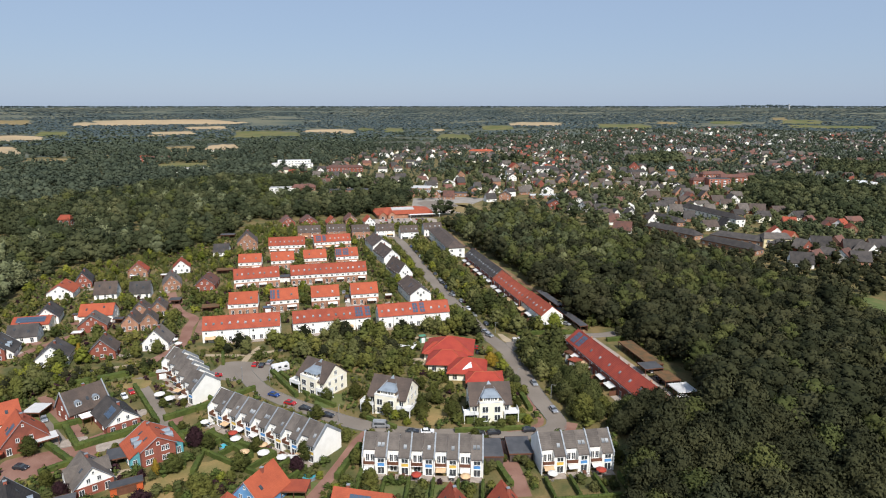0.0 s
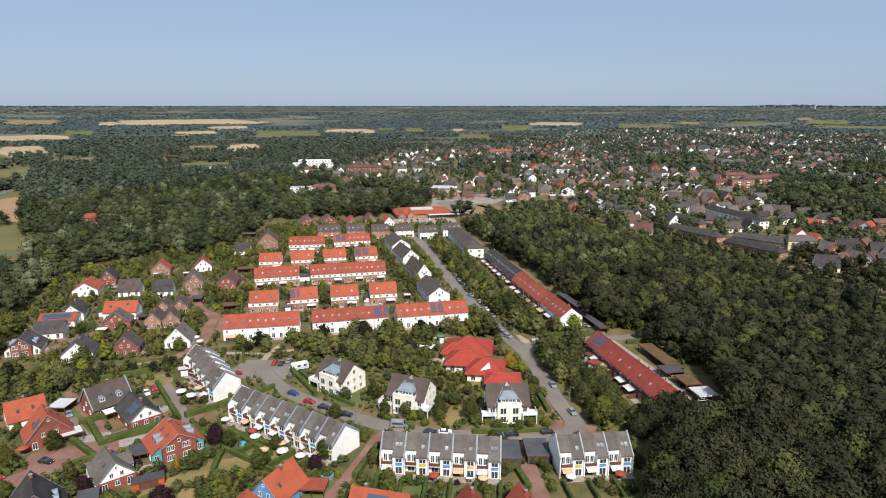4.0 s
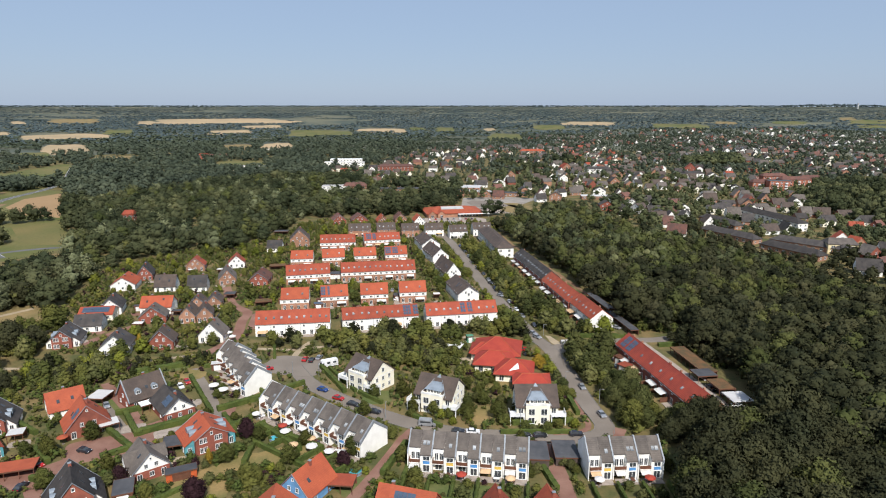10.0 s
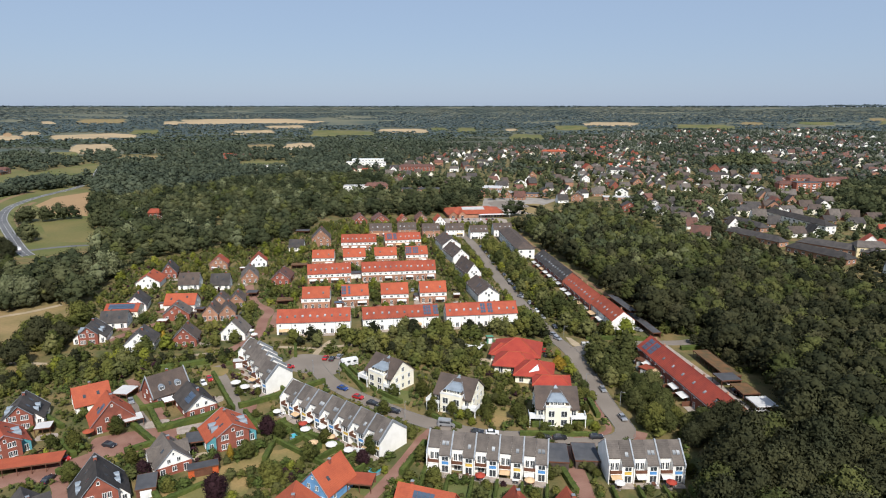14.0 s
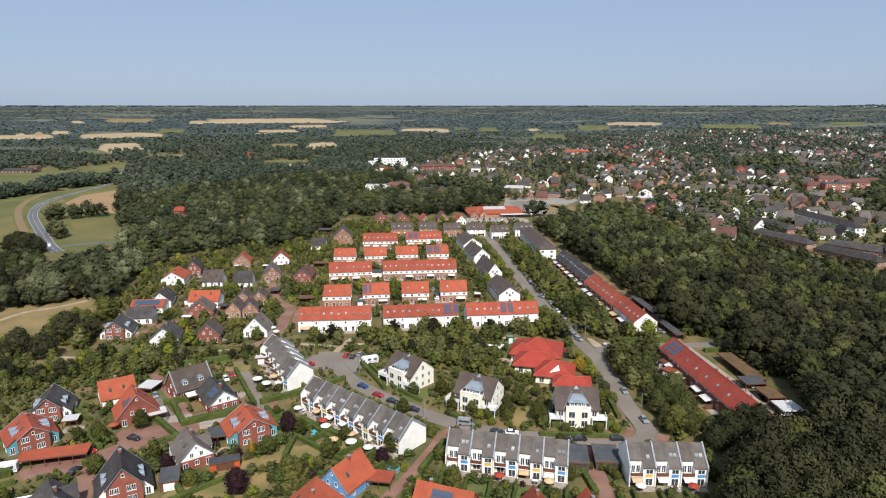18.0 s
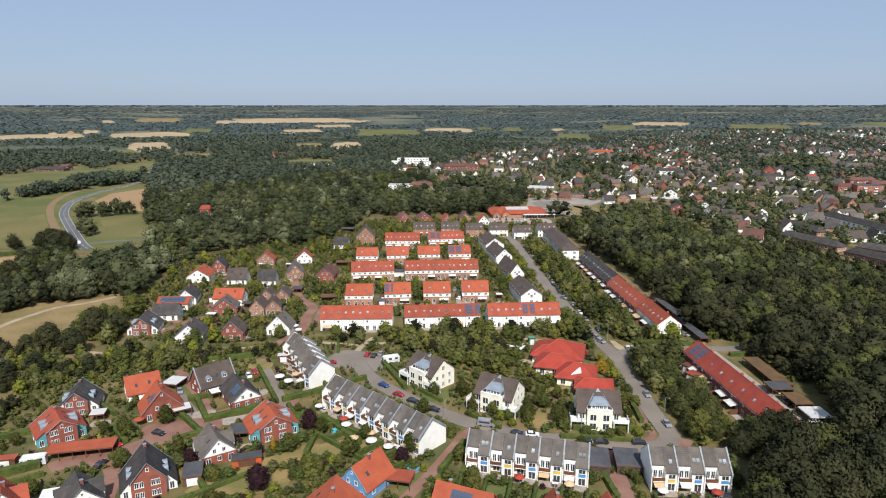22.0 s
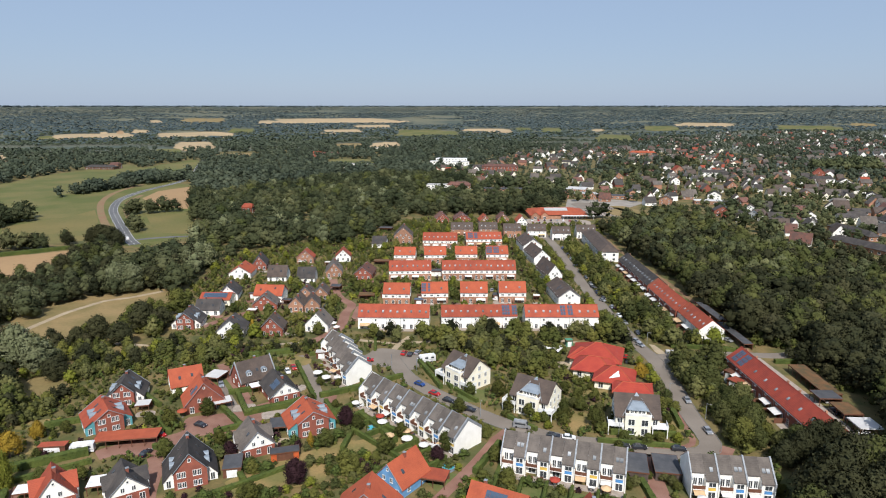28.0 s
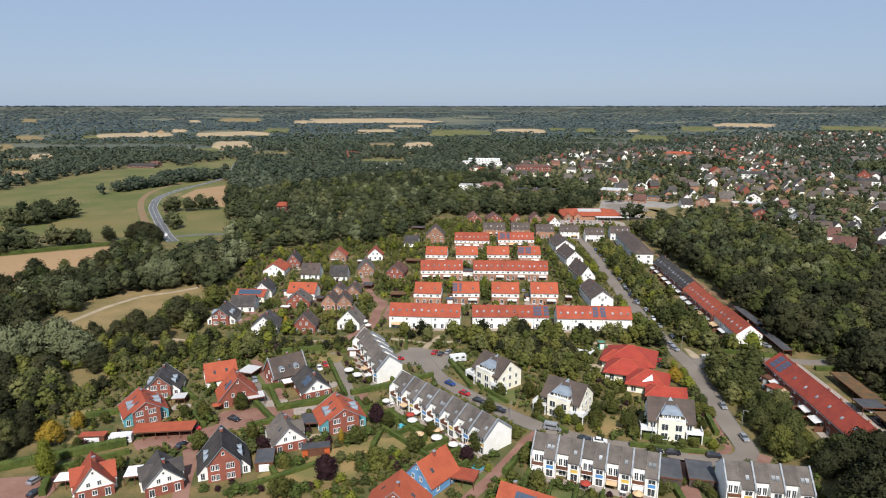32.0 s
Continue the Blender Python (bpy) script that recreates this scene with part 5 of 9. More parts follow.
def block_building(x, y, rot, w, d, floors, wall, roof, label, name="apartment_block", pitched=False, bays=0):
    """A flat-roofed block with rows of windows and a parapet."""
    h = floors * 2.9 + 0.5
    e = root_at(name, x, y, rot, label, "building", "", ground_z(x, y))
    take_rect(x, y, rot, w, d, 3)
    part("wall", box(-w / 2, -d / 2, 0, w / 2, d / 2, h), wall, e)
    part("roof", hip_geo(w, d, h + 0.02, h + 3.5, 0.5, 0.25, 0.8) if pitched else box(-w / 2 - 0.15, -d / 2 - 0.15, h + 0.02, w / 2 + 0.15, d / 2 + 0.15, h + 0.35), roof, e)
    n = bays or max(2, int(w / 5))
    for fl in range(floors):
        for i in range(n):
            u = (i + 0.5) / n * w - w / 2
            if wall == "brick_orange" and i % 2:
                b = part("balcony", box(u - 1.6, -d / 2 - 1.3, fl * 2.9 + 0.3, u + 1.6, -d / 2 - 0.02, fl * 2.9 + 1.4), "frame", e)
            add_window(e, u, -d / 2 - 0.02, fl * 2.9 + 1.0, 2.2, 1.5)
        for u in (-d * 0.25, d * 0.25):
            add_window(e, w / 2 + 0.02, u, fl * 2.9 + 1.0, 1.6, 1.5, 90)
    return e


def parasol(x, y, r, mat, label):
    """A garden parasol on a pole with eight panels."""
    e = root_at("parasol", x, y, 0, label, "parasol")
    n = 8
    v = [(0, 0, 2.9)] + [(r * math.cos(2 * math.pi * k / n), r * math.sin(2 * math.pi * k / n), 2.3) for k in range(n)] + [(r * math.cos(2 * math.pi * k / n), r * math.sin(2 * math.pi * k / n), 2.12) for k in range(n)]
    part("canopy", (v, [(0, 1 + k, 1 + (k + 1) % n) for k in range(n)] + [(1 + k, 1 + n + k, 1 + n + (k + 1) % n, 1 + (k + 1) % n) for k in range(n)]), mat, e)
    part("pole", box(-0.03, -0.03, 0.08, 0.03, 0.03, 2.88), "wood", e)
    part("base", box(-0.3, -0.3, 0, 0.3, 0.3, 0.08), "kerb", e)
    return e


def round_pool(x, y, r, mat, label, name="pool"):
    """A low round garden pool or trampoline with a raised rim."""
    e = root_at(name, x, y, 0, label, name)
    n = 20
    ring = lambda q, z: [(q * math.cos(2 * math.pi * k / n), q * math.sin(2 * math.pi * k / n), z) for k in range(n)]
    v = ring(r, 0) + ring(r, 0.8) + ring(r - 0.15, 0.8) + ring(r - 0.15, 0.66)
    f = [(a * n + k, a * n + (k + 1) % n, (a + 1) * n + (k + 1) % n, (a + 1) * n + k) for a in range(3) for k in range(n)]
    part("rim", (v, f), "zinc", e)
    part("surface", (ring(r - 0.14, 0.67), [tuple(range(n))]), mat, e)
    return e


def shade_sail(x, y, rot, s):
    e = root_at("shade_sail", x, y, rot, "white triangular shade sail on poles over the playground", "shade sail")
    v = [(-s, -s * 0.5, 2.6), (s, -s * 0.6, 3.6), (0, s * 0.8, 3.0), (-s * 0.1, -s * 0.1, 2.7)]
    v += [(a, b, c + 0.04) for a, b, c in v]
    part("cloth", (v, [(0, 1, 3), (1, 2, 3), (2, 0, 3), (5, 4, 7), (6, 5, 7), (4, 6, 7)]), "awning", e)
    for a, b, c in v[:3]:
        part("pole", box(a - 0.05, b - 0.05, 0, a + 0.05, b + 0.05, c), "coping", e)


def street_lamp(x, y, rot):
    e = root_at("street_lamp", x, y, rot, "slim grey street lamp beside the road", "street lamp", "street lamps")
    part("pole", box(-0.06, -0.06, 0, 0.06, 0.06, 5.2), "coping", e)
    part("arm", box(-0.04, -0.9, 5.1, 0.04, 0.06, 5.2), "coping", e)
    part("lamp_head", box(-0.16, -1.4, 5.08, 0.16, -0.8, 5.24), "kerb", e)

def motorhome(x, y, rot, label):
    """A white motorhome with a sloping nose, an overhanging cab roof, windows and wheels; it points along its own -y."""
    e = root_at("motorhome", x, y, rot, label, "motorhome")
    side = [(-3.4, 0.45), (3.4, 0.45), (3.4, 2.75), (3.2, 2.9), (-2.3, 2.9), (-2.75, 2.6), (-2.7, 2.15), (-3.05, 1.35), (-3.4, 1.2)]
    part("body", profile(side, -1.1, 1.1), "car_white", e)
    part("windscreen", ([(-0.95, -2.76, 2.08), (0.95, -2.76, 2.08), (0.95, -3.08, 1.4), (-0.95, -3.08, 1.4)], [(0, 3, 2, 1)]), "glass", e)
    for sx in (-1, 1):
        for y0, y1, z0, z1 in ((-2.6, -1.9, 1.4, 2.05), (-0.8, 0.4, 1.6, 2.3), (1.5, 2.7, 1.6, 2.3)):
            part("side_window", box(sx * 1.1 - 0.02, y0, z0, sx * 1.1 + 0.02, y1, z1), "glass", e)
        part("stripe", box(sx * 1.1 - 0.012, -1.6, 1.1, sx * 1.1 + 0.012, 3.3, 1.25), "car_silver", e)
        for yy in (-2.35, 2.0):
            w = part("wheel", rod((sx * 0.9, yy, 0.36), (sx * 1.12, yy, 0.36), 0.36, 14), "tyre", e)
            part("rim", rod((sx * 1.12, yy, 0.36), (sx * 1.14, yy, 0.36), 0.2, 10), "car_silver", w)
    for yy in (-1.0, 1.4):
        part("roof_hatch", box(-0.4, yy, 2.9, 0.4, yy + 0.8, 3.0), "frame", e)
    take(x, y, 4)
    return e


row_block(-44.7, 264.1, 3.4, 31.1, 10.0, 5.3, 9.5, "tile_red", "white", 5, "long white row of houses under a red tiled roof")
row_block(-7.7, 268.5, 6.7, 33.2, 10.0, 5.3, 8.9, "tile_red", "white", 5, "long white row of houses under a red tiled roof", solar=((0.82, 5),))
row_block(28.4, 271.0, 5.2, 32.1, 10.0, 5.3, 9.3, "tile_red", "white", 5, "white row of houses under a red roof with solar panels", solar=((0.5, 4),))
row_block(-49.0, 298.9, 3.4, 13.1, 10.0, 5.3, 9.4, "tile_orange", "white", 2, "pair of brick and white houses under an orange tiled roof", brick=True, solar=(), lights=1)
row_block(-30.7, 302.1, 6.9, 13.0, 10.0, 5.3, 9.4, "tile_orange", "white", 2, "pair of brick and white houses under an orange tiled roof", brick=True, solar=((0.04, 3),), lights=1)
row_block(-11.3, 304.2, 4.2, 13.4, 10.0, 5.3, 9.4, "tile_orange", "white", 2, "pair of brick and white houses under an orange tiled roof", brick=True, solar=(), lights=1)
row_block(7.7, 306.5, 4.3, 13.3, 10.0, 5.3, 9.4, "tile_orange", "white", 2, "pair of brick and white houses under an orange tiled roof", brick=True, solar=(), lights=1)
row_block(-48.9, 344.5, 8.2, 23.6, 10.0, 5.3, 9.7, "tile_red", "white", 4, "brick and white row of houses under a red tiled roof", brick=True)
row_block(-10.4, 348.9, 5.2, 41.5, 10.0, 5.3, 9.6, "tile_red", "white", 7, "brick and white row of houses under a red tiled roof", brick=True)
row_block(-57.1, 381.7, 2.1, 13.2, 10.0, 5.3, 9.1, "tile_orange", "white", 2, "pair of brick and white houses under an orange tiled roof", brick=True, solar=(), lights=1)
row_block(-38.6, 383.8, 5.9, 13.5, 10.0, 5.3, 9.3, "tile_orange", "white", 2, "pair of brick and white houses under an orange tiled roof", brick=True, solar=(), lights=1)
row_block(-19.5, 387.0, 5.3, 13.7, 10.0, 5.3, 9.2, "tile_orange", "white", 2, "pair of brick and white houses under an orange tiled roof", brick=True, solar=(), lights=1)
row_block(-0.3, 389.0, 5.4, 13.6, 10.0, 5.3, 9.3, "tile_orange", "white", 2, "pair of brick and white houses under an orange tiled roof", brick=True, solar=((0.05, 6),), lights=1)
row_block(-39.4, 426.9, 2.9, 23.6, 10.0, 5.3, 9.7, "tile_red", "white", 4, "brick and white row of houses under a red tiled roof", brick=True)
row_block(-9.9, 434.0, 8.6, 24.8, 10.0, 5.3, 9.1, "tile_red", "white", 4, "brick and white row of houses under a red tiled roof", brick=True, solar=((0.08, 5),))
row_block(-27.0, 471.0, 4.1, 16.5, 10.0, 5.0, 9.0, "tile_umber", "brick_tan", 2, "double house under a grey-brown tiled roof")
row_block(-7.4, 473.3, 4.8, 14.1, 10.0, 5.0, 9.0, "tile_umber", "brick_tan", 2, "double house under a grey-brown tiled roof")
row_block(10.7, 468.9, 5.0, 13.1, 10.0, 5.0, 9.0, "tile_umber", "brick_tan", 2, "double house under a grey-brown tiled roof")
row_block(28.7, 468.9, 4.8, 13.6, 10.0, 5.0, 9.0, "tile_umber", "white", 2, "double house under a grey-brown tiled roof")
row_block(45.9, 460.3, 4.8, 13.2, 10.0, 5.0, 9.0, "tile_umber", "white", 2, "double house under a grey-brown tiled roof")
row_block(64.8, 469.0, 4.7, 14.1, 10.0, 5.0, 9.0, "tile_umber", "white", 2, "double house under a grey-brown tiled roof")
terrace_row(3.3, 157.3, -12.4, 5, 6.35)
terrace_row(49.1, 149.5, -1.4, 3, 6.58)
terrace_row(-40.2, 191.5, -41.1, 7, 6.25)
terrace_row(-63.6, 230.2, -41.7, 5, 5.80, 2.2)
villa(-9.9, 207.2, -43.0)
villa(13.4, 189.9, -28.0)
villa(42.7, 181.0, -4.0)
row_block(92.7, 200.4, -84.5, 54.5, 10.4, 4.6, 8.6, "tile_crimson", "brick", 8, "long brick row of houses under a crimson tiled roof", solar=((0.05, 6),), awn=0.6, lights=1)
row_block(84.0, 299.2, -84.7, 38.0, 10.4, 5.0, 9.0, "tile_red", "brick", 5, "long row of houses under a red tiled roof", awn=0.9, lights=2)
row_block(87.7, 268.0, -84.7, 24.4, 10.4, 5.0, 9.0, "tile_red", "white", 3, "stepped end of the red-roofed row with white gable", awn=0.9, lights=2)
row_block(80.3, 350.2, -84.8, 55.2, 10.4, 5.0, 9.0, "tile_dark", "brick", 7, "row of brick houses under a dark roof", awn=0.9, lights=3)
block_building(68.0, 423.4, -87.0, 64.0, 11.5, 2, "white", "tile_umber", "long white apartment block under a low dark roof", "apartment_block", True, 14)
house(33.4, 310.2, 9.7, 10.7, 24.0, 4.6, 8.3, "y", "tile_umber", "white", "white gabled double house under a dark tiled roof", sky=6, cols=1, sides=5)
house(29.2, 349.6, 13.9, 8.5, 21.6, 4.6, 10.1, "y", "tile_umber", "white", "white gabled double house under a dark tiled roof", sky=6, cols=1, sides=5)
house(24.9, 391.7, 13.0, 10.2, 24.0, 4.6, 9.2, "y", "tile_umber", "white", "white gabled double house under a dark tiled roof", sky=6, cols=1, sides=5)
house(21.4, 425.6, 10.3, 12.5, 24.0, 4.6, 8.9, "y", "tile_umber", "white", "white gabled double house under a dark tiled roof", sky=6, cols=1, sides=5)
winged_house(-121.6, 184.6, 19.7, 6.7, 11.7, 4.6, 7.7, "tile_dark", "white", "brick gabled house with dark roof and zinc dormers")
winged_house(-117.7, 167.2, 41.9, 7.6, 12.2, 4.6, 7.2, "tile_red", "teal", "brick gabled house with red roof, zinc dormers and teal side wings")
house(-94.2, 182.2, 33.1, 11.9, 9.0, 2.8, 9.3, "y", "tile_orange", "brick", "brick gabled house with broad orange tiled roof", solar=2)
house(-106.7, 195.6, 34.2, 10.4, 9.0, 2.5, 7.0, "x", "tile_orange", "white", "white house wing under an orange tiled roof", cols=2)
winged_house(-79.3, 143.2, 28.3, 8.0, 12.0, 4.6, 9.4, "tile_dark", "white", "brick gabled house with dark roof and zinc dormers")
house(-91.4, 134.0, 38.3, 8.9, 9.7, 2.9, 7.2, "y", "tile_dark", "white", "white gabled house with brick ground storey and dark roof", foot='brick', extra='cross')
house(-107.1, 129.6, 36.9, 8.6, 8.5, 2.9, 8.3, "y", "tile_red", "white", "white gabled house with red tiled roof", foot='brick', extra='cross')
house(-84.7, 200.9, 44.5, 12.3, 9.0, 3.0, 8.6, "x", "tile_umber", "brick", "brick house with grey-brown roof and two dormers", cols=3, sky=1, extra='dormer parapet')
house(-72.1, 191.9, 36.3, 9.4, 13.6, 2.9, 6.7, "y", "tile_dark", "white", "white gabled house with dark roof carrying solar panels", solar=4, foot='brick')
winged_house(-55.7, 171.2, 31.0, 8.9, 11.7, 4.6, 7.5, "tile_orange", "teal", "brick gabled house with orange roof, zinc dormers and teal side wings")
house(-67.8, 158.1, 34.7, 8.9, 10.5, 2.9, 7.2, "y", "tile_brown", "white", "white gabled house with brick ground storey and grey-brown roof", foot='brick', extra='cross')
house(-23.3, 144.6, -31.5, 9.1, 11.0, 3.0, 8.0, "y", "tile_orange", "blue", "blue boarded gabled house with orange tiled roof")
house(-29.0, 130.0, 0.1, 14.3, 9.0, 3.0, 9.1, "y", "tile_orange", "brick", "brick house with orange tiled roof", cols=2)
house(1.7, 132.9, -21.6, 14.0, 9.0, 3.0, 7.6, "x", "tile_orange", "brick", "brick house with orange tiled roof and solar panels", solar=5, sky=0)
house(22.4, 128.8, 0.1, 7.3, 7.0, 3.5, 7.9, "y", "tile_red", "brick", "brick house with steep red gable")
house(34.6, 127.7, 0.1, 7.3, 7.0, 3.5, 8.0, "y", "tile_red", "brick", "brick house with steep red gable")
house(-145.0, 339.6, 7.6, 12.0, 14.0, 3.2, 7.1, "y", "tile_orange", "white", "white gabled house with orange tiled roof")
house(-142.1, 359.5, 14.7, 8.1, 14.0, 3.2, 8.2, "y", "tile_dark", "brick", "brick gabled house with dark roof")
house(-121.9, 334.3, 4.0, 10.5, 9.0, 3.0, 8.0, "x", "tile_umber", "white", "white house with grey-brown tiled roof")
house(-105.0, 332.6, 6.2, 9.6, 9.0, 3.0, 7.8, "x", "tile_dark", "white", "white house with dark tiled roof")
house(-93.7, 347.6, 13.8, 8.9, 13.6, 3.2, 8.2, "y", "tile_brown", "brick_tan", "tan brick gabled house with grey-brown roof")
house(-119.2, 377.1, 8.5, 10.1, 9.2, 3.2, 7.6, "y", "tile_red", "brick_tan", "tan brick house with red tiled roof")
house(-96.8, 382.4, 11.2, 9.2, 9.5, 3.2, 7.5, "y", "tile_red", "white", "white gabled house with red roof")
house(-74.7, 343.9, 0.1, 10.0, 14.0, 3.2, 7.1, "y", "tile_maroon", "brick", "brick house with brown tiled roof")
house(-113.0, 297.0, 2.0, 14.0, 10.0, 3.6, 7.4, "x", "tile_orange", "white", "house under a broad orange tiled roof", cols=4)
house(-134.8, 298.5, 12.7, 9.3, 12.9, 3.2, 7.5, "y", "tile_dark", "white", "white gabled house with dark tiled roof")
house(-137.0, 288.9, 3.5, 14.7, 9.0, 3.0, 5.3, "x", "tile_red", "cream", "low house with solar panels on its red roof", solar=11, sky=0, cols=4)
house(-134.0, 273.7, 8.2, 11.0, 9.0, 3.0, 6.7, "x", "tile_dark", "white", "dark-roofed house with a small dormer")
house(-110.3, 283.1, 8.6, 11.3, 8.4, 3.0, 7.3, "y", "tile_brown", "brick", "brick house with grey-brown roof")
house(-94.4, 282.8, 3.6, 7.0, 10.0, 3.4, 7.2, "y", "tile_umber", "brick_tan", "tan brick gabled house of a close group")
house(-87.7, 283.5, 13.8, 7.0, 10.0, 3.4, 7.2, "y", "tile_umber", "brick_tan", "tan brick gabled house of a close group")
house(-95.6, 300.2, 7.8, 6.9, 9.0, 3.4, 6.7, "y", "tile_umber", "brick_tan", "tan brick gabled house of a close group")
house(-88.4, 302.6, 8.1, 6.7, 10.0, 3.4, 6.7, "y", "tile_umber", "brick_tan", "tan brick gabled house of a close group")
winged_house(-135.7, 256.1, 11.1, 7.2, 12.5, 4.4, 7.4, "tile_dark", "white", "brick gabled house with dark roof and white wings")
house(-111.5, 247.0, 10.0, 10.9, 10.6, 3.2, 7.7, "y", "tile_dark", "white", "white gabled house with dark tiled roof")
house(-95.1, 250.4, 7.3, 9.5, 9.1, 3.2, 7.9, "y", "tile_umber", "brick", "brick gabled house with white ground storey and brown roof")
house(-76.7, 256.9, -3.0, 10.0, 8.4, 3.2, 8.3, "y", "tile_brown", "white", "white gabled house with grey-brown roof")
house(-67.0, 440.5, 6.7, 12.9, 14.0, 5.5, 12.0, "y", "tile_umber", "brick_tan", "tall tan brick gabled house")
house(-81.0, 423.6, 0.2, 9.6, 9.0, 3.0, 7.2, "x", "tile_dark", "white", "dark-roofed house at the wood edge")
house(-47.4, 526.1, 12.4, 10.6, 14.0, 3.2, 7.5, "y", "tile_maroon", "brick", "gabled house at the edge of the wood")
house(-30.5, 526.2, 10.8, 12.9, 14.0, 3.2, 7.5, "y", "tile_maroon", "brick", "gabled house at the edge of the wood")
house(-11.1, 518.3, 9.0, 8.8, 14.0, 3.2, 7.4, "y", "tile_orange", "brick_tan", "gabled house at the edge of the wood")
house(3.8, 529.1, 7.4, 9.4, 14.0, 3.2, 7.5, "y", "tile_maroon", "brick_tan", "gabled house at the edge of the wood")
house(18.9, 518.4, 6.1, 7.9, 14.0, 3.2, 7.4, "y", "tile_orange", "white", "gabled house at the edge of the wood")
def store(x, y, rot):
    """A low supermarket: broad shallow orange roof with a grey strip of flat roof let into it, gabled porches and a white canopy."""
    e = root_at("store", x, y, rot, "low store hall under a broad orange tiled roof", "store")
    w, d, eave, ridge = 50.0, 34.0, 3.4, 7.4
    take_rect(x, y, rot, w, d)
    part("wall", box(-w / 2, -d / 2, 0, w / 2, d / 2, eave + 0.03), "brick_tan", e)
    part("roof", hip_geo(w, d, eave, ridge, 1.0, 0.25, 0.5), "tile_orange", e)
    k = (ridge - eave - 0.25) / (d / 2 + 1.0)
    v = [(px, py, eave + 0.25 + (d / 2 + 1.0 + py) * k + dz) for dz in (0.05, 0.4) for px, py in ((-11, -8.5), (9, -8.5), (9, -2.0), (-11, -2.0))]
    part("flat_roof_strip", (v, box(0, 0, 0, 1, 1, 1)[1]), "roof_pale", e, "grey sheet roof strip in the slope")
    for u in (-21.0, -13.0):
        body = swap(profile([(-3.4, 0), (3.4, 0), (3.4, 3.4), (0, 6.2), (-3.4, 3.4)], -d / 2 - 3.0, -d / 2 + 6))
        part("porch", shift(body, u, 0), "brick_tan", e, "gabled brick porch")
        part("porch_roof", shift(swap(roof_geo(9.4, 6.8, 3.42, 6.25, 0.4, 0.24)), u, -d / 2 + 1.5), "tile_orange", e)
        add_window(e, u, -d / 2 - 3.02, 0.3, 2.4, 2.2, 0, "door")
    part("canopy", box(2, -d / 2 - 4.5, 2.9, w / 2 + 5, -d / 2 - 0.05, 3.25), "frame", e, "white flat entrance canopy")
    for u in (3.0, 14.0, w / 2 + 4):
        part("canopy_post", rod((u, -d / 2 - 4.2, 0), (u, -d / 2 - 4.2, 2.9), 0.12), "frame", e)
    for i in range(8):
        add_window(e, 3 + i * 2.7, -d / 2 - 0.012, 0.3, 2.2, 2.3)
    for i in range(4):
        add_window(e, w / 2 + 0.012, (i - 1.5) * 6, 0.6, 1.6, 1.7, 90)
    return e


store(51.0, 563.0, 6.0)
hall("kindergarten", 38.9, 230.6, -14.0, 17.0, 15.0, 3.0, 7.6, "tile_scarlet", "cream", "low kindergarten under a spreading crimson hipped roof", "kindergarten", 0.10, 0.0)
hall("kindergarten", 33.6, 230.2, -14.0, 9.0, 10.0, 2.9, 5.6, "tile_scarlet", "cream", "kindergarten wing under a crimson hipped roof", "kindergarten", 0.30, 0.0)
hall("kindergarten", 36.0, 219.6, -14.0, 13.4, 12.0, 2.9, 6.4, "tile_scarlet", "cream", "kindergarten group room under a crimson hipped roof", "kindergarten", 0.30, 0.0)
hall("kindergarten", 41.9, 211.0, -14.0, 12.5, 12.0, 2.8, 6.5, "tile_scarlet", "cream", "kindergarten wing under a crimson roof with white roof light", "kindergarten", 0.15, 1.7)
hall("kindergarten", 46.0, 201.3, -10.0, 11.5, 8.5, 2.8, 4.8, "tile_scarlet", "cream", "kindergarten hall under a low crimson roof", "kindergarten", 0.55, 0.0)
flat_hut("garage", 37.7, 155.6, 172.0, 6.0, 9.5, 2.5, "flat_roof", "tile_umber", "grey flat-roofed garage beside the terrace", "garage", False, "")
flat_hut("garage", 45.7, 155.6, 174.0, 6.3, 9.0, 2.5, "flat_roof", "tile_umber", "grey flat-roofed garage beside the terrace", "garage", False, "")
flat_hut("carport", 110.4, 214.7, -87.0, 24.0, 5.4, 2.6, "green_roof", "wood", "open carport with a planted brown roof", "carport", True, "")
flat_hut("carport", 108.3, 202.0, -87.0, 6.0, 7.0, 2.7, "flat_roof", "wood", "open carport with a grey roof", "carport", True, "")
flat_hut("carport", 109.8, 192.6, -87.0, 8.0, 5.6, 2.6, "green_roof", "wood", "open carport with a planted brown roof", "carport", True, "")
flat_hut("carport", 110.4, 183.0, -87.0, 6.6, 6.4, 2.6, "roof_pale", "wood", "open carport with a white roof", "carport", True, "frame")
flat_hut("carport", 99.4, 260.3, -85.0, 26.0, 3.4, 2.4, "flat_roof", "wood", "low open carport with a dark felt roof", "carport", True, "")
flat_hut("carport", 99.0, 289.3, -85.0, 26.0, 3.4, 2.4, "flat_roof", "wood", "low open carport with a dark felt roof", "carport", True, "")
flat_hut("carport", -105.0, 157.5, 14.0, 17.0, 5.5, 2.5, "tile_orange", "wood", "long open carport under an orange roof", "carport", True, "")
flat_hut("shed", -57.4, 153.9, 20.0, 7.5, 3.0, 2.3, "flat_roof", "orange_wood", "orange boarded garden shed with a dark roof", "shed", False, "")
flat_hut("carport", -87.6, 181.3, 33.0, 5.5, 4.5, 2.4, "roof_pale", "wood", "pale flat carport roof beside the brick gable", "carport", True, "")
flat_hut("shed", -80.4, 193.5, 36.0, 4.5, 3.6, 2.5, "frame", "wood", "white pergola roof beside the gabled house", "pergola", True, "")
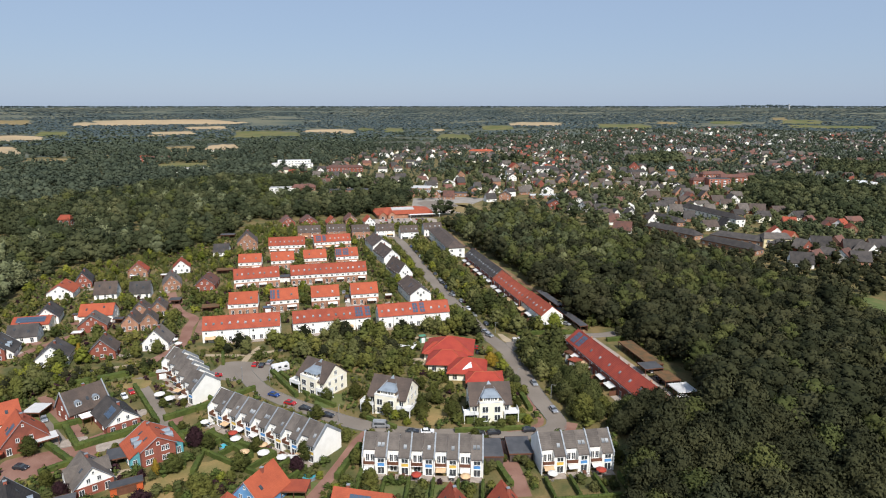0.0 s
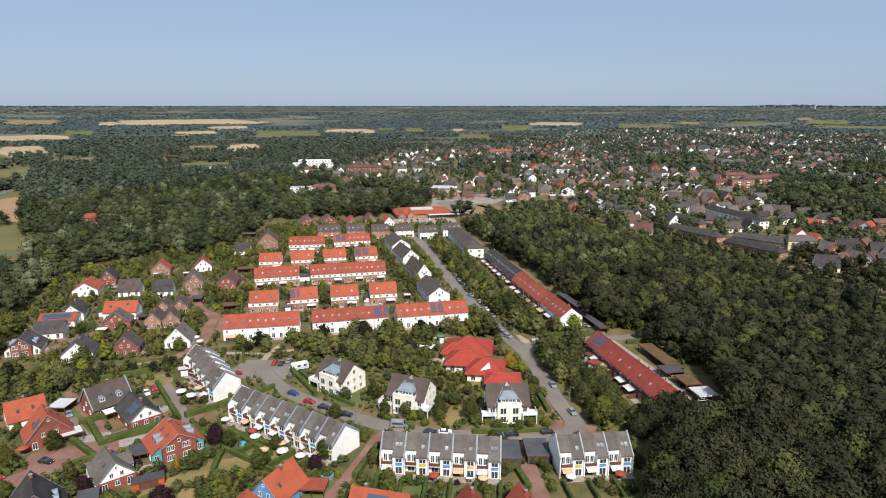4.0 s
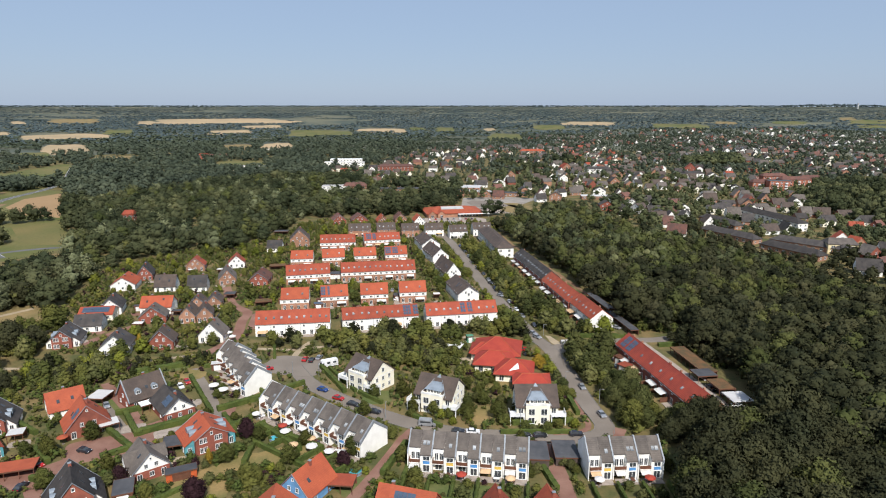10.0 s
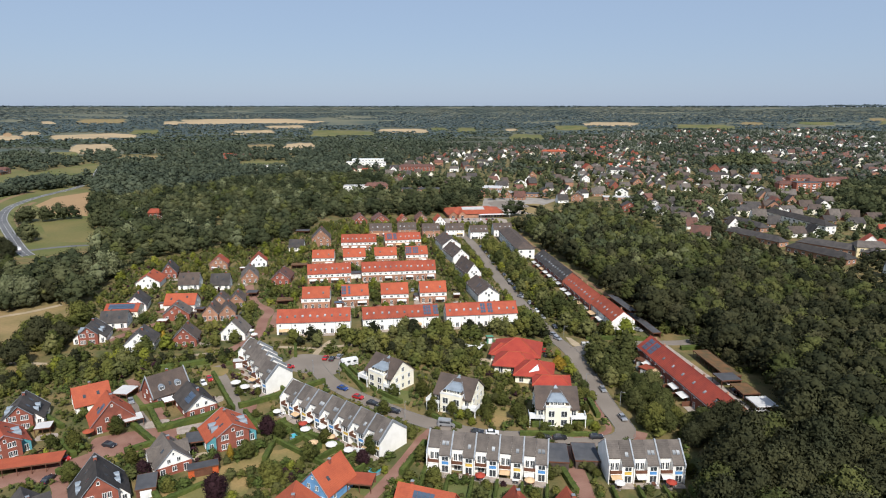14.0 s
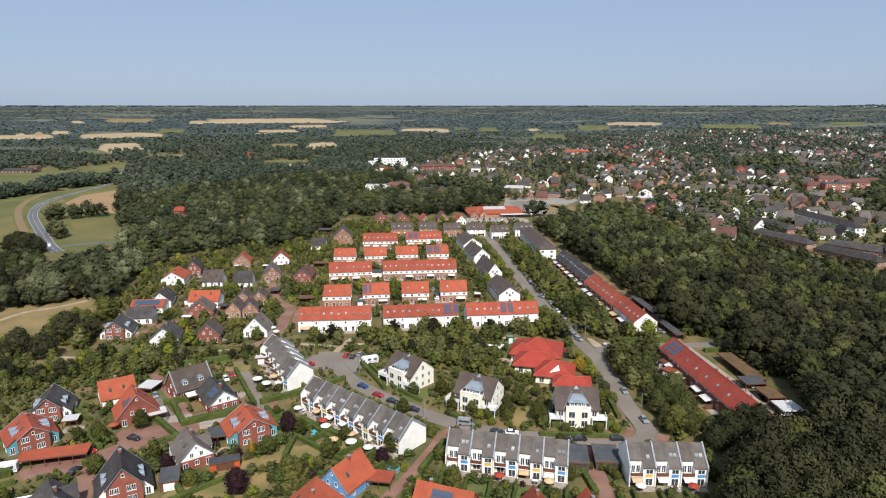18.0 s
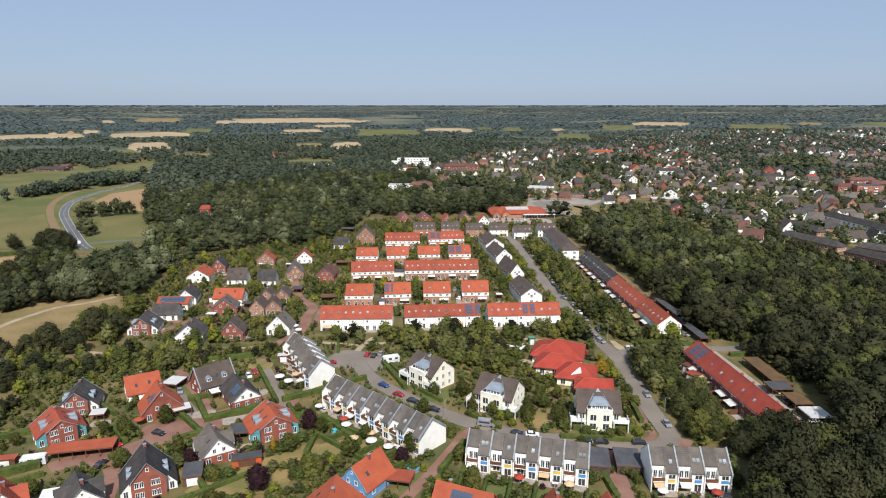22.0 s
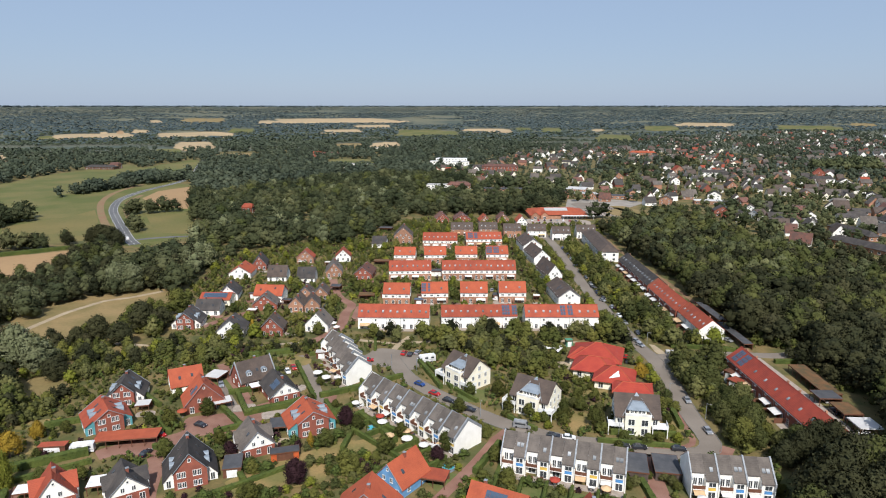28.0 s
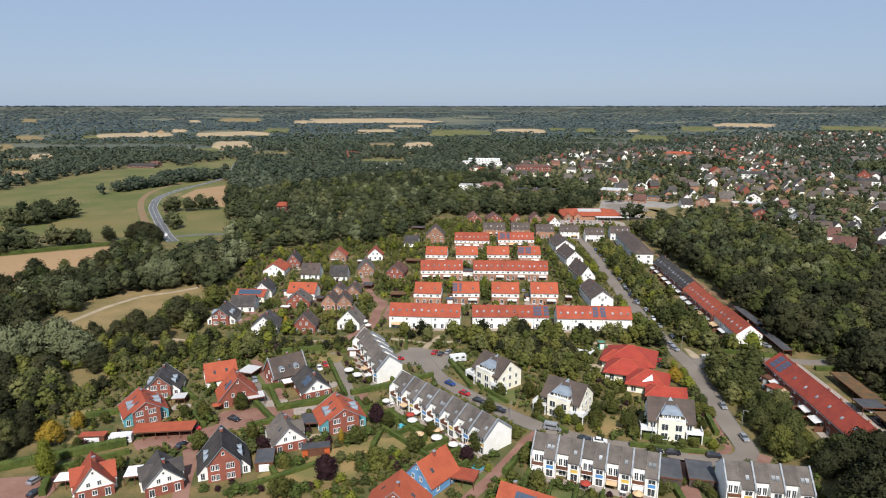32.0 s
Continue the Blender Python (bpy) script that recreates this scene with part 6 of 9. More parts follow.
flat_hut("pavilion", -14.7, 145.5, -10.0, 6.0, 5.0, 2.4, "tile_red", "wood", "open garden pavilion with a red roof", "pavilion", True, "")
flat_hut("carport", -98.3, 201.0, -10.0, 5.4, 6.4, 2.4, "roof_pale", "wood", "flat grey carport roof beside a hedge", "carport", True, "")
flat_hut("shed", -69.1, 146.6, 18.0, 4.5, 7.0, 2.5, "flat_roof", "wood", "small dark boarded garden shed", "shed", False, "")
flat_hut("shed", -123.1, 151.0, 12.0, 7.0, 2.5, 2.3, "tile_red", "wood", "long red-roofed garden shed", "shed", False, "")
flat_hut("carport", -64.2, 168.6, 15.0, 5.0, 6.0, 2.4, "flat_roof", "wood", "grey flat-roofed carport beside a driveway", "carport", True, "")
flat_hut("shed", -70.8, 164.7, 20.0, 4.0, 4.0, 2.4, "frame", "wood", "white pergola roof beside the house", "pergola", True, "")
flat_hut("shed", -115.0, 130.4, 20.0, 5.0, 4.0, 2.4, "frame", "wood", "white pergola roof beside the house", "pergola", True, "")
flat_hut("shed", -99.1, 135.2, 20.0, 5.0, 5.0, 2.4, "frame", "wood", "slatted white garden pergola beside the house", "pergola", True, "")
flat_hut("shed", -86.8, 479.9, 0.0, 10.0, 6.0, 2.6, "flat_roof", "wood", "open flat-roofed carport at the wood edge", "carport", True, "")
flat_hut("shed", -70.6, 373.0, 5.0, 9.0, 5.0, 2.6, "green_roof", "wood", "open carport with a planted roof", "carport", True, "")
flat_hut("garage", -34.0, 351.5, 5.0, 7.0, 6.0, 2.6, "flat_roof", "white", "small garage between the rows", "garage", False, "")
block_building(-79.4, 1070.7, 0.0, 52.0, 16.0, 3, "white", "frame", "long white school building among woods", name='school')
block_building(-98.2, 1050.0, 0.0, 30.0, 16.0, 2, "white", "roof_pale", "white school wing among woods", name='school')
block_building(-62.5, 1040.2, 0.0, 28.0, 16.0, 2, "white", "roof_pale", "white school wing among woods", name='school')
block_building(-67.5, 730.3, 0.0, 30.0, 14.0, 2, "white", "roof_pale", "white clinic with flat pale roof in the wood", name='clinic')
block_building(-45.4, 730.5, 0.0, 26.0, 14.0, 2, "brick_tan", "tile_maroon", "tan brick clinic wing in the wood", pitched=True, name='clinic')
block_building(3.8, 721.9, 0.0, 58.0, 16.0, 1, "brick_tan", "flat_roof", "long low sports hall with dark flat roof", name='sports_hall')
block_building(1.6, 966.7, 0.0, 54.0, 16.0, 2, "brick", "tile_maroon", "brick school with brown roof among trees", pitched=True, name='school')
block_building(80.5, 735.0, -14.0, 40.0, 24.0, 1, "brick_tan", "roof_pale", "low commercial hall with pale flat roof", name='commercial_hall')
block_building(98.0, 690.0, -10.0, 34.0, 16.0, 1, "brick_tan", "roof_pale", "low commercial hall with pale flat roof", name='commercial_hall')
block_building(128.0, 676.0, -12.0, 30.0, 12.0, 1, "brick_tan", "flat_roof", "low commercial hall with dark flat roof", name='commercial_hall')
block_building(211.0, 646.0, -8.0, 32.0, 12.0, 1, "brick_tan", "roof_pale", "low commercial hall with pale flat roof", name='commercial_hall')
block_building(-334.8, 1233.4, 0.0, 44.0, 16.0, 1, "white", "tile_maroon", "white hall with brown roof beyond the wood", name='farm_hall', pitched=True)
block_building(-350.2, 1207.5, 0.0, 18.0, 12.0, 2, "brick", "tile_red", "brick farmhouse with red roof beyond the wood", name='farmhouse', pitched=True)
block_building(-261.7, 1422.5, 0.0, 50.0, 16.0, 1, "cream", "roof_pale", "low hall with pale roof among fields", name='farm_hall', pitched=False)
block_building(-222.7, 992.7, 0.0, 50.0, 14.0, 2, "white", "roof_pale", "low clubhouse with pale roof beside a pitch", name='clubhouse', pitched=False)
block_building(-224.3, 547.4, 0.0, 9.0, 8.0, 2, "brick", "tile_red", "red-roofed brick house deep in the wood", name='house', pitched=True)
block_building(280.3, 1283.1, -6.0, 50.0, 15.0, 2, "brick_tan", "tile_orange", "long building with orange roof in the town", name='civic_building', pitched=True)
block_building(222.6, 1024.0, 0.0, 44.0, 16.0, 1, "white", "flat_roof", "white hall with dark roof in the town", name='town_hall', pitched=False)
block_building(427.2, 702.2, -8.0, 30.0, 13.0, 3, "brick_orange", "tile_maroon", "orange brick apartment block with white balconies under a brown roof", pitched=True)
block_building(437.9, 690.0, -8.0, 26.0, 13.0, 4, "brick_orange", "flat_roof", "orange brick apartment block with white balconies")
block_building(480.9, 728.1, -8.0, 34.0, 13.0, 3, "brick_orange", "tile_maroon", "orange brick apartment block with white balconies under a brown roof", pitched=True)
block_building(477.2, 765.5, -8.0, 30.0, 13.0, 3, "brick_orange", "tile_maroon", "orange brick apartment block with white balconies under a brown roof", pitched=True)
block_building(509.5, 741.9, -8.0, 24.0, 13.0, 3, "brick_orange", "tile_maroon", "orange brick apartment block with white balconies under a brown roof", pitched=True)
block_building(622.7, 701.2, 0.0, 60.0, 24.0, 1, "frame", "frame", "long low hall with white roof", name='commercial_hall')
block_building(403.0, 831.3, 0.0, 26.0, 14.0, 2, "white", "tile_dark", "large white building with dark roof", pitched=True)
block_building(294.7, 902.7, -4.0, 36.0, 15.0, 2, "white", "tile_dark", "large white building with dark roof", pitched=True)
block_building(246.1, 440.9, -69.0, 48.0, 9.0, 1, "brick_tan", "tile_dark", "long row of houses under a dark roof", pitched=True, name='row_houses')
block_building(260.0, 387.0, -68.0, 42.0, 9.0, 1, "brick_tan", "tile_dark", "long row of houses under a dark roof", pitched=True, name='row_houses')
block_building(311.0, 497.0, -83.0, 74.0, 9.0, 2, "white", "tile_dark", "long row of houses under a dark roof", pitched=True, name='row_houses')
block_building(266.0, 491.5, -80.0, 44.0, 9.0, 1, "brick_tan", "tile_dark", "long row of houses under a dark roof", pitched=True, name='row_houses')
block_building(283.0, 401.0, -55.0, 52.0, 9.0, 1, "brick_tan", "tile_dark", "long row of houses under a dark roof", pitched=True, name='row_houses')
block_building(295.3, 390.8, -16.0, 18.0, 12.0, 2, "yellowish", "tile_brown", "pale yellow apartment house", pitched=True)
block_building(-611.1, 932.6, 0.0, 46.0, 14.0, 1, "wood", "tile_dark", "long dark farm barn beside a pasture", pitched=True, name='barn')
block_building(-595.3, 943.2, 0.0, 14.0, 12.0, 2, "brick_tan", "tile_maroon", "farmhouse beside the pasture", pitched=True, name='farmhouse')
block_building(2707.8, 3594.1, 0, 7.0, 7.0, 11, "roof_pale", "roof_pale", "pale tower standing on the horizon", "far_tower")
parasol(-24.7, 163.4, 1.7, "awning", "white parasol in a terrace garden")
parasol(-19.5, 160.3, 1.5, "awning", "white parasol in a terrace garden")
parasol(-30.0, 164.6, 1.5, "awning_warm", "apricot parasol in a terrace garden")
parasol(-33.5, 172.5, 1.6, "awning", "white parasol in a terrace garden")
parasol(-71.1, 258.7, 1.6, "awning", "white parasol beside a house")
parasol(-68.4, 253.8, 1.5, "awning", "white parasol beside a house")
parasol(-97.0, 173.8, 1.6, "tile_orange", "orange parasol in a back garden")
parasol(-59.1, 202.6, 1.8, "awning", "white parasol in a back garden")
parasol(-63.1, 206.3, 1.8, "awning", "white parasol in a back garden")
round_pool(-11.9, 152.2, 1.8, "pool", "round turquoise garden pool", "pool")
round_pool(-36.4, 171.3, 1.6, "pool", "round turquoise garden pool", "pool")
round_pool(79.2, 201.4, 1.8, "car_blue", "blue round garden trampoline", "trampoline")
round_pool(82.8, 215.6, 2.0, "glass", "dark round garden trampoline", "trampoline")
shade_sail(18.7, 234.7, 10, 3.2)
shade_sail(24.3, 235.3, 60, 3.2)
street_lamp(58.2, 201.4, 60)
street_lamp(65.6, 186.9, 60)
street_lamp(36.8, 174.1, 180)
street_lamp(15.2, 180.4, 180)
street_lamp(-4.2, 181.9, 170)
street_lamp(-28.6, 215.4, 170)
street_lamp(61.7, 250.1, 60)
street_lamp(55.0, 337.0, 60)
street_lamp(-38.3, 217.9, 0)
street_lamp(52.4, 405.4, 60)
flat_hut("shed", -123.3, 298.7, 10.0, 3.0, 2.5, 2.4, "flat_roof", "wood", "small dark boarded garden shed", "shed", False, "")
flat_hut("shed", -119.2, 366.4, 0.0, 3.0, 2.5, 2.4, "frame", "wood", "white canopy over a garden terrace", "canopy", True, "")
flat_hut("shed", -102.4, 366.3, 0.0, 3.5, 3.0, 2.4, "awning", "wood", "white canopy over a garden terrace", "canopy", True, "")
flat_hut("shed", -102.3, 289.5, 0.0, 4.0, 3.0, 2.4, "flat_roof", "wood", "flat-roofed carport beside brick houses", "carport", True, "")
flat_hut("shed", -84.5, 316.1, 0.0, 5.0, 5.0, 2.4, "flat_roof", "wood", "flat-roofed carport beside brick houses", "carport", True, "")
flat_hut("shed", -113.4, 272.9, 0.0, 4.0, 3.0, 2.4, "awning", "wood", "white canopy over a garden terrace", "canopy", True, "")
flat_hut("shed", -56.5, 304.9, 0.0, 3.5, 3.0, 2.4, "green_roof", "wood", "small shed with planted roof", "shed", False, "")
flat_hut("shed", -37.9, 302.8, 0.0, 3.0, 2.5, 2.4, "wood", "wood", "small brown garden shed", "shed", False, "")
flat_hut("shed", 0.1, 307.4, 0.0, 3.0, 5.0, 2.4, "flat_roof", "wood", "narrow grey shed between the houses", "shed", False, "")
flat_hut("shed", 20.1, 307.3, 0.0, 3.0, 3.0, 2.4, "awning", "wood", "white canopy over a garden terrace", "canopy", True, "")
flat_hut("shed", 28.4, 288.6, 0.0, 4.0, 3.0, 2.4, "roof_pale", "wood", "pale canopy over a garden terrace", "canopy", True, "")
flat_hut("shed", -45.3, 365.9, 0.0, 3.0, 3.0, 2.4, "wood", "wood", "small brown garden shed", "shed", False, "")
flat_hut("shed", 83.1, 205.5, -60.0, 5.0, 4.0, 2.4, "roof_pale", "wood", "pale canopy beside the brick row", "canopy", True, "")
flat_hut("shed", 83.4, 211.9, -60.0, 4.0, 4.0, 2.4, "tile_red", "wood", "red-roofed garden shelter beside the row", "shed", False, "")
flat_hut("shed", 84.1, 219.6, -60.0, 3.0, 3.0, 2.4, "wood", "wood", "small brown garden shed", "shed", False, "")
flat_hut("shed", -111.7, 177.4, 15.0, 4.0, 4.0, 2.4, "roof_pale", "wood", "pale canopy beside the brick house", "canopy", True, "")
flat_hut("shed", -66.9, 225.1, 10.0, 4.0, 3.0, 2.4, "roof_pale", "wood", "grey garage roof behind the hedge", "shed", False, "")
flat_hut("shed", -53.5, 220.6, 0.0, 3.0, 2.5, 2.4, "tile_red", "wood", "small red-roofed garden shed", "shed", False, "")
def patio_set(x, y, rot, mat="wood", cloth="frame"):
    """Garden table with four chairs on a terrace."""
    t = root_at("garden_table", x, y, rot, "small garden table on a paved terrace", "table", "garden tables", 0.12)
    part("tabletop", box(-0.8, -0.45, 0.7, 0.8, 0.45, 0.75), cloth, t)
    for sx in (-0.7, 0.7):
        for sy in (-0.36, 0.36):
            part("leg", box(sx - 0.03, sy - 0.03, 0, sx + 0.03, sy + 0.03, 0.7), mat, t)
    for sx, sy, turn in ((-0.4, -0.85, 0), (0.4, -0.85, 0), (-0.4, 0.85, 180), (0.4, 0.85, 180)):
        c, s_ = math.cos(radians(rot)), math.sin(radians(rot))
        e = root_at("garden_chair", x + sx * c - sy * s_, y + sx * s_ + sy * c, rot + turn, "simple garden chair drawn up to a table", "chair", "garden chairs", 0.12)
        part("seat", box(-0.24, -0.24, 0.4, 0.24, 0.24, 0.45), mat, e)
        part("backrest", box(-0.24, -0.27, 0.45, 0.24, -0.22, 0.95), mat, e)
        for lx in (-0.2, 0.2):
            for ly in (-0.2, 0.2):
                part("leg", box(lx - 0.02, ly - 0.02, 0, lx + 0.02, ly + 0.02, 0.4), mat, e)


def along(x, y, rot, w, i, side, out):
    """A point before unit i of a terraced row."""
    u = (i + 0.5) * w + side
    c, s_ = math.cos(radians(rot)), math.sin(radians(rot))
    return x + u * c + out * s_, y + u * s_ - out * c


for row, count in (((3.3, 157.3, -12.4, 6.35), 5), ((49.1, 149.5, -1.4, 6.58), 3), ((-40.2, 191.5, -41.1, 6.25), 7)):
    for i in range(count):
        patio_set(*along(*row, i, 1.4 if i % 2 else -1.2, 6.6), row[2] + (0, 90, 20)[i % 3], ("wood", "frame", "flat_roof")[(i + count) % 3], ("frame", "wood", "awning")[i % 3])
        if (i + count) % 2:
            px, py = along(*row, i, -1.3, 8.2)
            parasol(px, py, 1.4, ("awning", "awning_warm", "tile_scarlet")[i % 3], ("pale", "apricot", "red")[i % 3] + " parasol on a garden terrace")
car(21.9, 170.8, -5.0, "car_white", "white car parked at the kerb", False)
car(17.5, 171.4, -8.0, "car_dark", "black car parked at the kerb", False)
car(36.7, 167.5, 0.0, "car_dark", "black car parked at the kerb", False)
car(41.4, 167.2, 0.0, "car_dark", "black car parked at the kerb", False)
car(52.2, 167.2, 0.0, "car_dark", "black car parked at the kerb", False)
car(-20.1, 196.3, -30.0, "car_red", "red car parked at the kerb", False)
car(-26.0, 203.4, -35.0, "car_blue", "blue car parked at the kerb", False)
car(-15.0, 191.7, -28.0, "car_dark", "black car parked at the kerb", False)
car(-11.7, 188.9, -25.0, "car_dark", "black car parked at the kerb", False)
car(-7.7, 185.8, -22.0, "car_dark", "black car parked at the kerb", False)
car(-269.5, 430.5, 130.0, "car_white", "white van on the rural road", True, 0.12)
car(63.3, 198.6, -88.0, "car_silver", "silver car parked at the kerb", False)
car(63.6, 178.4, -84.0, "car_silver", "silver car parked at the kerb", False)
car(-35.6, 230.9, 80.0, "car_red", "red car parked at the kerb", False)
car(-33.0, 229.8, 80.0, "car_dark", "black car parked at the kerb", False)
car(-30.4, 232.1, 75.0, "car_silver", "silver car parked at the kerb", False)
car(50.9, 234.0, 0.0, "car_red", "red car parked at the kerb", False)
car(50.9, 229.4, 0.0, "car_dark", "black car parked at the kerb", False)
car(58.5, 247.6, -60.0, "car_silver", "silver car parked at the kerb", False)
car(57.7, 252.2, -60.0, "car_silver", "silver car parked at the kerb", False)
car(-75.4, 209.8, -60.0, "car_white", "white car parked at the kerb", False)
car(-74.3, 213.3, -60.0, "car_red", "red car parked at the kerb", False)
car(-94.7, 196.7, -60.0, "car_silver", "silver car parked at the kerb", False)
car(-96.6, 151.8, 80.0, "car_dark", "black car parked at the kerb", False)
car(-93.0, 155.1, -20.0, "car_dark", "black car parked at the kerb", False)
car(-88.8, 168.7, -20.0, "car_dark", "black car parked at the kerb", False)
car(-98.0, 162.1, -30.0, "car_red", "red car parked at the kerb", False)
car(108.5, 202.7, -80.0, "car_white", "white car parked at the kerb", False)
car(108.9, 190.3, -85.0, "car_dark", "black car parked at the kerb", False)
car(109.4, 181.0, 0.0, "car_white", "white car parked at the kerb", False)
car(107.3, 194.4, -85.0, "car_dark", "black car parked at the kerb", False)
car(-48.0, 222.6, 10.0, "car_red", "red car parked at the kerb", False)
car(95.8, 256.4, -60.0, "car_silver", "silver car parked at the kerb", False)
car(56.9, 372.4, -60.0, "car_silver", "silver car parked at the kerb", False)
car(52.8, 308.2, -60.0, "car_silver", "silver car parked at the kerb", False)
car(51.6, 331.2, -60.0, "car_dark", "black car parked at the kerb", False)
car(-21.9, 278.6, 0.0, "car_white", "white car parked at the kerb", False)
car(-78.5, 275.3, 70.0, "car_dark", "black car parked at the kerb", False)
car(-81.6, 286.9, 70.0, "car_dark", "black car parked at the kerb", False)
car(8.6, 176.6, -12.0, "car_silver", "grey camper van parked at the kerb", True)
motorhome(-26.0, 224.2, -68, "white motorhome parked in the asphalt court")
motorhome(-115.2, 151.5, -72, "white motorhome parked beside a clipped hedge")
car(-15.2, 375.0, 0.0, "car_white", "white caravan beside the row", True)
car(-124.6, 130.4, 80.0, "car_silver", "silver car parked at the hedge", False)
car(-120.5, 125.6, 80.0, "car_dark", "black car parked at the hedge", False)
for k, (px, py) in enumerate([(60.4, 262.0), (57.7, 275.0), (56.7, 284.5), (55.6, 297.0), (53.9, 312.5), (52.3, 322.0), (51.2, 338.0), (50.2, 351.0), (48.9, 368.0), (47.9, 381.0), (46.8, 396.0), (45.9, 409.0), (44.4, 426.0)]):
    car(px, py, -84, ("car_dark", "car_silver", "car_white", "car_silver", "car_dark", "car_blue", "car_silver")[k % 7], ("black", "silver", "white", "silver", "black", "blue", "silver")[k % 7] + " car parked under the street trees", False)
for k in range(18):
    car(24 + (k % 9) * 5.2, 521 + 13 * (k // 9), 90, ("car_white", "car_dark", "car_silver", "car_red", "car_dark")[k * 3 % 5], ("white", "black", "silver", "red", "black")[k * 3 % 5] + " car on the store's car park", False)
flat_hut("shed", 29.7, 245.6, 10.0, 2.6, 2.4, 2.6, "panel_green", "panel_green", "small green wooden playhouse", "playhouse", False, "")
flat_hut("shed", -65.0, 301.7, 8.0, 7.5, 5.0, 2.6, "green_roof", "wood", "open carport with a mossy green roof", "carport", True, "")
flat_hut("shed", -37.8, 295.6, 5.0, 4.2, 3.0, 2.5, "solar", "wood", "garden shed with solar panels on its roof", "shed", False, "")
car(-0.8, 306.3, 88.0, "car_white", "white car parked between the double houses", False)
car(-1.1, 313.1, 88.0, "car_dark", "black car parked between the double houses", False)
car(-2.3, 321.4, 88.0, "car_silver", "silver car parked between the double houses", False)


def container(x, y, rot):
    """A rounded recycling container with a lid and a throw-in slot."""
    e = root_at("recycling_container", x, y, rot, "grey recycling container at the street corner", "container", "recycling containers")
    part("body", ([(-0.65, -0.6, 0.1), (0.65, -0.6, 0.1), (0.65, 0.6, 0.1), (-0.65, 0.6, 0.1), (-0.75, -0.7, 1.3), (0.75, -0.7, 1.3), (0.75, 0.7, 1.3), (-0.75, 0.7, 1.3)], box(0, 0, 0, 1, 1, 1)[1]), "coping", e)
    part("lid", profile([(-0.75, 1.3), (0.75, 1.3), (0.55, 1.6), (0.0, 1.72), (-0.55, 1.6)], -0.8, 0.8), "roof_pale", e)
    part("slot", box(-0.25, -0.74, 1.0, 0.25, -0.6, 1.2), "tyre", e)
    for u in (-0.5, 0.5):
        part("foot", box(u - 0.1, -0.5, 0, u + 0.1, 0.5, 0.1), "tyre", e)


container(67.5, 240.4, 8)
container(69.6, 240.4, 8)
container(72.2, 241.0, 8)
# ---- plants ----


def ico(sub):
    bm = bmesh.new()
    bmesh.ops.create_icosphere(bm, subdivisions=sub, radius=1.0)
    v = np.array([q.co[:] for q in bm.verts])
    f = np.array([[q.index for q in p.verts] for p in bm.faces])
    bm.free()
    return v, f


ICOS = {1: ico(1), 2: ico(2)}


def crown_arrays(seed, lobes, leaves, leaf, sub=1, shape="round", squash=1.0, low=0.32):
    """A crown of unit height 1 and about unit radius 0.45: soft lobes under a coat of small leaf clumps. Verts, triangles, normals."""
    g = np.random.default_rng(seed)
    cs, rs = [], []
    for i in range(lobes):
        h = (i + 0.5) / lobes
        if shape == "cone":
            r, spread = 0.26 * (1.05 - h), 0.13 * (1 - h)
        elif shape == "tall":
            r, spread = g.uniform(0.1, 0.17), 0.17 * math.sin(math.pi * min(1, h + 0.15))
        else:
            k = 1.0 if lobes < 10 else 0.84 if lobes < 20 else 0.7
            r, spread = g.uniform(0.1, 0.25) * k, (0.29 if lobes < 10 else 0.3 if lobes < 20 else 0.33) * math.sin(math.pi * min(1, 0.25 + 0.72 * h)) * g.uniform(0.6, 1.08)
        a = i * 2.4 + g.uniform(-0.5, 0.5)
        z = low + (1 - low - r * 0.9) * h
        cs.append((spread * math.cos(a), spread * math.sin(a), z))
        rs.append(r)
    mid = np.array((0, 0, low + (1 - low) * 0.42))
    cs.append(tuple(mid))
    rs.append(0.3 if shape != "cone" else 0.15)
    cs, rs = np.array(cs), np.array(rs)
    iv, jf = ICOS[sub]
    vs, fs, ns, n = [], [], [], 0
    for c, r in zip(cs, rs):
        jitter = 1 + g.uniform(-0.35, 0.15, (len(iv), 1))
        vs.append(c + iv * r * 0.8 * jitter * (1, 1, 0.9))
        ns.append(iv + 0.5 * unit(vs[-1] - mid))
        fs.append(jf + n)
        n += len(iv)
    pick = g.choice(len(cs), leaves, p=rs ** 1.6 / (rs ** 1.6).sum())
    d = g.normal(size=(leaves, 3))
    d[:, 2] = np.abs(d[:, 2]) * 0.9 - 0.3
    d = unit(d)
    p = cs[pick] + d * (rs[pick] * (0.7 + 0.75 * g.random(leaves) ** 1.5))[:, None] * (1, 1, 0.92)
    nrm = unit(d + g.normal(size=(leaves, 3)) * 0.6)
    u = unit(np.cross(nrm, g.normal(size=(leaves, 3))))
    w = np.cross(nrm, u)
    s = (leaf * g.uniform(0.6, 1.3, leaves))[:, None]
    tri = np.stack([p - u * s - w * s * 0.7, p + u * s * 1.1 - w * s * 0.4, p + u * s * 0.1 + w * s * 1.2], 1).reshape(-1, 3)
    q0 = n + 3 * np.arange(leaves)
    fs.append(np.stack([q0, q0 + 1, q0 + 2], 1))
    vs.append(tri)
    ns.append(np.repeat(nrm + 0.75 * unit(p - mid), 3, 0))
    v = np.concatenate(vs)
    v[:, 2] *= squash
    return v, np.concatenate(fs), unit(np.concatenate(ns))


def unit(a):
    return a / np.maximum(np.linalg.norm(a, axis=1), 1e-6)[:, None]


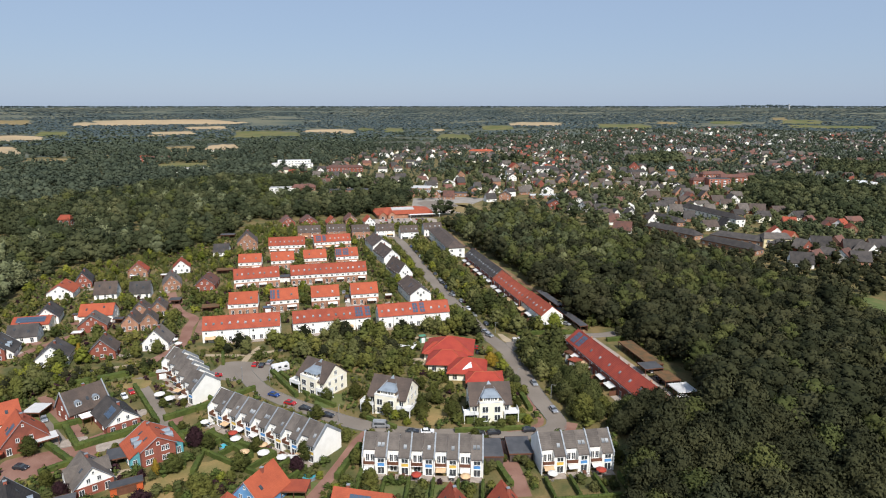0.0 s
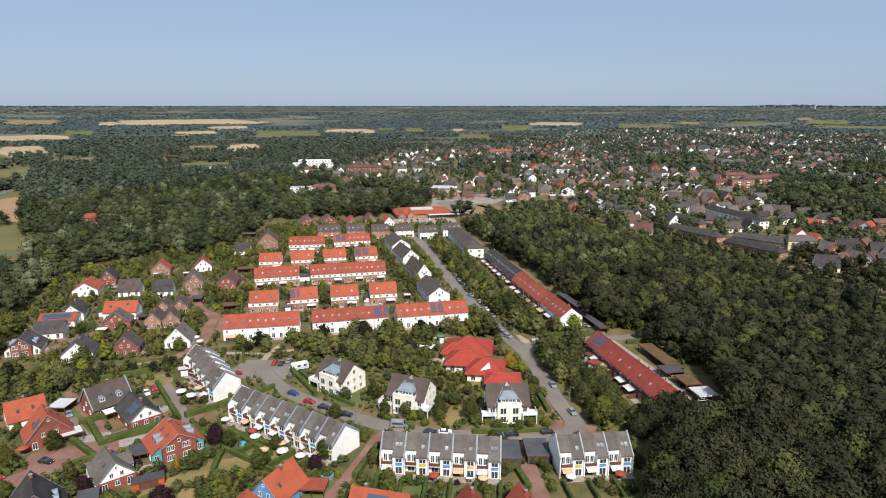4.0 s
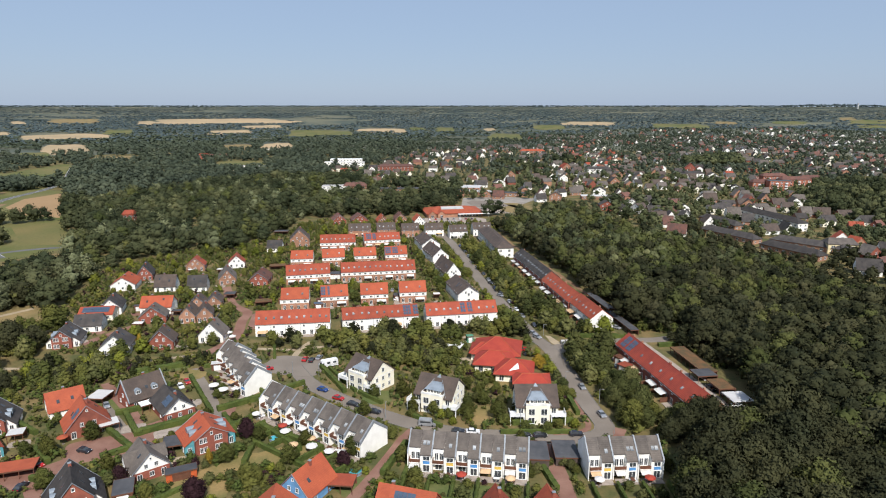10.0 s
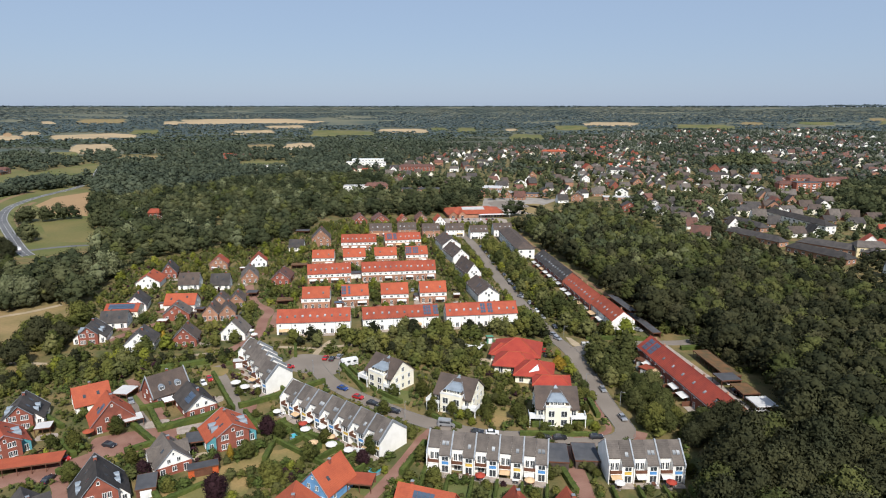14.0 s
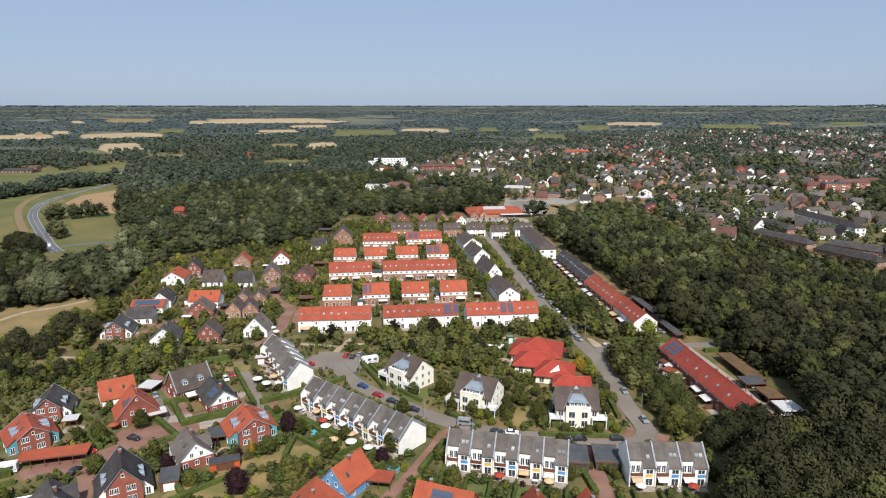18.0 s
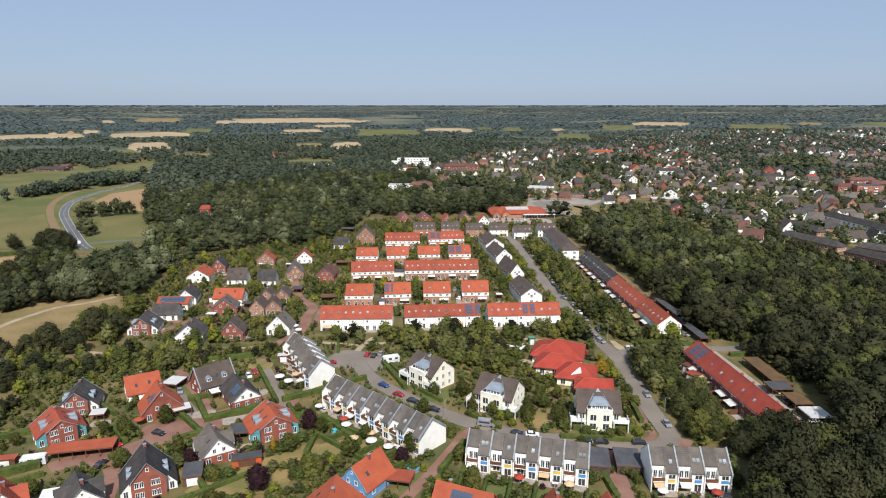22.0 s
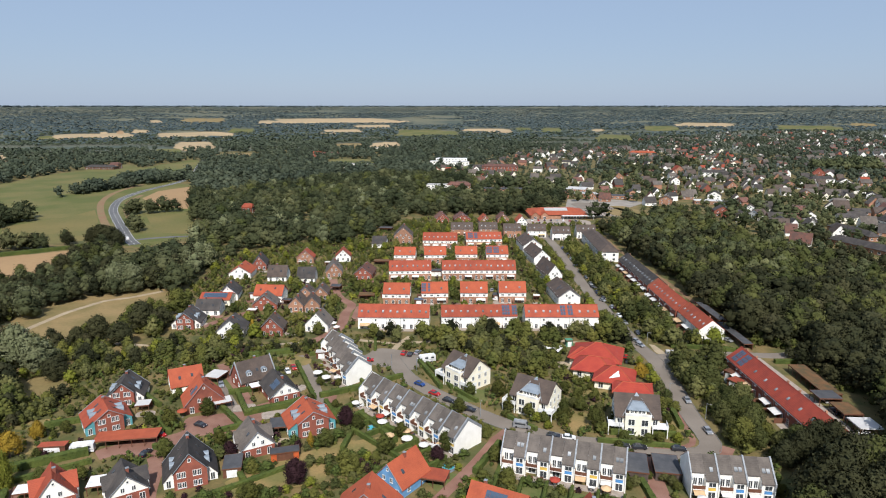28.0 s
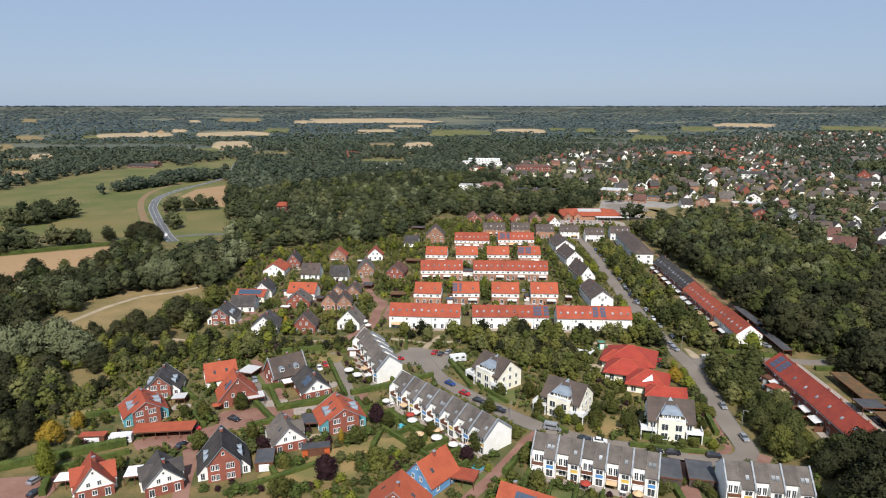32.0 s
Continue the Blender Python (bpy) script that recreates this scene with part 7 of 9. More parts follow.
def mesh_np(name, v, f, mat, nrm=None, tint=None):
    me = bpy.data.meshes.new(name)
    me.vertices.add(len(v))
    me.vertices.foreach_set("co", np.ascontiguousarray(v, dtype=np.float32).ravel())
    me.loops.add(f.size)
    me.loops.foreach_set("vertex_index", np.ascontiguousarray(f, dtype=np.int32).ravel())
    me.polygons.add(len(f))
    me.polygons.foreach_set("loop_start", np.arange(0, f.size, f.shape[1], dtype=np.int32))
    me.polygons.foreach_set("use_smooth", np.ones(len(f), dtype=bool))
    me.update(calc_edges=True)
    if nrm is not None:
        me.attributes.new("custom_normal", 'FLOAT_VECTOR', 'POINT').data.foreach_set("vector", np.ascontiguousarray(nrm, dtype=np.float32).ravel())
    if tint is not None:
        me.attributes.new("tint", 'FLOAT', 'POINT').data.foreach_set("value", np.ascontiguousarray(tint, dtype=np.float32))
    me.materials.append(M[mat])
    return me


def trunk_geo(h, r):
    n, v, f = 8, [], []
    levels = [(0, 1.4, 0, 0), (0.12, 1.0, 0, 0), (0.5, 0.75, 0.02, 0.01), (0.85, 0.35, -0.01, 0.02)]
    for z, s, ox, oy in levels:
        v += [(r * s * math.cos(2 * math.pi * k / n) + ox * h, r * s * math.sin(2 * math.pi * k / n) + oy * h, z * h) for k in range(n)]
    for i in range(len(levels) - 1):
        f += [(i * n + k, i * n + (k + 1) % n, (i + 1) * n + (k + 1) % n, (i + 1) * n + k) for k in range(n)]
    f.append(tuple(range((len(levels) - 1) * n, len(levels) * n)))
    geo = (v, f)
    for k in range(4):
        a = k * 1.6
        p0, p1 = Vector((0, 0, h * (0.34 + 0.08 * k))), Vector((math.cos(a) * h * 0.24, math.sin(a) * h * 0.24, h * (0.58 + 0.08 * k)))
        s = Vector((-math.sin(a), math.cos(a), 0)) * r * 0.3
        up = Vector((0, 0, r * 0.3))
        lv = [tuple(p0 + s), tuple(p0 + up), tuple(p0 - s), tuple(p1 + s * 0.4), tuple(p1 + up * 0.4), tuple(p1 - s * 0.4)]
        geo = join(geo, (lv, [(0, 1, 4, 3), (1, 2, 5, 4), (2, 0, 3, 5), (3, 4, 5)]))
    return geo


TREES = {}


TREE_LIST, BUSH_LIST = [], []


def tree(x, y, h, kind="leaf", width=1.0, shape="round", label=""):
    TREE_LIST.append((x, y, h, kind, width, shape, label))


def bush(x, y, h, w, kind="leaf"):
    BUSH_LIST.append((x, y, h, w, kind))


def plant_tree(x, y, h, kind, width, shape, label):
    """One tree h metres high, with trunk and crown."""
    r2 = random.Random(round(x * 31 + y * 17))
    var = r2.randrange(3)
    key = (kind, shape, var)
    if key not in TREES:
        v, f, nv = crown_arrays(var * 7 + len(kind) * 3 + len(shape), 26 if shape == "round" else 22, 4200, 0.021, 1, shape, 1.0, 0.14 if shape == "round" else 0.06)
        vt, ft = trunk_geo(0.86, 0.024)
        TREES[key] = (mesh_np("crown", v, f, kind, nv), mesh_np_poly("trunk", vt, ft, "bark"))
    crown, trunk = TREES[key]
    words = {"leaf": "green broad-leaved tree", "leaf_wood": "dark green woodland tree", "leaf_light": "lighter green woodland tree", "leaf_copse": "mid-green copse tree", "leaf_lime": "bright yellow-green tree", "leaf_gold": "golden-yellow leaved tree", "leaf_silver": "silvery willow tree", "leaf_purple": "dark purple-leaved tree", "leaf_olive": "olive green scrub tree"}
    e = new("tree")
    e.matrix_world = Matrix.Translation((x, y, ground_z(x, y))) @ Matrix.Rotation(r2.uniform(0, 6.28), 4, 'Z') @ Matrix.Diagonal((h * width, h * width, h, 1))
    tagged(e, label or words.get(kind, "green tree") + " with rounded crown among the houses", "tree", "garden trees")
    for nm, me in (("crown", crown), ("trunk", trunk)):
        o = new(nm, me)
        o.parent = e
    return e


def plant_all():
    """The nearest trees and shrubs as things, the rest joined by kind."""
    near = sorted(TREE_LIST, key=lambda p: p[0] ** 2 + p[1] ** 2 - (1e6 if p[3] in ("leaf_gold", "leaf_purple") or p[6] else 0))
    for p in near[:280]:
        plant_tree(*p)
    for kind, label in (("leaf", "green deciduous trees between houses and along streets"), ("leaf_lime", "light green trees between the houses"), ("leaf_wood", "dark green trees at the wood edge"), ("leaf_light", "lighter green trees at the wood edge"), ("leaf_copse", "mid-green trees beside the stubble field"),
                        ("leaf_olive", "olive green scrub trees beyond the gardens"), ("leaf_silver", "silvery willows at the meadow and wood")):
        woods("garden_trees_" + kind, [p[:3] for p in near[280:] if p[3] == kind], kind, 18, 460, 0.033, label, width=1.05)
    near = sorted(BUSH_LIST, key=lambda p: p[0] ** 2 + p[1] ** 2)
    for p in near[:260]:
        plant_bush(*p)
    for kind in ("leaf", "leaf_light", "hedge", "leaf_lime", "leaf_olive", "leaf_purple"):
        woods("shrubbery_" + kind, [p[:3] for p in near[260:] if p[4] == kind], kind, 3, 22, 0.1, "mixed low garden shrubs between the houses", low=0.0, width=1.15, category="shrubs")


def mesh_np_poly(name, v, f, mat):
    me = bpy.data.meshes.new(name)
    me.from_pydata(v, [], f)
    me.materials.append(M[mat])
    return me


BUSHES = {}


def plant_bush(x, y, h, w, kind, label="rounded green garden shrub"):
    r2 = random.Random(round(x * 31 + y * 17))
    key = (kind, r2.randrange(2))
    if key not in BUSHES:
        v, f, nv = crown_arrays(40 + key[1], 9, 420, 0.045, 1, "round", 1.0, 0.0)
        BUSHES[key] = mesh_np("shrub", v, f, kind, nv)
    o = new("shrub", BUSHES[key])
    o.matrix_world = Matrix.Translation((x, y, -0.1)) @ Matrix.Rotation(r2.uniform(0, 6.28), 4, 'Z') @ Matrix.Diagonal((w, w, h, 1))
    return tagged(o, label, "shrub", "garden shrubs")


def woods(name, places, mat, lobes, leaves, leaf, label, sub=1, variants=4, category="trees", low=0.15, width=1.0, shape="round", lift=0.0):
    """Many trees as one sheet of crowns. places: rows of x, y, height, and, where it differs from the height, the breadth; lift turns the leaves upward, as over an even canopy."""
    if not len(places):
        return
    g = np.random.default_rng(len(places))
    P = np.array(places)
    temps = [crown_arrays(100 + k, lobes, leaves, leaf, sub, shape, 1.0, low) for k in range(variants)]
    vs, fs, ns, ts, n = [], [], [], [], 0
    which = g.integers(0, variants, len(P))
    for k, (tv, tf, tn) in enumerate(temps):
        Q = P[which == k]
        if not len(Q):
            continue
        a = g.uniform(0, 6.28, len(Q))
        c, s = np.cos(a)[:, None], np.sin(a)[:, None]
        wd = (Q[:, -1] * g.uniform(0.85, 1.2, len(Q)) * width)[:, None]
        X = (tv[None, :, 0] * c - tv[None, :, 1] * s) * wd + Q[:, 0:1]
        Y = (tv[None, :, 0] * s + tv[None, :, 1] * c) * wd + Q[:, 1:2]
        r = np.hypot(Q[:, 0], Q[:, 1])
        gz = np.where(r < 2200, 0, 90 * np.minimum(1, (r - 2200) / 2650))[:, None]
        Z = tv[None, :, 2] * Q[:, 2:3] + gz
        vs.append(np.stack([X, Y, Z], 2).reshape(-1, 3))
        ns.append(np.stack([tn[None, :, 0] * c - tn[None, :, 1] * s, tn[None, :, 0] * s + tn[None, :, 1] * c, tn[None, :, 2] + lift + 0 * c], 2).reshape(-1, 3))
        ts.append(np.repeat(np.clip(g.normal(0, 0.45, len(Q)), -1, 1), len(tv)))
        fs.append((tf[None] + (n + np.arange(len(Q)) * len(tv))[:, None, None]).reshape(-1, 3))
        n += len(Q) * len(tv)
    ob = new(name, mesh_np(name, np.concatenate(vs), np.concatenate(fs), mat, np.concatenate(ns), np.concatenate(ts)))
    return tagged(ob, label, category, kind="stuff")


def hedge(x, y, rot, l, w, h, label="clipped green garden hedge"):
    """A clipped hedge with a rough leafy skin."""
    n = max(2, int(l / 0.9))
    g = random.Random(round(x * 7 + y * 3))
    v, f = [], []
    for i in range(n + 1):
        u = (i / n - 0.5) * l
        j = [g.uniform(-0.12, 0.12) for _ in range(5)]
        v += [(u, -w / 2 + j[0], 0), (u, -w / 2 + j[1], h * 0.92), (u, j[2], h * 1.04 + j[4] * 0.6), (u, w / 2 + j[3], h * 0.92), (u, w / 2, 0)]
        if i:
            a, b = 5 * i - 5, 5 * i
            f += [(a + k, b + k, b + k + 1, a + k + 1) for k in range(4)]
    f += [(0, 1, 2, 3, 4), tuple(range(5 * n + 4, 5 * n - 1, -1))]
    for i in range(int(l * h * 5)):
        u, side = g.uniform(-l / 2, l / 2), g.random()
        if side < 0.5:
            p = Vector((u, g.uniform(-w / 2, w / 2), h))
        else:
            p = Vector((u, (-w / 2 if side < 0.85 else w / 2), g.uniform(0.1, h)))
        a, b = Vector((g.uniform(-1, 1), g.uniform(-1, 1), g.uniform(-1, 1))) * 0.28, Vector((g.uniform(-1, 1), g.uniform(-1, 1), g.uniform(-1, 1))) * 0.28
        k = len(v)
        v += [tuple(p - a), tuple(p + b), tuple(p + a)]
        f.append((k, k + 1, k + 2))
    o = link("hedge", v, f, "hedge")
    o.matrix_world = pose(x, y, 0, 0, 0, rot)
    take_rect(x, y, rot, l, w, 0.2)
    return tagged(o, label, "hedge", "hedges")


def scatter(poly, step, seed, hmin, hmax, keep=None, chance=1.0):
    """Uneven rows of x, y, height within an outline, clear of what is taken."""
    g = random.Random(seed)
    xs, ys = [p[0] for p in poly], [p[1] for p in poly]
    out = []
    y = min(ys)
    while y < max(ys):
        x = min(xs)
        while x < max(xs):
            px, py = x + g.uniform(-0.45, 0.45) * step, y + g.uniform(-0.45, 0.45) * step
            if g.random() < chance and inside((px, py), poly) and free(px, py) and (keep is None or keep(px, py)):
                out.append((px, py, g.uniform(hmin, hmax) * (0.85 + 0.3 * noise.noise((px * 0.02, py * 0.02, 0.5)))))
            x += step
        y += step
    return out


WOOD_EAST = [(59.6, 112.9), (71.7, 137.6), (80.5, 149.4), (90.8, 150.9), (100.1, 153.0), (120.7, 180.6), (121.9, 194.6), (119.6, 203.3), (120.7, 223.4), (117.4, 238.8), (112.5, 248.8), (104.4, 258.3), (103.9, 287.6), (100.3, 334.9), (92.0, 397.6), (86.0, 455.0), (80.0, 486.0), (73.6, 471.1), (105.3, 496.4), (145.0, 540.0), (178.0, 430.0), (206.0, 371.0), (225.0, 314.0), (214.3, 320.5), (221.0, 287.7), (222.0, 265.9), (244.8, 245.4), (266.9, 229.2), (330.0, 150.0), (220.0, 60.0), (80.0, 95.0)]
trees = [p for p in scatter(WOOD_EAST, 7.2, 3, 15, 20)]
near_wood = sorted(trees, key=lambda p: p[0] ** 2 + p[1] ** 2)
for i, p in enumerate(near_wood[:100]):
    tree(p[0], p[1], p[2], "leaf_light" if i % 11 == 3 else "leaf_wood", 1.0, "round", "tall lighter green tree at the wood edge" if i % 11 == 3 else "tall dark green deciduous tree at the wood edge")
# lighter leaves grow commoner beyond y = 260, standing in for haze
woods("wood_east_light_trees", [p for i, p in enumerate(near_wood[100:]) if not i % (11 if p[1] < 260 else 3)], "leaf_light", 18, 800, 0.024, "lighter green trees scattered through the eastern wood")
woods("wood_east_trees", [p for i, p in enumerate(near_wood[100:]) if p[1] < 330 and i % (11 if p[1] < 260 else 3)], "leaf_wood", 18, 820, 0.024, "dense dark green deciduous woodland", width=1.08)
woods("wood_east_far_trees", [p for i, p in enumerate(near_wood[100:]) if p[1] >= 330 and i % 3 == 1], "leaf_wood", 12, 360, 0.033, "green deciduous woodland reaching to the town")
woods("wood_east_far_light_trees", [p for i, p in enumerate(near_wood[100:]) if p[1] >= 330 and i % 3 == 2], "leaf_copse", 12, 360, 0.033, "lighter crowns in the woodland reaching to the town")
WOOD_WEST = [(-213.3, 249.6), (-204.9, 278.7), (-181.9, 267.2), (-172.7, 291.4), (-164.1, 295.9), (-169.6, 336.5), (-170.3, 374.6), (-165.4, 396.9), (-140.5, 421.8), (-116.4, 418.4), (-96.1, 440.3), (-87.4, 470.8), (-86.5, 518.3), (-62.2, 554.5), (-13.5, 620.9), (31.7, 631.4), (-15.9, 741.1), (-64.6, 862.8), (-141.3, 862.3), (-187.2, 862.0), (-224.8, 803.1), (-272.1, 700.9), (-297.1, 638.5), (-225.9, 470.0), (-206.3, 397.5), (-208.7, 365.1), (-212.9, 354.9), (-213.8, 337.4), (-202.2, 297.4), (-217.3, 287.6), (-249.0, 297.3)]
take_area([(-231.3, 544.4), (-217.3, 546.4), (-213.3, 528.4), (-225.3, 525.4)])
WW = scatter(WOOD_WEST, 9.6, 5, 9, 18)
woods("wood_west_trees", [p for i, p in enumerate(WW) if i % 15 and i % 7], "leaf_copse", 9, 420, 0.031, "dense green woodland west of the estate", width=1.15)
woods("wood_west_pale_trees", [p for i, p in enumerate(WW) if not i % 15], "leaf_silver", 9, 340, 0.034, "paler willows and poplars in the western wood")
woods("wood_west_light_trees", [p for i, p in enumerate(WW) if i % 15 and not i % 7], "leaf_light", 9, 340, 0.034, "lighter green trees in the western wood")
WOOD_NEAR = [(-201.5, 413.3), (-218.2, 375.0), (-220.2, 350.4), (-223.3, 328.2), (-238.2, 312.1), (-243.9, 293.2), (-248.0, 278.5), (-251.2, 261.0), (-260.6, 251.8), (-231.3, 213.9), (-207.5, 225.0), (-215.4, 244.1), (-212.0, 261.7), (-205.4, 286.0), (-187.8, 298.7), (-174.4, 307.0), (-168.1, 322.8), (-169.6, 355.2)]
NW = scatter(WOOD_NEAR, 6.6, 61, 9, 16)
pale = lambda p: noise.noise((p[0] * 0.03, p[1] * 0.03, 3.0)) > 0.38
woods("wood_meadow_trees", [p for i, p in enumerate(NW) if not pale(p) and i % 2], "leaf_wood", 12, 380, 0.033, "dense dark green trees between stubble field and meadow")
woods("wood_meadow_light_trees", [p for i, p in enumerate(NW) if not pale(p) and not i % 2], "leaf_copse", 12, 380, 0.033, "lighter green trees between stubble field and meadow")
for p in NW:
    if pale(p):
        tree(p[0], p[1], p[2] + 1, "leaf_silver")
UNDER = []
BELT_MIDDLE = [(-56.4, 249.9), (-20.3, 256.7), (28.7, 262.4), (55.6, 267.6), (55.8, 250.1), (47.5, 250.0), (28.8, 251.3), (25.0, 226.0), (17.7, 214.5), (4.4, 215.5), (0.2, 225.9), (-18.7, 234.4), (-21.6, 242.2), (-51.4, 242.2)]
for p in scatter(BELT_MIDDLE, 4.7, 11, 5, 10, chance=0.9):
    tree(p[0], p[1], p[2], rng.choice(("leaf_olive", "leaf", "leaf", "leaf_wood")))
UNDER += scatter(BELT_MIDDLE, 3.2, 40, 1.6, 4.2, chance=0.8)
BELT_LANE = [(67.0, 228.6), (70.5, 231.6), (77.0, 236.5), (85.0, 238.0), (84.2, 219.7), (83.7, 201.4), (88.9, 172.5), (81.9, 164.4), (71.4, 164.4), (66.8, 172.1), (66.2, 192.0), (65.7, 213.6)]
for p in scatter(BELT_LANE, 4.8, 9, 6, 11, chance=0.9):
    tree(p[0], p[1], p[2], rng.choice(("leaf", "leaf_light", "leaf_light", "leaf_olive")))
UNDER += scatter(BELT_LANE, 3.2, 40, 1.6, 4.2, chance=0.8)
BELT_STREET = [(48.7, 440.7), (64.8, 413.8), (69.5, 331.4), (80.0, 260.4), (83.4, 251.4), (84.3, 246.0), (75.0, 244.5), (66.5, 250.0), (62.0, 254.0), (59.4, 275.3), (54.4, 305.6), (50.4, 361.6)]
for p in scatter(BELT_STREET, 5.5, 11, 6, 10, chance=0.9):
    tree(p[0], p[1], p[2], rng.choice(("leaf_olive", "leaf", "leaf", "leaf_light")))
UNDER += scatter(BELT_STREET, 3.2, 40, 1.6, 4.2, chance=0.8)
BELT_CARPORT = [(109.9, 242.5), (116.4, 223.4), (118.6, 205.1), (125.1, 215.7), (123.2, 240.0)]
for p in scatter(BELT_CARPORT, 4.2, 12, 5, 9, chance=0.9):
    tree(p[0], p[1], p[2], "leaf_wood")
UNDER += scatter(BELT_CARPORT, 3.2, 40, 1.6, 4.2, chance=0.8)
BELT_SPUR = [(90.5, 246.2), (119.0, 247.6), (117.8, 256.9), (106.4, 257.6)]
for p in scatter(BELT_SPUR, 4.5, 9, 4, 8, chance=0.9):
    tree(p[0], p[1], p[2])
UNDER += scatter(BELT_SPUR, 3.2, 40, 1.6, 4.2, chance=0.8)
BELT_HEDGE = [(-127.4, 229.1), (-105.6, 229.1), (-72.0, 242.2), (-57.6, 249.9), (-54.8, 242.2), (-68.8, 230.3), (-95.2, 219.4), (-112.0, 219.4), (-119.8, 214.3)]
for p in scatter(BELT_HEDGE, 4.2, 10, 3, 5, chance=0.9):
    tree(p[0], p[1], p[2], rng.choice(("leaf", "leaf_wood", "leaf_wood", "leaf_light")))
UNDER += scatter(BELT_HEDGE, 3.2, 40, 1.6, 4.2, chance=0.8)
BELT_HEDGE_WEST = [(-172.1, 212.7), (-137.6, 227.9), (-126.8, 228.0), (-119.3, 213.3), (-127.9, 210.4), (-140.3, 201.1), (-154.3, 188.5)]
for p in scatter(BELT_HEDGE_WEST, 5.5, 15, 5, 9, chance=0.9):
    tree(p[0], p[1], p[2], rng.choice(("leaf", "leaf_wood", "leaf_wood", "leaf_light")))
UNDER += scatter(BELT_HEDGE_WEST, 3.2, 40, 1.6, 4.2, chance=0.8)
BELT_SCRUB = [(-242.9, 225.6), (-204.1, 224.1), (-186.7, 231.9), (-147.9, 231.8), (-129.2, 234.4), (-108.5, 244.0), (-96.1, 214.7), (-130.5, 214.4), (-139.3, 202.3), (-143.6, 193.6), (-140.0, 183.8), (-138.7, 170.5), (-145.0, 160.9), (-146.1, 155.4), (-150.9, 133.2)]
for p in scatter(BELT_SCRUB, 4.6, 10, 3, 8, chance=0.9):
    tree(p[0], p[1], p[2], rng.choice(("leaf_olive", "leaf_olive", "leaf", "leaf", "leaf_wood", "leaf_lime")))
UNDER += scatter(BELT_SCRUB, 3.2, 40, 1.6, 4.2, chance=0.8)
BELT_DARK = [(-210.9, 193.5), (-183.8, 197.2), (-160.9, 184.5), (-149.6, 167.8), (-139.6, 148.0), (-146.3, 128.6)]
for p in scatter(BELT_DARK, 5.5, 9, 8, 13, chance=0.9):
    tree(p[0], p[1], p[2], rng.choice(("leaf_wood", "leaf_wood", "leaf", "leaf_olive")))
UNDER += scatter(BELT_DARK, 3.2, 40, 1.6, 4.2, chance=0.8)
BELT_STUBBLE = [(-283.8, 273.9), (-271.5, 305.2), (-261.3, 324.8), (-266.7, 368.4), (-264.4, 387.0), (-253.0, 393.7), (-221.7, 343.0), (-221.5, 309.2), (-230.0, 276.8), (-246.4, 260.2), (-257.7, 247.0)]
for p in scatter(BELT_STUBBLE, 6.2, 23, 9, 14, chance=0.95):
    tree(p[0], p[1], p[2], rng.choice(("leaf_wood", "leaf_wood", "leaf_light", "leaf_copse")))
BELT_SHADE = [(-183.7, 175.2), (-160.7, 178.1), (-147.4, 165.7), (-142.5, 160.1), (-143.3, 153.1), (-139.0, 144.9), (-137.8, 137.5), (-142.1, 128.0)]
for p in scatter(BELT_SHADE, 4.6, 19, 4, 9, chance=0.95):
    tree(p[0], p[1], p[2], "leaf_wood")
UNDER += scatter(BELT_SHADE, 3.0, 41, 1.6, 3.6, chance=0.8)
BELT_WEST_EDGE = [(-286.2, 269.0), (-236.1, 262.0), (-219.9, 264.2), (-217.5, 240.0), (-242.9, 225.6)]
for p in scatter(BELT_WEST_EDGE, 6.5, 14, 9, 14, chance=0.9):
    tree(p[0], p[1], p[2], rng.choice(("leaf_wood", "leaf_wood", "leaf", "leaf_olive")))
UNDER += scatter(BELT_WEST_EDGE, 3.2, 40, 1.6, 4.2, chance=0.8)
BELT_SCRUB_NORTH = [(-174.8, 233.5), (-153.7, 231.0), (-163.3, 245.1), (-177.9, 243.9)]
for p in scatter(BELT_SCRUB_NORTH, 5.5, 16, 5, 9, chance=0.9):
    tree(p[0], p[1], p[2], rng.choice(("leaf_olive", "leaf", "leaf", "leaf_wood")))
UNDER += scatter(BELT_SCRUB_NORTH, 3.2, 40, 1.6, 4.2, chance=0.8)
BELT_SCRUB_EAST = [(-161.9, 245.4), (-140.1, 238.3), (-148.0, 261.3), (-161.7, 281.3), (-169.1, 265.0)]
for p in scatter(BELT_SCRUB_EAST, 5.5, 15, 6, 11, chance=0.9):
    tree(p[0], p[1], p[2], rng.choice(("leaf_olive", "leaf", "leaf", "leaf_wood")))
UNDER += scatter(BELT_SCRUB_EAST, 3.2, 40, 1.6, 4.2, chance=0.8)
BELT_KINDER = [(18.6, 226.0), (25.9, 234.5), (30.1, 223.3), (32.2, 208.2), (39.0, 201.4), (38.3, 197.0), (24.0, 197.0), (24.5, 210.6)]
for p in scatter(BELT_KINDER, 5.0, 11, 3, 5, chance=0.9):
    tree(p[0], p[1], p[2])
UNDER += scatter(BELT_KINDER, 3.2, 40, 1.6, 4.2, chance=0.8)
tree(86.8, 246.4, 10.0, "leaf_lime", 1.15, "round")
for q in ((67.4, 227.2, 7.5), (66.8, 221.0, 8.5), (66.6, 214.6, 8.0), (67.2, 208.2, 8.5), (67.0, 202.4, 7.5), (71.0, 224.0, 9.0), (71.5, 217.0, 9.5), (71.0, 210.5, 9.0)):
    tree(q[0], q[1], q[2], "leaf_light" if q[2] > 8 else "leaf_olive", 1.1, "round")
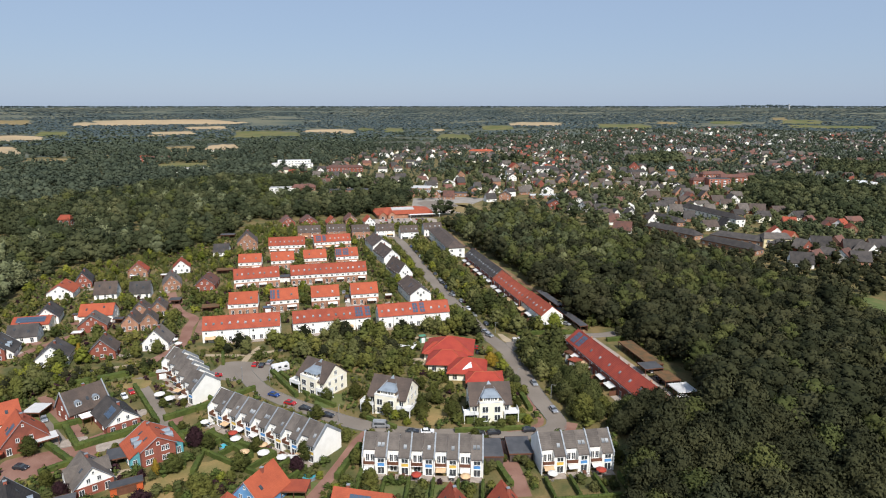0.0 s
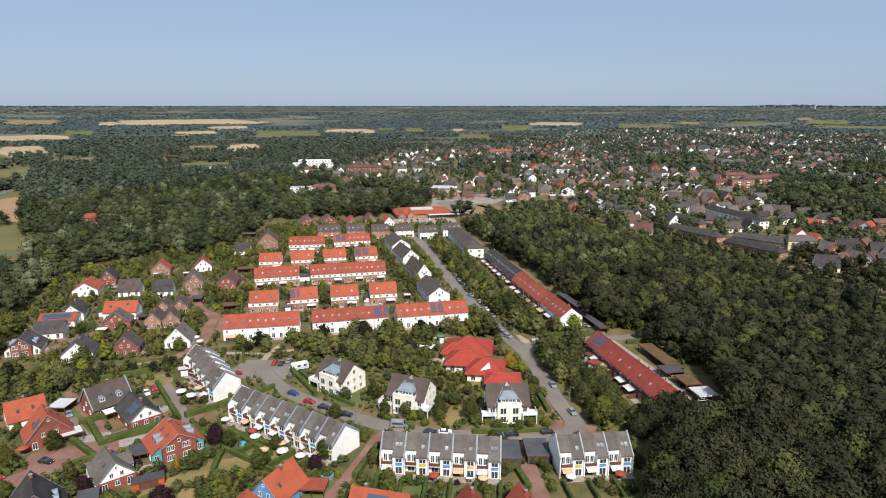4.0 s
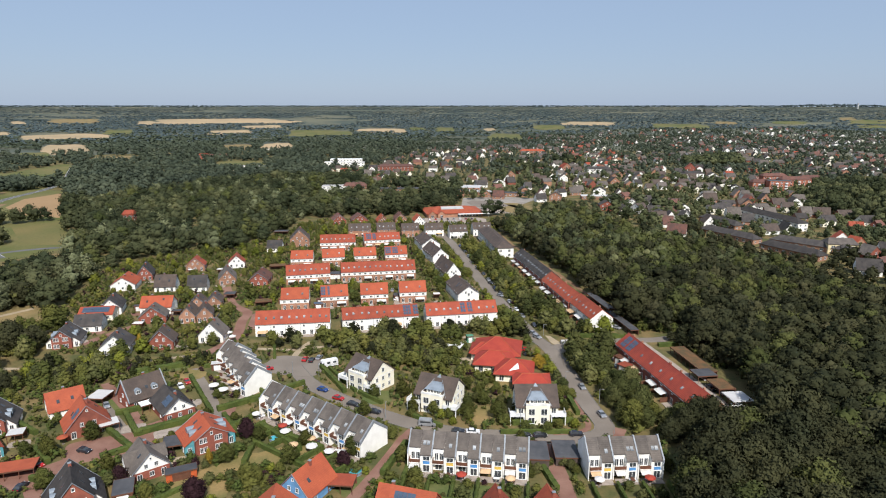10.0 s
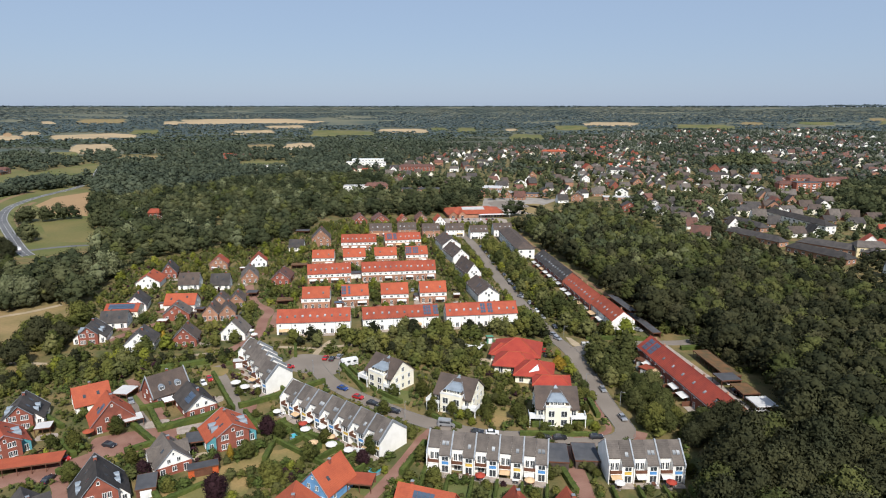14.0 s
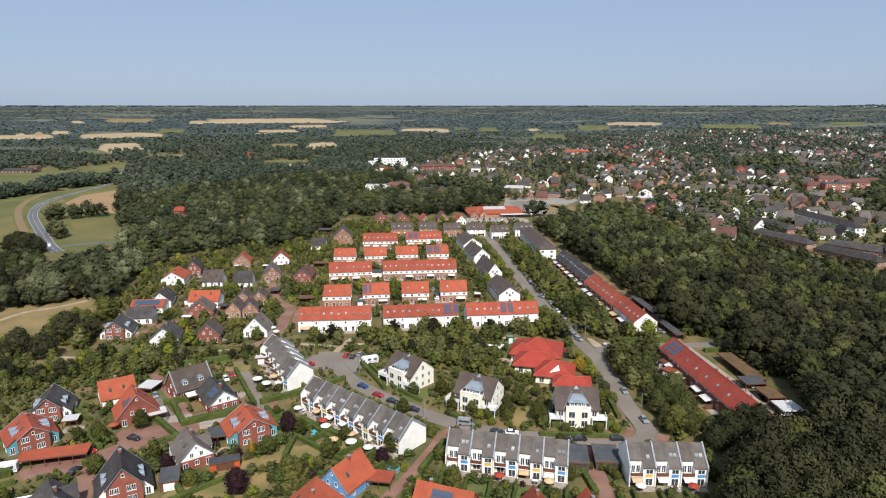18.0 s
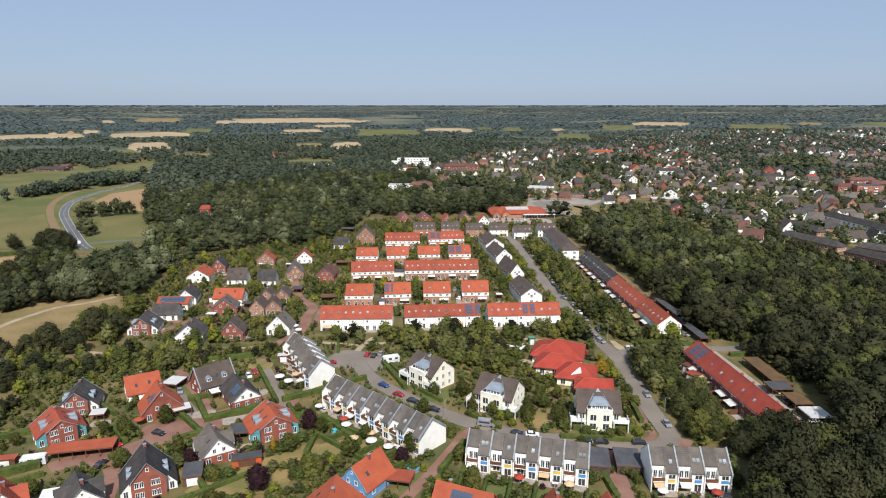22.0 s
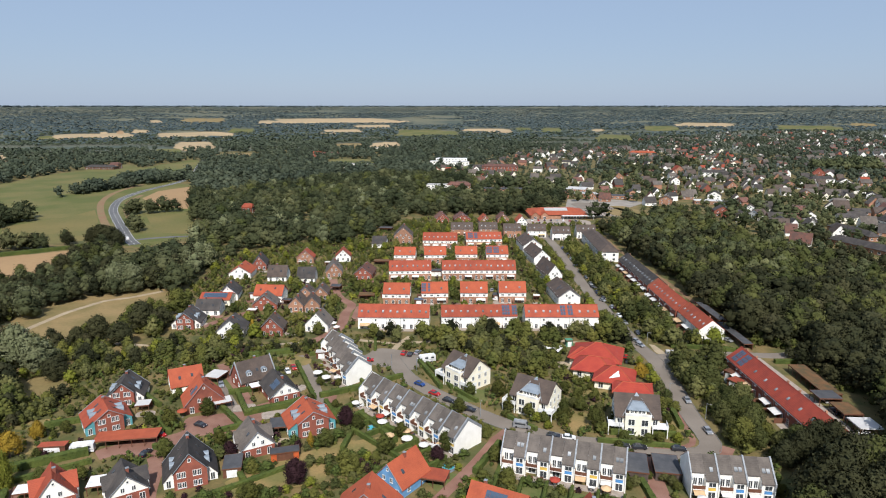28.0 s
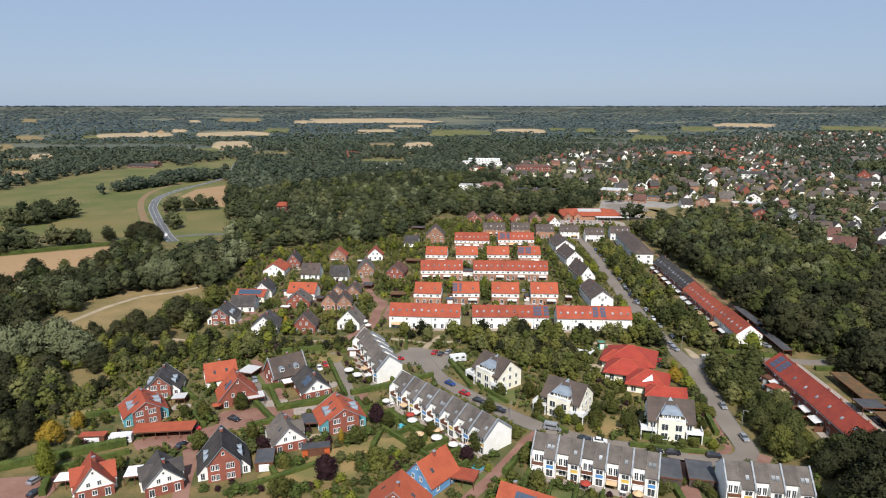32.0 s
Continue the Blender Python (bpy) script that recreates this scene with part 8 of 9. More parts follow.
for q in ((-285.0, 414.0, 12.0), (-278.4, 412.8, 14.5), (-271.4, 411.0, 14.0), (-264.6, 412.0, 11.0), (-280.5, 420.5, 13.0), (-272.8, 419.0, 12.0), (-331.0, 394.0, 10.0), (-323.5, 395.5, 9.0), (-315.0, 397.0, 11.0), (-300.5, 410.0, 9.5)):
    tree(q[0], q[1], q[2], "leaf_wood", 1.15, "round", "dark green field tree beside the rural road")
tree(46.6, 255.0, 12.0, "leaf", 1.0, "round")
tree(50.4, 250.4, 10.0, "leaf_light", 1.0, "round")
tree(43.4, 253.6, 7.5, "leaf", 1.0, "round")
tree(51.6, 262.0, 8.0, "leaf", 1.0, "round")
tree(51.8, 216.4, 6.0, "leaf_gold", 1.00, "round")
tree(-133.3, 147.3, 8.0, "leaf_gold", 1.00, "round")
tree(-132.6, 157.3, 6.0, "leaf_gold", 0.80, "round")
tree(-104.1, 249.8, 6.0, "leaf_gold", 0.60, "tall")
tree(-51.9, 159.7, 5.0, "leaf_gold", 0.60, "tall")
tree(53.6, 226.4, 4.6, "leaf_lime", 1.00, "round")
tree(55.2, 219.0, 5.0, "leaf_lime", 1.00, "round")
tree(55.4, 211.4, 5.2, "leaf_lime", 1.00, "round")
tree(55.9, 204.6, 5.0, "leaf_olive", 1.00, "round")
tree(56.8, 199.0, 4.2, "leaf_light", 1.00, "round")
tree(50.8, 228.8, 4.4, "leaf_olive", 1.00, "round")
tree(52.6, 240.4, 5.0, "leaf", 1.00, "round")
tree(-44.5, 172.3, 7.0, "leaf_purple", 1.00, "round")
tree(-50.3, 142.0, 7.5, "leaf_purple", 1.00, "round")
tree(-72.6, 152.7, 5.0, "leaf_purple", 1.00, "round")
tree(-15.2, 155.5, 5.0, "leaf_purple", 1.00, "round")
tree(-196.4, 300.8, 17.0, "leaf_silver", 1.00, "round", "large silvery-green willow tree at the meadow edge")
tree(-190.7, 304.2, 16.0, "leaf_silver", 1.00, "round", "large silvery-green willow tree at the meadow edge")
tree(-194.9, 304.8, 14.0, "leaf_silver", 1.00, "round", "large silvery-green willow tree at the meadow edge")
tree(-223.6, 270.2, 12.0, "leaf_silver", 1.20, "round", "large silvery-green willow tree at the meadow edge")
tree(-220.4, 272.4, 11.0, "leaf_silver", 1.00, "round", "large silvery-green willow tree at the meadow edge")
tree(-181.7, 348.1, 13.0, "leaf_silver", 1.00, "round", "large silvery-green willow tree at the meadow edge")
tree(-180.2, 355.2, 11.0, "leaf_silver", 1.00, "round", "large silvery-green willow tree at the meadow edge")
tree(-190.0, 196.3, 16.0, "leaf_silver", 1.10, "round", "large silvery-green willow tree at the meadow edge")
tree(-185.8, 202.3, 16.0, "leaf_silver", 1.10, "round", "large silvery-green willow tree at the meadow edge")
tree(-177.1, 206.3, 17.0, "leaf_silver", 1.10, "round", "large silvery-green willow tree at the meadow edge")
tree(-166.8, 202.2, 14.0, "leaf_silver", 1.10, "round", "large silvery-green willow tree at the meadow edge")
tree(-198.8, 448.4, 12.0, "leaf_silver", 1.10, "round", "large silvery-green willow tree at the meadow edge")
tree(-13.3, 237.4, 8.0, "leaf", 1.00, "round")
tree(-19.1, 240.4, 9.0, "leaf", 1.00, "round")
tree(1.2, 197.0, 6.0, "leaf", 1.00, "round")
tree(4.7, 186.8, 5.0, "leaf", 1.00, "round")
tree(10.9, 183.0, 5.0, "leaf", 1.00, "round")
tree(21.6, 183.0, 6.0, "leaf", 1.00, "round")
tree(30.8, 179.4, 6.0, "leaf", 1.00, "round")
tree(37.3, 181.2, 5.0, "leaf", 1.00, "round")
tree(23.4, 200.5, 5.0, "leaf", 1.00, "round")
tree(16.0, 220.6, 8.0, "leaf", 1.00, "round")
tree(-0.8, 220.6, 7.0, "leaf", 1.00, "round")
tree(-8.3, 196.9, 5.0, "leaf", 1.00, "round")
tree(-13.3, 161.3, 6.0, "leaf", 1.00, "round")
tree(3.8, 145.0, 6.0, "leaf", 1.00, "round")
tree(35.0, 164.4, 4.0, "leaf", 1.00, "round")
tree(-26.9, 167.4, 5.0, "leaf", 1.00, "round")
tree(-30.3, 158.3, 6.0, "leaf", 1.00, "round")
tree(-39.4, 150.0, 6.0, "leaf", 1.00, "round")
tree(-60.1, 205.7, 3.2, "leaf", 1.00, "round")
tree(-60.6, 200.3, 3.5, "leaf", 1.00, "round")
tree(-54.2, 200.3, 3.0, "leaf", 1.00, "round")
tree(-40.8, 170.6, 5.0, "leaf", 1.00, "round")
tree(-97.6, 167.3, 6.0, "leaf", 1.00, "round")
tree(-89.9, 175.7, 6.0, "leaf", 1.00, "round")
tree(-90.8, 151.3, 6.0, "leaf", 1.00, "round")
tree(-56.2, 223.2, 7.0, "leaf", 1.00, "round")
tree(89.4, 168.2, 11.0, "leaf_wood", 1.00, "round")
tree(83.3, 163.8, 10.0, "leaf_wood", 1.00, "round")
tree(92.4, 166.0, 12.0, "leaf_wood", 1.00, "round")
tree(78.2, 161.4, 8.0, "leaf_wood", 1.00, "round")
tree(-152.1, 247.2, 14.0, "leaf_wood", 1.10, "round", "large dark green tree standing at the meadow edge")
tree(-164.4, 235.5, 11.0, "leaf_wood", 1.10, "round", "large dark green tree standing at the meadow edge")
tree(-150.8, 229.3, 11.0, "leaf_wood", 1.10, "round", "large dark green tree standing at the meadow edge")
tree(-147.6, 270.1, 13.0, "leaf", 1.05, "round", "large dark green tree standing at the meadow edge")
tree(-145.8, 252.5, 10.0, "leaf_wood", 1.00, "round", "large dark green tree standing at the meadow edge")
tree(-169.6, 229.4, 8.0, "leaf_wood", 1.10, "round", "large dark green tree standing at the meadow edge")
tree(-155.8, 196.4, 9.0, "leaf_wood", 1.10, "round", "large dark green tree standing at the meadow edge")
tree(-272.1, 306.2, 13.0, "leaf_wood", 1.10, "round", "lone dark tree standing in the stubble field")
tree(13.2, 181.0, 3.1, "leaf_lime", 1.25, "round")
tree(18.7, 182.8, 3.1, "leaf", 1.25, "round")
tree(22.2, 190.6, 3.1, "leaf", 1.25, "round")
tree(26.4, 194.6, 2.6, "leaf", 1.25, "round")
tree(32.6, 175.5, 3.6, "leaf", 1.25, "round")
tree(33.3, 184.6, 2.6, "leaf", 1.25, "round")
tree(42.5, 177.2, 2.6, "leaf", 1.25, "round")
tree(57.6, 191.5, 3.6, "leaf", 1.25, "round")
tree(56.5, 194.4, 3.1, "leaf", 1.25, "round")
tree(38.0, 172.0, 3.1, "leaf", 1.25, "round")
tree(48.1, 172.0, 3.1, "leaf", 1.25, "round")
tree(53.2, 171.9, 3.1, "leaf_lime", 1.25, "round")
tree(8.2, 186.7, 3.1, "leaf", 1.25, "round")
tree(3.6, 182.9, 2.6, "leaf", 1.25, "round")
tree(16.4, 176.7, 2.6, "leaf_lime", 1.25, "round")
tree(44.2, 169.7, 3.6, "leaf", 1.25, "round")
tree(-123.2, 133.0, 11.0, "leaf_lime", 0.70, "tall")
hedge(-88.5, 226.1, 25.2, 19.4, 1.4, 1.7)
hedge(-70.1, 182.3, 37.0, 18.5, 1.4, 1.7)
hedge(3.0, 156.7, 77.2, 18.9, 1.4, 1.7)
hedge(-1.5, 158.2, 66.7, 16.6, 1.4, 1.7)
hedge(43.9, 175.1, 0.1, 18.8, 1.4, 1.7)
hedge(56.4, 188.2, 89.2, 17.7, 1.4, 1.7)
hedge(88.8, 245.2, -3.0, 12.0, 1.6, 1.6, "clipped hedge along the side street")
hedge(110.4, 234.8, 5.0, 10.0, 1.5, 1.6, "clipped hedge along the side street")
for q in ((25.4, 191.5, 3.4), (33.3, 189.1, 3.2), (33.0, 182.1, 3.2), (31.2, 176.2, 3.0), (34.0, 175.6, 2.8), (53.0, 183.0, 3.2), (52.5, 176.3, 3.2), (42.2, 176.0, 2.4), (56.0, 194.6, 3.2)):
    tree(q[0], q[1], q[2], "leaf_olive" if q[0] < 34 and q[1] > 180 else "leaf", 1.15, "round")
hedge(-41.5, 202.8, 38.4, 21.7, 1.4, 1.7)
hedge(81.4, 246.8, -3.3, 21.9, 1.4, 1.7)
hedge(-23.4, 212.2, -64.8, 24.2, 1.4, 1.7)
hedge(-34.9, 171.8, -47.7, 20.3, 1.4, 1.7)
hedge(-27.2, 168.3, -36.0, 13.7, 1.4, 1.7)
hedge(38.9, 145.2, -82.5, 10.0, 1.4, 1.7)
hedge(-83.1, 193.7, -153.7, 14.0, 1.4, 1.7)
hedge(-91.0, 184.3, -45.9, 47.1, 1.4, 1.7)
hedge(-92.3, 154.0, -20.0, 8.0, 1.4, 1.7)
hedge(-52.4, 180.2, 6.8, 15.4, 1.4, 1.7)
hedge(-59.7, 228.6, -29.0, 11.5, 1.4, 1.7)
tree(34.2, 150.6, 2.6, "leaf", 1.20, "round")
tree(36.5, 148.8, 3.0, "leaf_olive", 1.20, "round")
tree(40.6, 152.2, 2.4, "leaf", 1.20, "round")
tree(44.3, 151.4, 2.8, "leaf_olive", 1.20, "round")
tree(45.9, 149.6, 3.0, "leaf_olive", 1.20, "round")
tree(34.4, 147.0, 2.4, "leaf", 1.20, "round")
tree(46.5, 147.5, 2.6, "leaf", 1.20, "round")
hedge(41.5, 169.2, -4.5, 23.0, 1.1, 1.4)
hedge(8.6, 178.4, -42.1, 11.3, 1.1, 1.4)
hedge(-20.0, 211.6, -62.1, 23.1, 1.1, 1.4)
hedge(-9.5, 196.2, -47.0, 11.7, 1.1, 1.4)
hedge(13.3, 189.9, -89.9, 14.0, 1.1, 1.4)
hedge(38.1, 188.7, -103.5, 16.3, 1.1, 1.4)
hedge(-50.7, 208.8, -49.7, 18.7, 1.1, 1.4)
hedge(-64.3, 229.8, 22.8, 17.1, 1.1, 1.4)
hedge(-87.1, 214.3, -62.0, 28.0, 1.1, 1.4)
hedge(-48.8, 240.1, -79.5, 14.3, 1.1, 1.4)
hedge(0.6, 145.0, 77.6, 8.5, 0.8, 1.7, "narrow clipped hedge between terrace gardens")
hedge(6.8, 143.6, 77.6, 8.5, 0.8, 1.7, "narrow clipped hedge between terrace gardens")
hedge(13.0, 142.3, 77.6, 8.5, 0.8, 1.7, "narrow clipped hedge between terrace gardens")
hedge(19.2, 140.9, 77.6, 8.5, 0.8, 1.7, "narrow clipped hedge between terrace gardens")
hedge(25.4, 139.5, 77.6, 8.5, 0.8, 1.7, "narrow clipped hedge between terrace gardens")
hedge(31.6, 138.2, 77.6, 8.5, 0.8, 1.7, "narrow clipped hedge between terrace gardens")
hedge(15.1, 136.7, -12.4, 31.8, 1.0, 1.5, "clipped hedge closing the terrace gardens")
hedge(48.8, 136.9, 88.6, 8.5, 0.8, 1.7, "narrow clipped hedge between terrace gardens")
hedge(55.4, 136.7, 88.6, 8.5, 0.8, 1.7, "narrow clipped hedge between terrace gardens")
hedge(62.0, 136.6, 88.6, 8.5, 0.8, 1.7, "narrow clipped hedge between terrace gardens")
hedge(68.6, 136.4, 88.6, 8.5, 0.8, 1.7, "narrow clipped hedge between terrace gardens")
hedge(58.6, 131.7, -1.4, 19.7, 1.0, 1.5, "clipped hedge closing the terrace gardens")
hedge(-48.5, 182.1, 48.9, 8.5, 0.8, 1.7, "narrow clipped hedge between terrace gardens")
hedge(-43.8, 177.9, 48.9, 8.5, 0.8, 1.7, "narrow clipped hedge between terrace gardens")
hedge(-39.1, 173.8, 48.9, 8.5, 0.8, 1.7, "narrow clipped hedge between terrace gardens")
hedge(-34.4, 169.7, 48.9, 8.5, 0.8, 1.7, "narrow clipped hedge between terrace gardens")
hedge(-29.7, 165.6, 48.9, 8.5, 0.8, 1.7, "narrow clipped hedge between terrace gardens")
hedge(-25.0, 161.5, 48.9, 8.5, 0.8, 1.7, "narrow clipped hedge between terrace gardens")
hedge(-20.3, 157.4, 48.9, 8.5, 0.8, 1.7, "narrow clipped hedge between terrace gardens")
hedge(-15.6, 153.3, 48.9, 8.5, 0.8, 1.7, "narrow clipped hedge between terrace gardens")
hedge(-35.3, 163.9, -41.1, 43.8, 1.0, 1.5, "clipped hedge closing the terrace gardens")
hedge(-125.5, 142.6, 33.3, 30.4, 2.2, 2.2, "broad clipped hedge beside the motorhome")
hedge(-119.7, 127.9, 118.6, 6.5, 1.6, 2.0)
hedge(-117.2, 140.7, 37.4, 20.3, 1.2, 1.4)
hedge(-88.4, 225.8, 19.9, 18.5, 2.2, 1.8, "clipped green hedge along a garden boundary")
hedge(-71.4, 181.1, 29.7, 14.5, 2.0, 1.8, "clipped green hedge along a garden boundary")
hedge(-82.1, 184.1, -57.8, 18.2, 1.5, 1.6, "clipped green hedge along a garden boundary")
hedge(-51.8, 195.1, 33.5, 14.9, 1.6, 1.8, "clipped green hedge along a garden boundary")
hedge(-52.1, 182.2, -60.1, 11.4, 1.4, 1.7, "clipped green hedge along a garden boundary")
hedge(-67.0, 203.8, -62.2, 32.3, 1.3, 1.5, "clipped green hedge along a garden boundary")
hedge(-130.1, 166.8, 24.7, 12.2, 1.8, 1.6, "clipped green hedge along a garden boundary")
hedge(-79.7, 166.9, 35.2, 7.5, 1.6, 1.5, "clipped green hedge along a garden boundary")
hedge(-70.7, 134.6, 41.6, 8.4, 1.3, 1.1, "clipped green hedge along a garden boundary")
hedge(-60.1, 144.1, 42.4, 19.9, 1.3, 1.1, "clipped green hedge along a garden boundary")
hedge(-67.4, 145.4, -51.4, 10.7, 1.4, 1.6, "clipped green hedge along a garden boundary")
hedge(-42.2, 164.3, 88.0, 11.4, 1.4, 1.5, "clipped green hedge along a garden boundary")
hedge(-112.9, 183.8, -37.4, 13.3, 1.3, 1.6, "clipped green hedge along a garden boundary")
hedge(-99.8, 167.2, -45.0, 11.3, 1.4, 1.6, "clipped green hedge along a garden boundary")
hedge(-314.7, 377.6, 38.0, 89.1, 3.0, 2.4, "overgrown dark hedge along the stubble field")
GARDENS = [(-120.1, 131.2), (-166.0, 196.7), (-123.0, 220.4), (-68.5, 237.3), (-51.4, 242.2), (26.2, 237.4), (41.9, 201.4), (57.5, 201.4), (58.6, 167.5), (78.2, 161.4), (67.2, 135.7)]
ESTATE = [(-142.6, 249.7), (-162.3, 315.0), (-173.0, 389.1), (-140.5, 421.8), (-106.1, 440.2), (-61.3, 545.8), (82.8, 518.9), (76.6, 405.5), (56.6, 279.2), (13.6, 256.7), (-62.6, 251.2), (-109.0, 237.2)]
for p in scatter(GARDENS, 8.5, 17, 3.0, 6.5, chance=0.55):
    tree(p[0], p[1], p[2])
for area, seed in ((GARDENS, 11), (ESTATE, 12)):
    for p in scatter(area, 2.3, seed, 1.0, 3.6, chance=0.9):
        bush(p[0], p[1], p[2], p[2] * 1.5, rng.choice(("leaf", "leaf_olive", "hedge", "leaf_lime", "leaf_light", "leaf_light", "leaf_purple") if rng.random() < 0.5 else ("leaf", "hedge")))
for p in scatter(ESTATE, 7.5, 14, 3.5, 7.5, chance=0.6):
    tree(p[0], p[1], p[2] + 0.5, rng.choice(("leaf", "leaf", "leaf", "leaf", "leaf_lime")))
woods("undergrowth", UNDER, "leaf", 4, 44, 0.1, "dense scrub under the tree belts", low=0.0, width=1.3, category="shrubs")
plant_all()


# ---- far town ----


def town_house(x, y, rot, w, d, eave, ridge, axis, roof, wall):
    """A plain far house with a windowed front."""
    e = root_at("town_house", x, y, rot, {"tile_red": "red-roofed", "tile_orange": "orange-roofed", "tile_dark": "dark-roofed", "tile_brown": "grey-brown-roofed", "tile_maroon": "brown-roofed"}.get(roof, "flat-roofed")
                + (" white" if wall == "white" else " brick" if "brick" in wall else " cream") + " town house among trees", "house", "town houses", ground_z(x, y))
    take_rect(x, y, rot, w, d, 0)
    L, D = (w, d) if axis == "x" else (d, w)
    body = profile([(-D / 2, 0), (D / 2, 0), (D / 2, eave), (0, ridge), (-D / 2, eave)], -L / 2, L / 2)
    rf = roof_geo(L, D, eave + 0.02, ridge + 0.02, 0.45, 0.3)
    if axis == "y":
        body, rf = swap(body), swap(rf)
    part("wall", body, wall, e)
    part("roof", rf, roof, e)
    for fl in range(2 if eave > 4.4 else 1):
        for u in (-0.28, 0.28):
            add_window(e, u * w, -d / 2 - 0.02, 0.9 + 2.7 * fl, 1.4, 1.4)
    if axis == "y":
        add_window(e, 0, -d / 2 - 0.02, eave + 0.5, 1.4, 1.2)
    return e


JOINED = {}


def town_house_far(x, y, rot, w, d, eave, ridge, axis, roof, wall):
    """Walls, windows and roof of a house too far off to pick apart, gathered by material."""
    L, D = (w, d) if axis == "x" else (d, w)
    body = profile([(-D / 2, 0), (D / 2, 0), (D / 2, eave), (0, ridge), (-D / 2, eave)], -L / 2, L / 2)
    rf = roof_geo(L, D, eave + 0.02, ridge + 0.02, 0.45, 0.3)
    if axis == "y":
        body, rf = swap(body), swap(rf)
    win = join(*[box(u * w - 0.7, -d / 2 - 0.06, 0.9, u * w + 0.7, -d / 2 + 0.02, 2.2) for u in (-0.28, 0.28)])
    m = pose(x, y, ground_z(x, y), 0, 0, rot)
    for geo, mat in ((body, wall), (rf, roof), (win, "glass")):
        JOINED.setdefault(mat, []).append(([tuple(m @ Vector(q)) for q in geo[0]], geo[1]))


CLUMPS = [(-453, 693, 95, 16, 73), (-468, 633, 6, 6, 105), (-414, 494, 40, 26, 15), (-410, 461, 29, 22, 59), (-310, 545, 43, 12, 24), (-282, 465, 26, 7, -54), (-449, 786, 62, 60, 78), (-260, 392, 7, 12, 47), (-326, 385, 44, 7, 27), (-302, 410, 7, 5, 28), (-336, 369, 20, 9, 28)]
town_house(355.6, 456.4, -20, 10.0, 8.5, 3.2, 7.8, "x", "tile_red", "brick_tan")
town_house(376.9, 460.8, -65, 10.0, 8.5, 3.2, 7.8, "y", "tile_maroon", "brick")
town_house(316.5, 418.6, -25, 11.0, 9.0, 3.2, 8.2, "y", "tile_red", "white")
town_house(313.8, 400.8, 10, 10.5, 9.0, 3.2, 8.2, "y", "tile_red", "brick_tan")
town_house(372.0, 434.7, -20, 10.5, 8.5, 3.2, 8.0, "y", "tile_maroon", "brick")
town_house(388.4, 439.3, -65, 11.0, 9.0, 3.2, 8.2, "y", "tile_red", "white")
town_house(380.5, 419.8, -25, 10.0, 8.5, 3.2, 8.0, "y", "tile_red", "brick_tan")
town_house(301.5, 371.6, 10, 12.0, 9.5, 3.4, 8.8, "y", "tile_brown", "brick")
town_house(319.8, 377.5, -20, 13.0, 9.5, 3.4, 9.0, "x", "tile_dark", "white")
town_house(334.0, 378.9, -65, 11.0, 9.5, 3.4, 8.6, "y", "tile_maroon", "brick_tan")
town_house(333.7, 365.0, -25, 12.0, 9.5, 3.4, 8.8, "x", "tile_dark", "brick")
town_house(333.9, 353.4, 10, 13.0, 9.5, 3.4, 9.0, "y", "tile_brown", "white")
town_house(351.2, 364.1, -20, 11.0, 9.5, 3.4, 8.6, "x", "tile_dark", "brick_tan")
town_house(286.2, 340.8, -65, 12.0, 9.5, 3.4, 8.8, "y", "tile_maroon", "brick")
town_house(272.8, 335.6, -25, 13.0, 9.5, 3.4, 9.0, "x", "tile_dark", "white")
town_house(299.9, 346.1, 10, 11.0, 9.5, 3.4, 8.6, "y", "tile_brown", "brick_tan")
town_house(367.8, 370.3, -20, 12.0, 9.5, 3.4, 8.8, "x", "tile_dark", "brick")
town_house(306.5, 340.6, -65, 13.0, 9.5, 3.4, 9.0, "y", "tile_maroon", "white")
town_house(311.7, 334.0, -25, 11.0, 9.5, 3.4, 8.6, "x", "tile_dark", "brick_tan")
town_house(358.8, 349.7, 10, 12.0, 9.5, 3.4, 8.8, "y", "tile_brown", "brick")
town_house(255.0, 933.7, 8, 16.0, 13.0, 5.2, 12.0, "y", "tile_red", "brick_tan")
town_house(434.4, 904.2, -20, 15.0, 13.0, 6.0, 13.0, "y", "tile_red", "brick")
for k, (x, y) in enumerate(((148, 632), (166, 640), (156, 664), (178, 668), (196, 678), (224, 676), (240, 660), (236, 632), (246, 604), (228, 590), (240, 566), (222, 556), (243, 540), (226, 522), (244, 512), (214, 610))):
    town_house(x, y, (8, -20, 80, -70)[k % 4], 11.0 + k % 3, 9.0, (3.2, 5.2)[k % 2], 8.2 + 0.4 * (k % 3), "xy"[k % 2], ("tile_dark", "tile_umber", "tile_maroon", "tile_dark", "tile_brown")[k % 5], ("white", "brick_tan", "white")[k % 3])
field("pavement_plaza", [(62, 592), (106, 588), (128, 618), (150, 652), (120, 668), (72, 664)], "path_grey", 0.05, "pale paved square beside the store", False)
FRINGE = [(226.0, 474.0), (238.5, 492.0), (233.4, 441.9), (241.3, 404.0), (248.5, 371.2), (296.6, 388.2), (325.2, 395.2), (374.1, 380.2), (409.3, 357.0), (282.2, 240.4), (258.3, 257.0), (234.9, 279.5), (224.2, 333.4), (210.8, 397.6)]
woods("wood_fringe_trees", scatter(FRINGE, 8.0, 71, 6, 12, keep=lambda a, b: not inside((a, b), WOOD_EAST)), "leaf_wood", 9, 90, 0.06, "trees between the wood and the town houses")
OPEN_TOWN = [(60, 590), (83, 819), (160, 871), (350, 873), (275, 640), (262, 480), (225, 478), (185, 500), (150, 552), (110, 545)]
